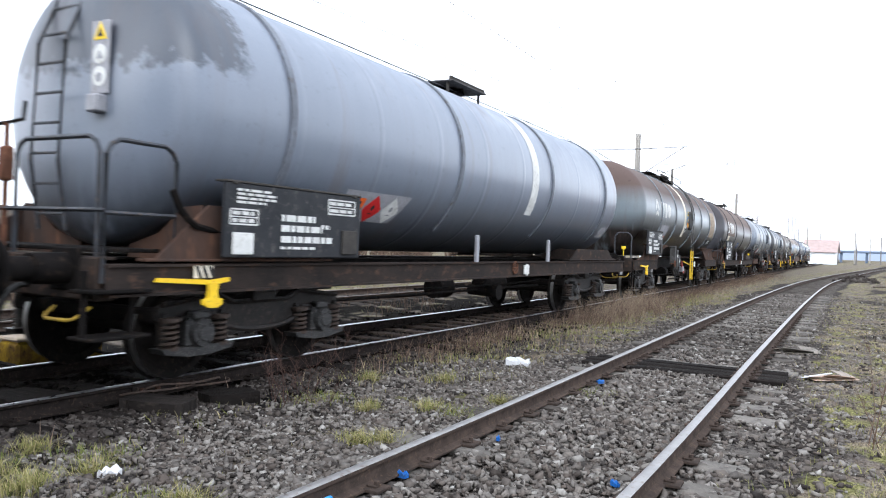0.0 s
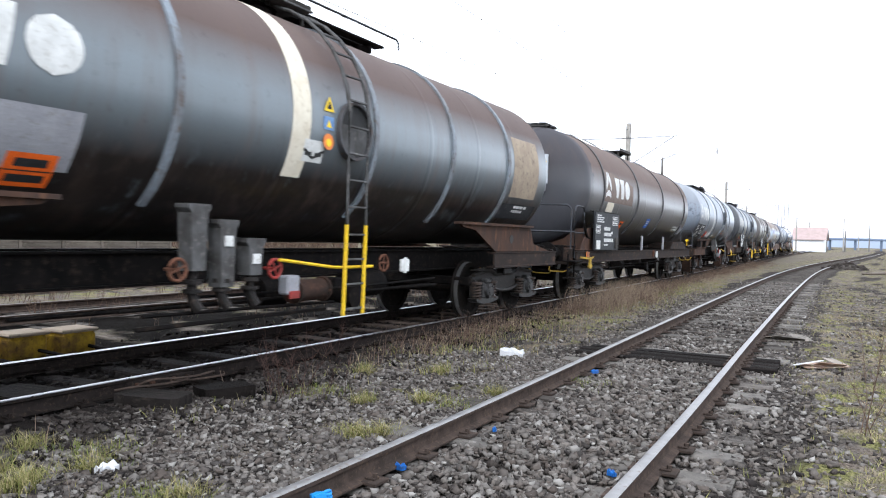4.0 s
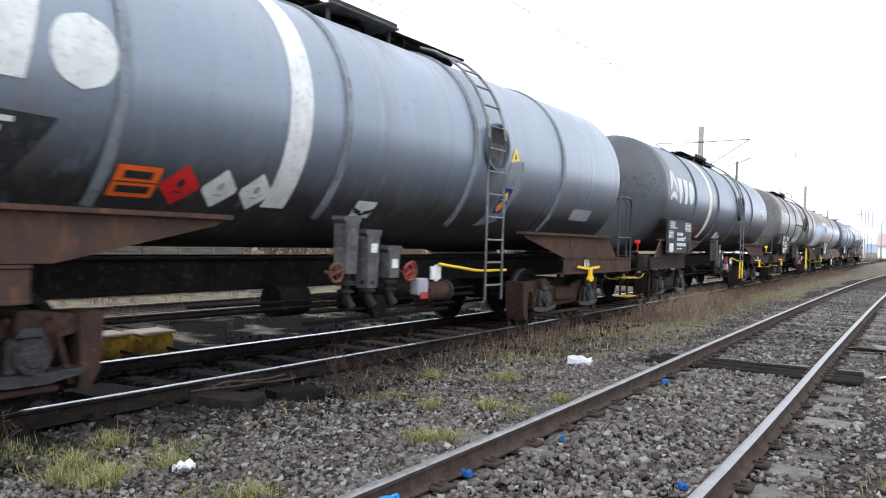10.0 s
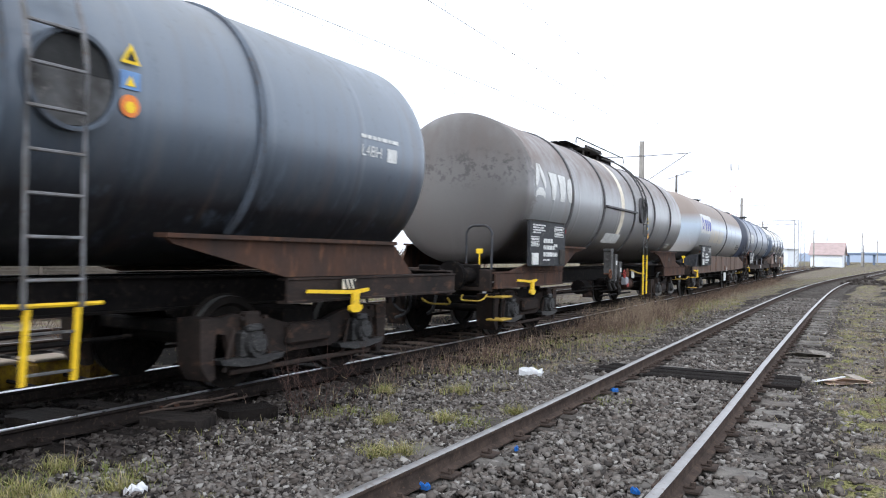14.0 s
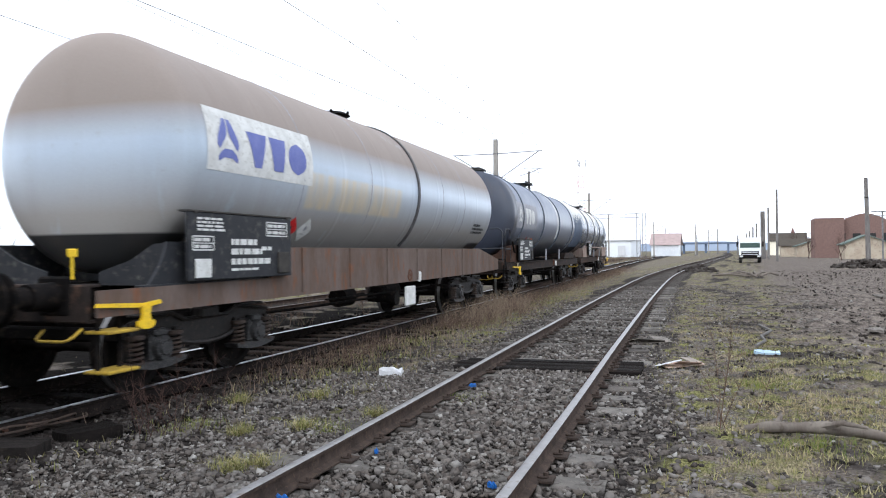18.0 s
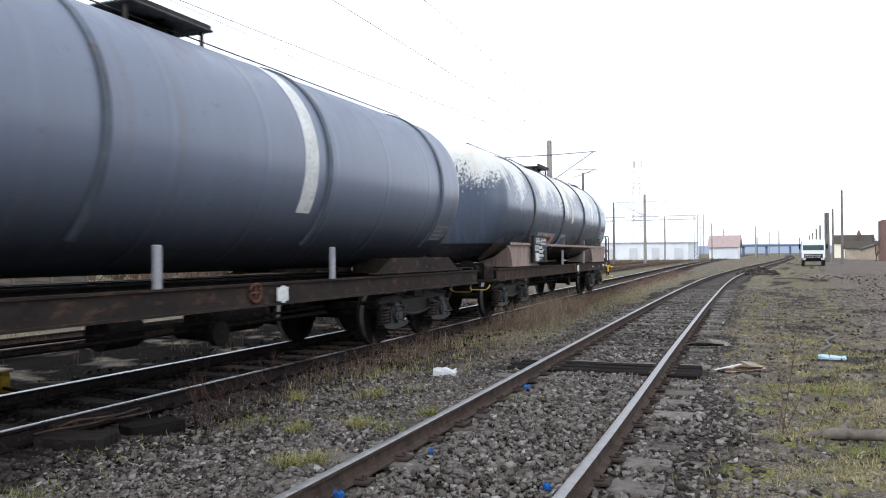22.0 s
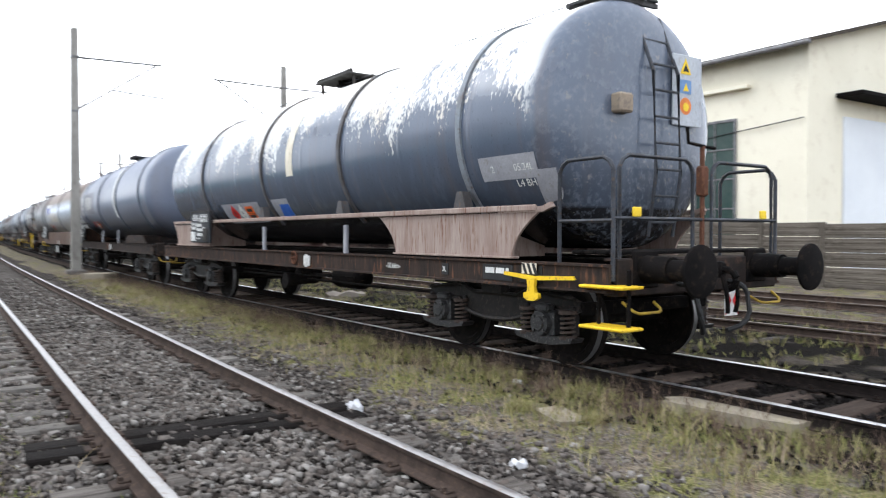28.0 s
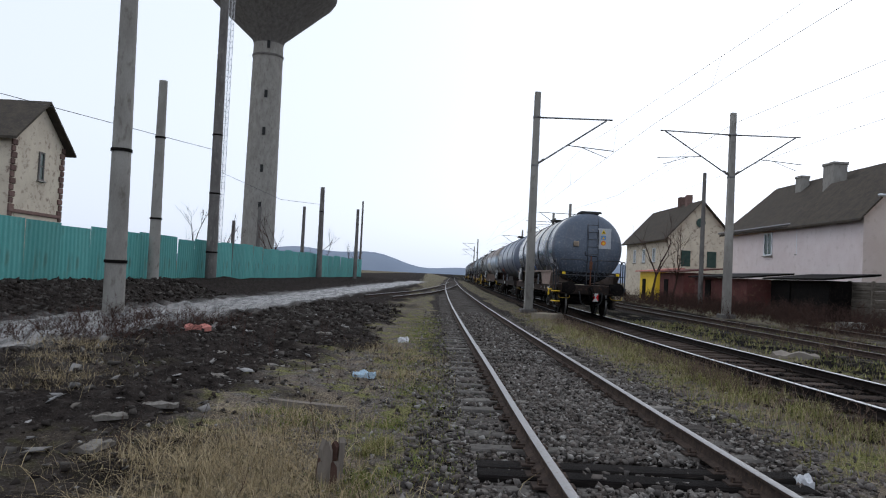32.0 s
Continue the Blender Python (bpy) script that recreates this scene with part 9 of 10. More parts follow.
# water tower
wt = thing("water_tower", "tall stained concrete water tower with a flared bowl", "water tower")
x, y = at_bearing(-167.35, 95)
g = Geo()
mt = Matrix.Translation((x, y, 0)) @ pose(0, 0, 0, 90, 0, 0)
g.lathe([(2.0, -0.5), (1.78, 28.6)], 28, mt)
part("shaft", g, M["concrete"], wt, "", 50)
g = Geo()
g.lathe([(1.78, 28.4), (1.95, 28.9), (7.6, 34.0), (8.0, 34.6), (8.0, 37.5), (7.5, 38.0), (0.0, 39.2)], 40, mt)
part("bowl", g, M["concrete_dark"], wt, "dark concrete bowl", 40)
for z in (4.0, 8.5, 13.0, 17.5, 22.0, 28.0):
    g = Geo()
    g.box((x - 0.42, y + 1.86, z), (0.35, 0.2, 0.9), 0.03)
    part("slit_window", g, M["black"], wt, "", 30)
g = Geo()
g.lathe([(1.83, 26.8), (1.9, 26.8), (1.9, 27.0), (1.83, 27.0)], 28, mt)
part("ring", g, M["concrete_dark"], wt, "", 40)


# ---- fences ----
def concrete_fence(x, y0, y1, bay=2.0, h=2.1, label="grey precast concrete slat fence", sink=0.0):
    f = thing("concrete_fence", label, "fence", kind="structure")
    n = round((y1 - y0) / bay)
    p = Geo()
    p.box((0, 0, h / 2), (0.14, 0.16, h + 0.1), 0.02)
    pm = p.mesh("fence_post")
    pm.materials.append(M["grey_slat"])
    metas = []
    for k in range(5):
        s = Geo()
        s.box((0, 0, 0), (0.06, bay - 0.16, h / 5 - 0.012), 0.015)
        for i in range(2):
            s.box((0.03, 0, (i - 0.5) * 0.16 + 0.01), (0.03, bay - 0.2, 0.08 if k % 2 else 0.1), 0.012)
        me = s.mesh("fence_slat")
        me.materials.append(M["grey_slat"])
        metas.append(me)
    rr = random.Random(5)
    for i in range(n + 1):
        y = y0 + i * bay
        dz = -sink * min(1, max(0, (y + 22) / 20))
        part("fence_post", pm, None, f, m=pose(x, y, dz, rr.uniform(-1.2, 1.2), rr.uniform(-1, 1), 0))
        if i < n:
            for k in range(5):
                part("fence_slat", metas[k], None, f, m=pose(x + rr.uniform(-0.01, 0.01), y + bay / 2, dz + h / 5 * (k + 0.5) + rr.uniform(-0.01, 0.01), 0, rr.uniform(-1, 1), 0))


concrete_fence(-21.6, -38.5, 5.5, sink=0.5)
concrete_fence(-33.0, 13.0, 27.0, 2.0, 2.0, "patterned grey concrete fence across the station")


def teal_fence():
    f = thing("sheet_fence", "teal corrugated sheet fence stained at its foot", "fence", kind="structure")
    a, b = Vector((13.9, -4.0, 0)), Vector((8.0, -92.0, 0))
    d = b - a
    n = 44
    w = d.length / n
    turn = math.degrees(math.atan2(d.y, d.x))
    rr = random.Random(8)
    g = Geo()
    m = 32
    hh = 2.15
    pts = []
    for i in range(m + 1):
        u = w * 1.01 * i / m
        v = (0, 0, 0.035, 0.035)[i % 4]
        pts.append((u, v))
    for u, v in pts:
        g.v += [(u, v, 0), (u, v, hh), (u, v + 0.004, hh), (u, v + 0.004, 0)]
    for i in range(m):
        o = i * 4
        g.f += [(o, o + 4, o + 5, o + 1), (o + 1, o + 5, o + 6, o + 2), (o + 2, o + 6, o + 7, o + 3), (o + 3, o + 7, o + 4, o)]
    me = g.mesh("sheet_panel")
    me.materials.append(M["teal"])
    for i in range(n):
        p = a + d * (i / n)
        c = a + d * ((i + 0.5) / n)
        z = float(ground_z(c.x, c.y)) - 0.08
        part("sheet_panel", me, None, f, m=pose(p.x, p.y, z + rr.uniform(-0.012, 0.012), rr.uniform(-1.5, 1.5), 0, turn + rr.uniform(-0.4, 0.4)))


teal_fence()

# ---- far station side, ahead ----
wh = thing("white_warehouse", "long low white warehouse beyond the tracks", "building")
g = Geo()
g.prism([(-59, 192), (-26.5, 199), (-25, 207), (-58, 201)], -0.3, 4.3, "z")
part("wall", g, M["white_wall"], wh, "", 30)
g = Geo()
g.prism([(-59.4, 191.6), (-26.1, 198.6), (-24.8, 207.4), (-58.3, 201.4)], 4.3, 4.55, "z")
part("roof", g, M["pale_steel"], wh, "", 30)
for k in range(6):
    f = (k + 0.5) / 6
    g = Geo()
    g.box((-59 + 32.5 * f, 192 + 7 * f - 0.06, 1.6), (2.6, 0.12, 2.8), 0.02, None)
    part("door", g, M["pale_steel"], wh, "", 30)
sh = gable_house("station_house", "small pale station house with a red roof", -24.0, -16.5, 222.0, 232.0, 3.4, 6.4, "white_wall", "dull_red", "x", 0.5)
for k in range(3):
    g = Geo()
    g.box((-22.6 + 2.3 * k, 221.94, 2.2), (1.1, 0.12, 1.6), 0.02)
    part("window", g, M["frame_white"], sh, "", 30)
wl2 = thing("low_wall", "pale rendered low wall beside the slat fence", "wall", kind="structure")
g = Geo()
g.box((-22.6, 7.2, 0.5), (0.25, 3.0, 2.2), 0.02)
part("wall", g, M["pink_wall"], wl2, "", 30)
g = Geo()
g.box((-22.6, 7.2, 1.64), (0.4, 3.2, 0.1), 0.02)
part("coping", g, M["concrete_dark"], wl2, "", 30)
ob2 = thing("orange_building", "long low orange building across the station", "building")
(xa, ya), (xb, yb) = at_bearing(83.5, 62), at_bearing(70.5, 66)
dx, dy = xb - xa, yb - ya
ll = math.hypot(dx, dy)
g = Geo()
mm = Matrix.Translation((xa, ya, 0)) @ pose(0, 0, 0, 0, 0, math.degrees(math.atan2(dy, dx)))
g.box((ll / 2, 4, 0.2), (ll, 8, 3.0), 0.03, mm)
part("wall", g, M["orange_wall"], ob2, "", 30)
g = Geo()
g.prism([(-0.6, 1.65), (4, 2.2), (8.6, 1.65), (8.6, 1.8), (4, 2.35), (-0.6, 1.8)], -0.4, ll + 0.4, "x", mm)
part("roof", g, M["roof_dark"], ob2, "", 30)
for k in range(8):
    g = Geo()
    g.box((1.2 + k * (ll - 2.4) / 7, -0.04, 0.75), (0.8, 0.12, 0.9), 0.02, mm)
    part("window", g, M["window_dark"], ob2, "", 30)
for i, (az, r, w, d, e, rd, wall, roof, lab) in enumerate((
        (62, 130, 10, 8, 2.6, 4.6, "old_wall", "roof_dark", "distant house with a dark roof"),
        (48, 140, 9, 8, 2.6, 4.4, "cream_wall", "roof_dark", "distant cream house with a dark roof"),
        (76, 120, 9, 8, 2.4, 4.0, "pink_wall", "roof_dark", "distant pink house with a dark roof"),
        (-3.7, 185, 8, 8, 2.4, 3.8, "old_wall", "roof_dark", "distant low house with a dark roof"),
        (-4.6, 170, 7, 7, 2.2, 3.4, "old_wall", "green_roof", "low shed with a dull green roof"),
        (-5.9, 150, 4, 5, 2.2, 3.2, "concrete", "roof_dark", "low grey hut by the yard"),
        (-7.5, 135, 6, 7, 2.3, 3.6, "old_wall", "green_roof", "low shed with a green roof"),
        (-2.9, 230, 9, 8, 4.0, 6.0, "cream_wall", "roof_dark", "distant pale house with a dark roof"))):
    x, y = at_bearing(az, r)
    gable_house("distant_house", lab, x - w / 2, x + w / 2, y - d / 2, y + d / 2, e, rd, wall, roof, "x" if i % 2 else "y", 0.4)
bf = thing("brick_factory", "ruined red brick works with a curved roofline", "building")
x, y = at_bearing(-5.35, 150)
g = Geo()
g.box((x, y, 3.4), (4.6, 8, 7.0), 0.05)
part("tower_block", g, M["brick"], bf, "", 30)
x, y = at_bearing(-7.4, 152)
arc = [(x - 5.0, -0.2)] + [(x - 5.0 + 10.0 * k / 10, 5.2 + 2.4 * math.sin(math.pi * k / 10)) for k in range(11)] + [(x + 5.0, -0.2)]
g = Geo()
g.prism(arc, y - 4, y + 4, "y")
part("hall", g, M["brick"], bf, "", 30)
g = Geo()
g.box((x + 9.5, y, 2.8), (9.0, 8, 5.8), 0.05)
part("side_hall", g, M["brick"], bf, "", 30)
for k in range(4):
    g = Geo()
    g.box((x - 3.6 + 2.3 * k, y - 4.03, 3.2), (1.2, 0.1, 2.0), 0.02)
    part("window", g, M["black"], bf, "", 30)
x, y = at_bearing(-3.25, 260)
stp = thing("steeple", "distant church steeple with an orange spire", "steeple")
g = Geo()
g.box((x, y, 2.4), (2.0, 2.0, 5.2), 0.05)
part("tower", g, M["cream_wall"], stp, "", 30)
g = Geo()
g.cyl((x, y, 5.0), (x, y, 8.4), 1.2, 0.05, 8)
part("spire", g, M["red_roof"], stp, "", 40)
M["bridge_blue"] = surface("blue_grey_bridge_paint", (0.13, 0.16, 0.22), (0.1, 0.13, 0.18), 0.3, 0.8)
br = thing("road_bridge", "blue-grey road bridge far down the line", "bridge")
x, y = at_bearing(2.4, 420)
g = Geo()
g.box((x, y, 5.2), (52, 6, 0.9), 0.1)
part("deck", g, M["bridge_blue"], br, "", 30)
for k in range(5):
    g = Geo()
    g.box((x - 22 + 11 * k, y, 2.3), (1.0, 4, 5.2), 0.1)
    part("pier", g, M["bridge_blue"], br, "", 30)


def truck():
    x, y = at_bearing(-0.52, 96)
    t = thing("tipper_truck", "white tipper truck parked on the yard road", "truck", at=pose(x, y, float(ground_z(x, y)), 0, 0, 0))
    g = Geo()
    g.prism([(-0.2, 0.75), (-0.35, 0.9), (-0.32, 1.75), (-0.1, 2.9), (1.8, 3.0), (1.8, 0.75)], -1.2, 1.2, "x")
    cab = part("cab", g, M["frame_white"], t, "white cab", 25)
    g = Geo()
    g.prism([(-0.345, 1.78), (-0.14, 2.62), (-0.1, 2.62), (-0.3, 1.78)], -1.08, 1.08, "x")
    part("windscreen", g, M["window_dark"], cab, "dark windscreen", 30)
    g = Geo()
    g.box((0, -0.36, 1.12), (1.9, 0.05, 0.5), 0.03)
    part("grille", g, M["steel_dark"], cab, "black grille", 30)
    g = Geo()
    g.box((0, -0.37, 0.72), (2.4, 0.2, 0.42), 0.05)
    part("bumper", g, M["steel_dark"], t, "", 30)
    for z in (1.0, 1.22):
        g = Geo()
        g.box((0, -0.39, z), (1.7, 0.03, 0.05), 0.01)
        part("grille_bar", g, M["frame_white"], cab, "", 30)
    for s in (-1, 1):
        g = Geo()
        g.box((s * 0.95, -0.46, 0.78), (0.36, 0.06, 0.2), 0.02)
        part("headlight", g, M["pale_steel"], t, "clear headlight", 30)
        g = Geo()
        g.box((s * 1.4, -0.2, 2.2), (0.18, 0.12, 0.6), 0.03)
        part("mirror", g, M["steel_dark"], t, "", 30)
        for yy in (0.6, 3.4, 4.8, 6.1):
            w = Geo()
            w.cyl((s * 0.9, yy, 0.5), (s * 1.22, yy, 0.5), 0.5, n=20)
            wh2 = part("wheel", w, M["black"], t, "black tyre", 35)
            r = Geo()
            r.cyl((s * 1.2, yy, 0.5), (s * 1.24, yy, 0.5), 0.26, n=14)
            part("rim", r, M["galv"], wh2, "", 35)
    g = Geo()
    g.prism([(-1.2, 1.2), (1.2, 1.2), (1.28, 2.9), (-1.28, 2.9)], 2.0, 7.4, "y")
    part("tipper_body", g, M["panel_grey"], t, "", 30)
    g = Geo()
    g.box((0, 3.6, 0.85), (0.9, 7.2, 0.3), 0.03)
    part("chassis", g, M["steel_dark"], t, "", 30)


truck()


# ---- bare trees ----
def tree(x, y, h, seed, label="bare winter tree with thin twigs", spread=0.5):
    r = random.Random(seed)
    t = thing("bare_tree", label, "tree", "bare trees")
    trunk, crown = Geo(), Geo()

    def grow(g, p, d, length, rad, depth):
        pts, rr = [p], [rad]
        for k in range(3):
            d = (d + Vector((r.uniform(-0.2, 0.2), r.uniform(-0.2, 0.2), r.uniform(-0.05, 0.15)))).normalized()
            p = p + d * length / 3
            pts.append(p)
            rr.append(rad * (1 - 0.18 * (k + 1)))
        g.tube(pts, rr, 5 if depth < 2 else 3)
        if depth < 4:
            for k in range(r.randint(2, 4)):
                e = (d + Vector((r.uniform(-1, 1), r.uniform(-1, 1), r.uniform(-0.1, 0.7))) * spread * 1.5).normalized()
                grow(crown, pts[r.randint(1, 3)], e, length * r.uniform(0.5, 0.8), rad * 0.5, depth + 1)

    grow(trunk, Vector((x, y, -0.2)), Vector((0, 0, 1)), h * 0.42, h * 0.016, 0)
    part("trunk", trunk, M["dark_twig"], t, "", 60)
    part("crown", crown, M["dark_twig"], t, "", 60)


for i, (az, r, h) in enumerate(((52, 70, 6), (56, 74, 7), (60, 72, 5), (64, 68, 6), (68, 76, 7), (73, 80, 7), (49, 85, 6), (45, 90, 6), (163.5, 70, 9), (162, 62, 7), (-163, 60, 6.5), (-165, 66, 6.5), (-168.6, 62, 6.5), (-171.2, 92, 7), (-174, 100, 6), (-175, 118, 6), (-4.2, 140, 7), (-6.2, 118, 5), (-3.0, 190, 7), (6.2, 240, 8), (9.2, 230, 8))):
    x, y = at_bearing(az, r)
    tree(x, y, h, 100 + i)

# ---- loose things on the ground ----
def crumpled(name, x, y, sx, sy, sz, mat, label, seed, category="litter", group="litter", turn=0):
    rs = np.random.RandomState(seed)
    g = Geo()
    n = 7
    for i in range(n):
        for j in range(n):
            u, v = i / (n - 1) - 0.5, j / (n - 1) - 0.5
            edge = 1 - 0.5 * (abs(u) ** 3 + abs(v) ** 3) * 4
            fold = 0.3 + 0.7 * abs(math.sin(u * 4.1 + v * 2.3 + seed) * math.cos(v * 3.7 - u * 1.9 + 2 * seed))
            g.v.append((u * sx * (1 + rs.uniform(-0.1, 0.1)), v * sy * (1 + rs.uniform(-0.1, 0.1)), sz * (fold * (0.4 + 0.6 * edge) + rs.uniform(0, 0.14))))
    for i in range(n - 1):
        for j in range(n - 1):
            g.f.append((i * n + j, (i + 1) * n + j, (i + 1) * n + j + 1, i * n + j + 1))
    k = len(g.v)
    g.v += [(a, b, -0.01) for a, b, _ in g.v[:k]]
    rim = [i * n for i in range(n)] + [(n - 1) * n + j for j in range(1, n)] + [i * n + n - 1 for i in range(n - 2, -1, -1)] + [j for j in range(n - 2, 0, -1)]
    for a, b in zip(rim, rim[1:] + rim[:1]):
        g.f.append((a, b, b + k, a + k))
    ob = part(name, g, M[mat], None, "", 30)
    ob.matrix_basis = pose(x, y, float(ground_z(x, y)) + 0.005, 0, 0, turn)
    return tagged(ob, label, category, group)


M["paper"] = surface("wet_white_paper", (0.6, 0.6, 0.61), (0.48, 0.48, 0.49), 20, 0.8)
M["card"] = surface("brown_cardboard", (0.3, 0.19, 0.13), (0.4, 0.31, 0.25), 5, 0.85, 0, (0.55, 0.52, 0.48), 40)
M["rag_blue"] = surface("pale_blue_plastic", (0.3, 0.42, 0.52), (0.38, 0.48, 0.56), 8, 0.5)
M["card_grey"] = surface("grey_board_sheet", (0.27, 0.235, 0.2), (0.2, 0.175, 0.15), 5, 0.85)
M["debris"] = surface("muddy_board_scrap", (0.2, 0.185, 0.165), (0.12, 0.105, 0.09), 8, 0.9, 0, (0.05, 0.042, 0.036), 40)
M["scrap_blue"] = surface("dull_blue_rubber", (0.015, 0.12, 0.42), (0.02, 0.08, 0.25), 14, 0.5, 0, (0.05, 0.06, 0.08), 60)
M["glove_blue"] = surface("blue_rubber_glove", (0.02, 0.24, 0.62), (0.02, 0.2, 0.5), 10, 0.45)
M["wood_grey"] = surface("grey_split_wood", (0.19, 0.165, 0.14), (0.12, 0.1, 0.085), 4, 0.9, 0, (0.07, 0.055, 0.045), 30, 0.6, 0.01, 0.25, (1, 1, 0.2))
M["slab"] = surface("pale_broken_concrete", (0.3, 0.26, 0.2), (0.23, 0.2, 0.155), 5, 0.92, 0, (0.16, 0.14, 0.11), 30, 0.4, 0.008)
crumpled("paper_scrap", -4.22, 3.03, 0.09, 0.12, 0.06, "paper", "crumpled white paper scrap on the gravel", 1)
crumpled("plastic_wrapper", -4.22, 8.84, 0.3, 0.14, 0.1, "paper", "white plastic wrapper in the weeds", 2, turn=20)


def torn_box(x, y, size, turn, mats, label):
    """A flattened carton: its floor and torn flaps lying at different tilts."""
    t = thing("cardboard", label, "cardboard", "litter", at=pose(x, y, float(ground_z(x, y)) + 0.012, 0, 0, turn))
    for i, (px, py, sx, sy, rx, ry, rz, z) in enumerate(((0, 0, 0.9, 0.5, 2, -3, 0, 0.01), (0.3, 0.12, 0.5, 0.34, 14, 10, 24, 0.05), (-0.32, -0.05, 0.55, 0.3, -6, -14, -18, 0.04), (0.05, -0.22, 0.62, 0.22, -22, 4, 8, 0.04))):
        g = Geo()
        a, b = sx * size / 2, sy * size / 2
        g.prism([(-a, -b), (-a * 0.2, -b * 1.1), (a, -b * 0.9), (a * 1.05, b * 0.3), (a * 0.9, b), (-a * 0.4, b * 0.95), (-a * 1.05, b * 0.7)], 0.0, 0.006, "z", pose(px * size, py * size, z, rx, ry, rz))
        part("flap", g, M[mats[i % len(mats)]], t, "", 30)


torn_box(-1.52, 13.47, 0.72, 10, ("card_grey", "debris"), "soggy grey cardboard by the rail")
torn_box(-0.78, 10.78, 0.62, 30, ("card", "card_grey", "paper"), "torn brown cardboard box flattened in the grass")
crumpled("blue_rag", 0.33, 12.17, 0.34, 0.17, 0.05, "rag_blue", "pale blue plastic rag", 5)
crumpled("paper_ball", -3.01, -6.04, 0.11, 0.11, 0.11, "paper", "crumpled white paper ball beside the rail", 6)
crumpled("pale_rag_heap", -8.4, -17.2, 0.9, 0.4, 0.16, "card_grey", "heap of pale sacking between the tracks", 7)
crumpled("crushed_bottle", 0.79, -10.7, 0.3, 0.16, 0.1, "rag_blue", "crushed clear plastic bottle", 8)
crumpled("white_scrap", 0.42, -16.3, 0.22, 0.16, 0.12, "paper", "white scrap in dead weeds", 9)
crumpled("white_scrap", -4.95, -6.18, 0.09, 0.07, 0.05, "paper", "tiny white scrap in the grass", 10)
crumpled("white_scrap", -4.59, -1.24, 0.16, 0.09, 0.05, "paper", "flat white scrap in the grass", 11)
crumpled("white_scrap", -3.2, -4.0, 0.1, 0.08, 0.05, "paper", "small white scrap in the gravel", 12)
crumpled("red_scrap", 4.75, -16.2, 0.5, 0.3, 0.14, "faded_red", "red and white scrap by the mud", 13)
crumpled("orange_sack", 12.2, -50.0, 1.1, 0.7, 0.5, "sign_yellow", "orange sack on the bank under the fence", 14)
for i, (x, y, w) in enumerate(((2.6, -7.9, 0.42), (2.84, -7.25, 0.4), (2.5, -6.16, 0.42), (2.69, -10.4, 0.45), (2.14, -11.6, 0.6), (3.4, -9.0, 0.3), (1.5, -11.0, 0.35), (3.2, -12.4, 0.4), (2.2, -17.0, 0.5), (0.9, -13.4, 0.3), (3.6, -6.6, 0.3), (2.2, 15.3, 0.7), (2.6, 15.9, 0.6), (1.5, 18.5, 0.5), (3.0, 21, 0.6), (1.8, 25, 0.7), (4.0, 27, 0.8))):
    crumpled("debris_sheet", x, y, w * 0.75, w * 0.34, 0.05, "debris", "muddy grey scrap of board", 30 + i, "debris", "debris", 40 * i)


def glove(x, y, z, s, turn, seed):
    rs = random.Random(seed)
    g = Geo()
    palm = [(-0.055, -0.07), (0.05, -0.075), (0.06, 0.02), (0.045, 0.07), (-0.045, 0.075), (-0.06, 0.0)]
    g.prism([(a * s, b * s) for a, b in palm], 0.0, 0.03, "z")
    g.prism([(a * s * 0.8, b * s * 0.75) for a, b in palm], 0.03, 0.05, "z")
    for k in range(4):
        x0 = 0.028 * (k - 1.5) * s
        g.tube([(x0, 0.06 * s, 0.02), (x0 * 1.2, 0.1 * s, 0.03 + 0.02 * rs.random()), (x0 * 1.1 + 0.02 * s * rs.uniform(-1, 1), 0.14 * s, 0.0)], [0.017 * s, 0.016 * s, 0.011 * s], 7)
    g.tube([(0.05 * s, -0.02 * s, 0.02), (0.085 * s, 0.03 * s, 0.03), (0.08 * s, 0.06 * s, 0.01)], [0.018 * s, 0.016 * s, 0.01 * s], 7)
    ob = part("rubber_glove", g, M["glove_blue"], None, "", 50)
    ob.matrix_basis = pose(x, y, z, turn, 78, 0)
    tagged(ob, "discarded bright blue rubber glove by the rail", "glove", "blue gloves")


glove(-2.68, 3.22, 0.085, 0.6, 25, 1)
for i, (x, y, w, z) in enumerate(((-2.72, 4.08, 0.09, 0.03), (-2.92, 8.3, 0.1, 0.03), (-2.66, 5.3, 0.05, 0.03), (-1.55, 4.78, 0.07, 0.03))):
    ob = crumpled("blue_glove_scrap", x, y, w * 0.8, w * 0.45, 0.035, "scrap_blue", "torn blue rubber scrap by the rail", 50 + i, "scrap", "blue scraps", 50 * i)
    ob.location.z = z


def slab(name, x, y, sx, sy, sz, turn, mat, label, seed, category="slab", tilt=0):
    rs = random.Random(seed)
    g = Geo()
    n = 9
    top = [(sx / 2 * math.copysign(abs(math.cos(a)) ** 0.35, math.cos(a)) * rs.uniform(0.88, 1.08), sy / 2 * math.copysign(abs(math.sin(a)) ** 0.35, math.sin(a)) * rs.uniform(0.85, 1.1)) for a in [2 * math.pi * i / (2 * n) for i in range(2 * n)]]
    g.prism(top, -0.05, sz, "z")
    ob = part(name, g, M[mat], None, "", 30)
    ob.matrix_basis = pose(x, y, float(ground_z(x, y)), tilt, 0, turn)
    return tagged(ob, label, category)


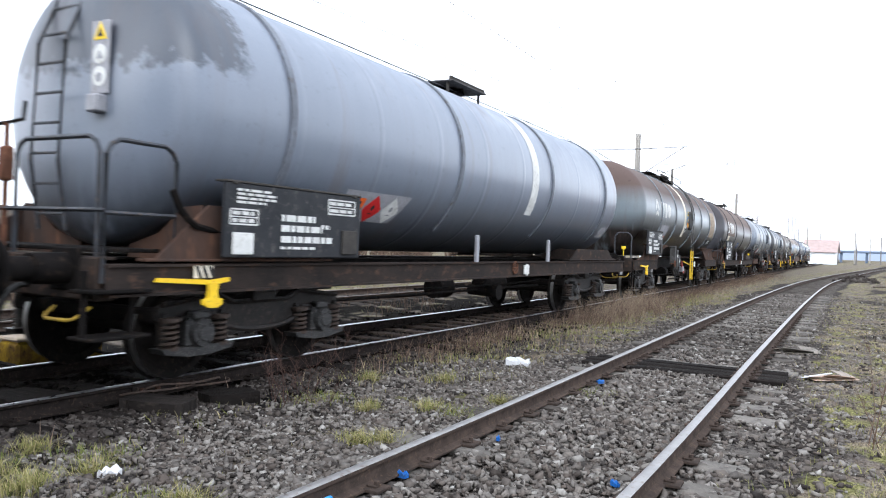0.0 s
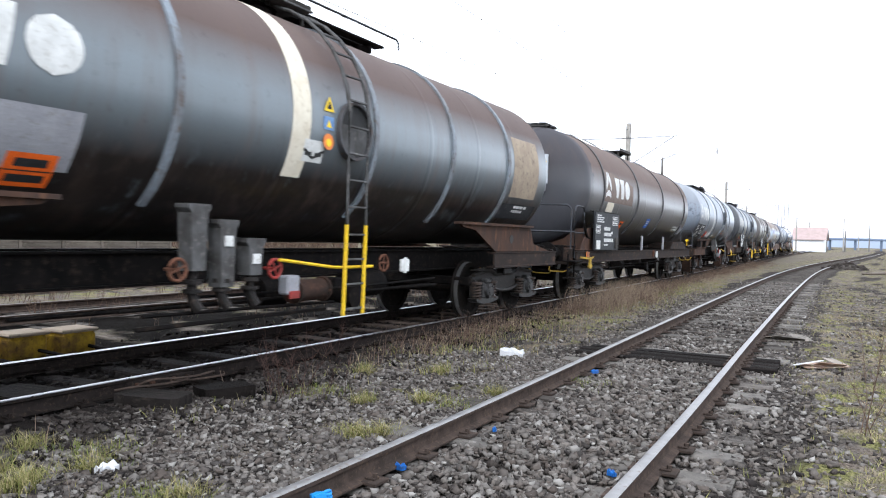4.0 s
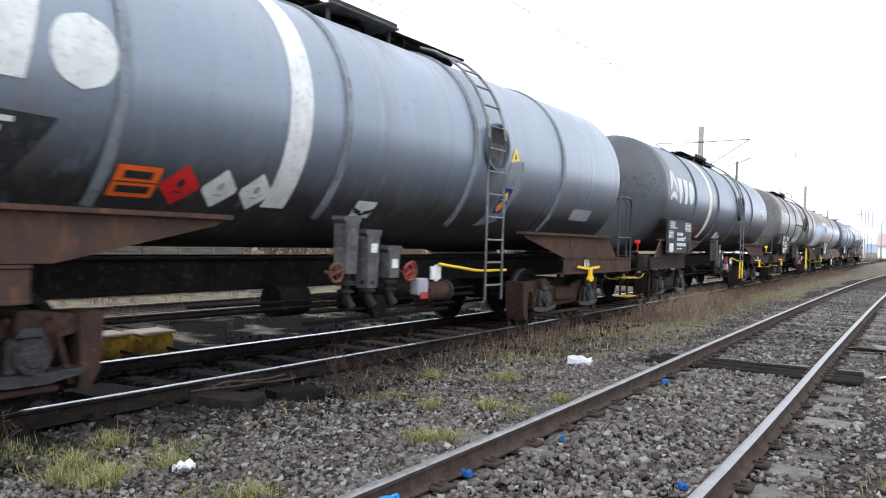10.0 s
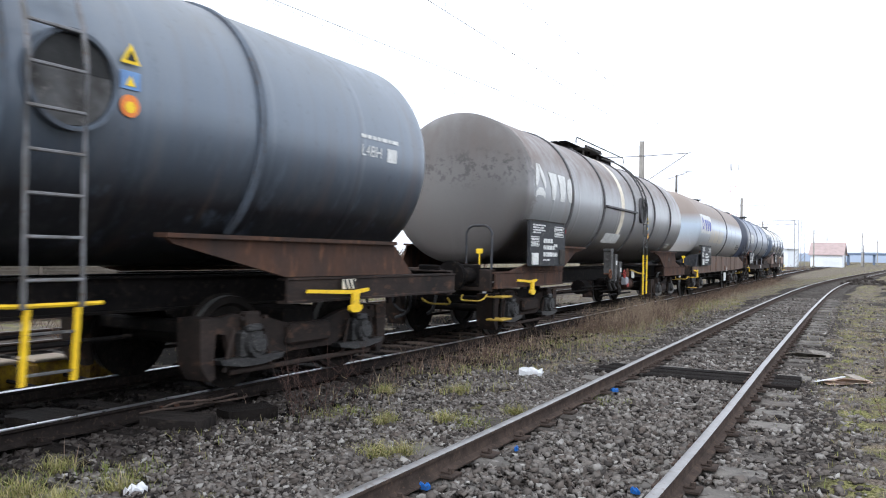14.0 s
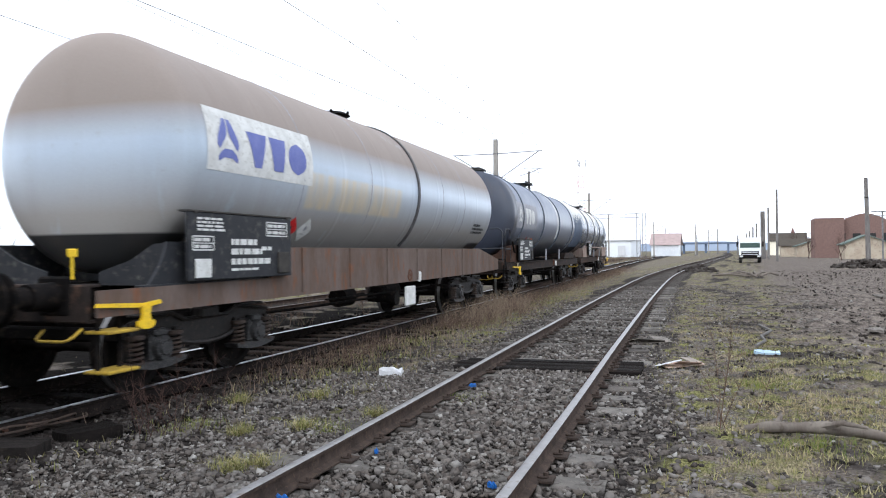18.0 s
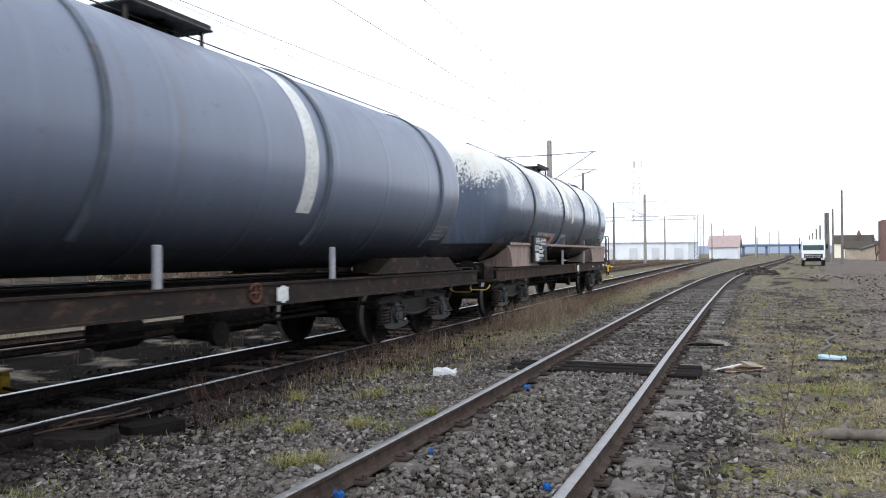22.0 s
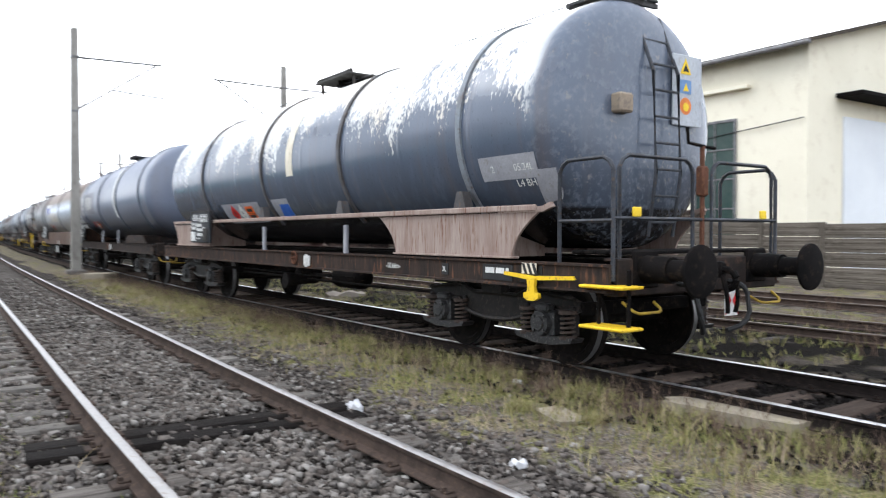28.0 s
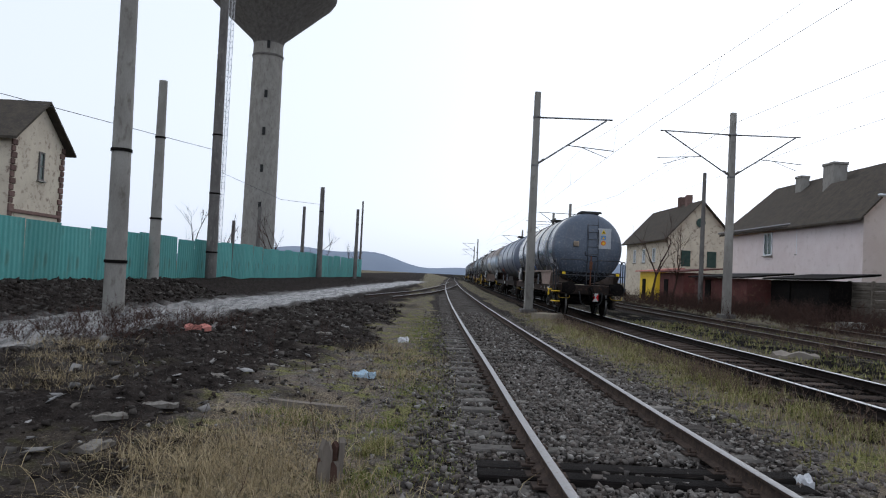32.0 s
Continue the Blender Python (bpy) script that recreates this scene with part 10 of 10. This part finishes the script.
def mound(x, y, sx, sy, h, turn, label, seed):
    """A heap of earth: clods piled in a low cone."""
    rs = np.random.RandomState(seed)
    n = 420
    a, r = rs.uniform(0, 6.28, n), rs.uniform(0, 1, n) ** 0.6
    px, py = np.cos(a) * r * sx / 2, np.sin(a) * r * sy / 2
    c, q = math.cos(radians(turn)), math.sin(radians(turn))
    ob = stones("earth_mound", x + px * c - py * q, y + px * q + py * c, ground_z(x + px, y + py) * 0 + h * 0.8 * (1 - r) ** 0.8, rs.uniform(0.06, 0.2, n), rs, M["clod"], label)
    tagged(ob, label, "mound", kind="stuff")


slab("concrete_slab", -5.5, -3.97, 1.25, 0.36, 0.1, 98, "slab", "long broken concrete slab lying in the grass", 1)
slab("concrete_slab", -4.42, -4.94, 0.55, 0.3, 0.05, 70, "slab", "small broken concrete slab in the grass", 2)
slab("timber_block", -5.45, 4.35, 0.62, 0.34, 0.12, 20, "timber", "dark timber block beside the main track", 3, "timber")
slab("timber_block", -5.3, 5.0, 0.5, 0.3, 0.1, 70, "timber", "dark timber block beside the main track", 4, "timber")
br_ = Geo()
br_.tube([(0.02, 7.1, 0.02), (0.2, 7.0, 0.07), (0.42, 7.08, 0.06), (0.62, 6.98, 0.1), (0.9, 7.04, 0.07), (1.2, 6.92, 0.04)], [0.03, 0.05, 0.045, 0.055, 0.05, 0.03], 8)
br_.tube([(0.6, 6.98, 0.1), (0.74, 6.86, 0.17), (0.92, 6.82, 0.15)], [0.035, 0.025, 0.012], 6)
br_.tube([(0.25, 7.02, 0.07), (0.3, 7.16, 0.14), (0.28, 7.3, 0.12)], [0.03, 0.02, 0.01], 6)
tagged(part("fallen_branch", br_, M["wood_grey"], None, "", 60), "crooked grey fallen branch lying in the grass", "branch")
slab("plank", 1.2, -8.3, 0.9, 0.12, 0.06, -20, "wood_grey", "rotten plank beside a hole", 6, "timber")
slab("rubble_heap", -17.6, -31.0, 1.6, 0.9, 0.3, 30, "concrete", "pale rubble heap below the fence", 7, "rubble")
slab("rubble_heap", -4.6, -28.6, 1.4, 0.9, 0.22, 60, "slab", "heap of dirt and stones between the tracks", 8, "rubble")
mound(-3.0, 58.0, 2.6, 1.6, 0.45, 10, "low dark mound of earth by the siding", 9)
mound(9.5, 70.0, 6.0, 3.0, 0.8, 20, "low dark mound of earth in the yard", 10)
mound(12.5, 62.0, 5.0, 3.0, 0.7, 70, "low dark mound of earth in the yard", 11)
slab("wooden_panel", -6.6, 3.9, 0.8, 0.5, 0.06, 12, "timber", "oily boards between the rails", 12, "timber")

st = thing("tree_stump", "rotten split stump standing in straw", "stump")
rs_ = random.Random(4)
for i in range(9):
    a = 6.28 * i / 9
    g = Geo()
    hgt = rs_.uniform(0.16, 0.36)
    g.prism([(-0.035, 0), (0.035, 0), (0.03, hgt * 0.8), (0.005, hgt), (-0.028, hgt * 0.9)], -0.02, 0.02, "y", pose(0.6 + 0.07 * math.cos(a), -5.45 + 0.06 * math.sin(a), float(ground_z(0.6, -5.45)) - 0.02, rs_.uniform(-6, 6), rs_.uniform(-6, 6), math.degrees(a) + 90))
    part("splinter", g, M["wood_grey" if i % 3 else "dark_twig"], st)

# logs by the siding, far ahead
for i in range(9):
    g = Geo()
    a = radians(-50 + i * 9)
    x, y = -0.6 + 0.25 * i, 46 + 1.2 * (i % 4)
    l = 2.6
    g.tube([(x - l * math.sin(a) / 2, y - l * math.cos(a) / 2, 0.12), (x, y, 0.2 + 0.05 * (i % 3)), (x + l * math.sin(a) / 2, y + l * math.cos(a) / 2, 0.12)], 0.06, 8)
    tagged(part("log", g, M["wood_grey"], None, "", 50), "thin grey log in a loose pile", "log", "pile of logs")
ca = Geo()
ca.tube([(0.2, 13.2, 0.03), (0.35, 13.8, 0.05), (0.3, 14.6, 0.04), (0.5, 15.6, 0.04), (0.3, 16.8, 0.04)], 0.025, 6)
tagged(part("loose_cable", ca, M["concrete_dark"], None, "", 60), "grey loose cable lying in the grass", "cable")

# switch machines between the tracks
for x, y, t in ((-8.42, 4.25, 3), (-8.36, 4.85, 2), (-8.28, 5.4, 3), (-8.35, 1.9, 0)):
    s = thing("switch_box", "yellow switch box with a pale lid between the tracks", "switch box", "switch boxes", at=pose(x, y, 0.02, 0, 0, t))
    g = Geo()
    g.box((0, 0, 0.13), (0.36, 0.44, 0.26), 0.03)
    part("case", g, M["box_yellow"], s, "", 30)
    g = Geo()
    g.box((0, 0, 0.285), (0.4, 0.48, 0.04), 0.015)
    part("lid", g, M["cream_dirty"], s, "pale stained lid", 30)
    g = Geo()
    g.tube([(0.2, 0.1, 0.1), (0.85, 0.1, 0.08)], 0.02, 6)
    part("rod", g, M["steel_dark"], s, "", 50)

# joint in the near main rail: plate, bolts and loose bond wires
jy = 4.75
jx = float(on_b(jy)) + 0.752
jt = thing("rail_joint", "greasy bolted rail joint with loose bond wires", "rail joint")
g = Geo()
g.box((jx + 0.035, jy, RAIL_Z - 0.065), (0.035, 0.75, 0.075), 0.01)
part("fishplate", g, M["rail_dark"], jt, "", 30)
for dy in (-0.28, -0.12, 0.12, 0.28):
    g = Geo()
    g.cyl((jx + 0.05, jy + dy, RAIL_Z - 0.065), (jx + 0.085, jy + dy, RAIL_Z - 0.065), 0.022, n=6)
    part("bolt", g, M["bogie_rust"], jt, "", 30)
for a, b, h in ((-0.5, 0.3, 0.12), (-0.3, 0.62, 0.16), (0.1, 0.75, 0.09)):
    g = Geo()
    g.tube(rounded([(jx + 0.05, jy + a, 0.09), (jx + 0.16, jy + a + 0.08, h), (jx + 0.24, (2 * jy + a + b) / 2, 0.05 + h * 0.5), (jx + 0.14, jy + b - 0.06, h * 0.8), (jx + 0.05, jy + b, 0.08)], 0.14), 0.01, 6)
    part("bond_wire", g, M["rail_side"], jt, "", 60)

# lamp post by the fence
lx, ly = at_bearing(138.7, 26.5)
lp2 = pole(lx, ly, 7.9, "grey concrete lamp post with a meter box", 0.24, "concrete", (0, 0), (5.6,), "lamp_post", "")
g = Geo()
g.box((lx + 0.16, ly, 3.4), (0.2, 0.36, 0.5), 0.03)
part("meter_box", g, M["pale_steel"], lp2, "", 30)
g = Geo()
g.tube([(lx, ly, 7.7), (lx - 0.2, ly - 0.5, 7.75)], 0.03, 6)
g.box((lx - 0.22, ly - 0.6, 7.72), (0.16, 0.36, 0.1), 0.03)
part("lamp_head", g, M["galv"], lp2, "", 40)


# ---- what moves: the train ----
def motions():
    ys = np.linspace(-330, 330, 6601)
    xs = on_b(ys)
    arc = np.concatenate([[0], np.cumsum(np.hypot(np.diff(xs), np.diff(ys)))])
    arc -= np.interp(0, ys, arc)

    def gone(t):
        return 5.529 * (t - 16) + 0.0229 * (t - 16) ** 2 / 2

    def spot(s):
        y = float(np.interp(s, arc, ys))
        return float(np.interp(y, ys, xs)), y

    times = [i * 0.8 for i in range(41)]
    for w, s16 in WAGONS:
        rows = []
        for t in times:
            s = s16 - gone(t)
            (x0, y0), (x1, y1) = spot(s - 5.3), spot(s + 5.3)
            turn = -math.degrees(math.atan2(x1 - x0, y1 - y0))
            rows.append((t, pose((x0 + x1) / 2, (y0 + y1) / 2, RAIL_Z, 0, 0, turn)))
        walk(w, rows)
    # wheels roll without slipping
    wt = [i * 0.1 for i in range(321)]
    for ws, y in WHEELSETS:
        walk(ws, [(t, pose(0, y, 0.46, math.degrees((gone(t) - gone(0)) / 0.46), 0, 0)) for t in wt])


motions()
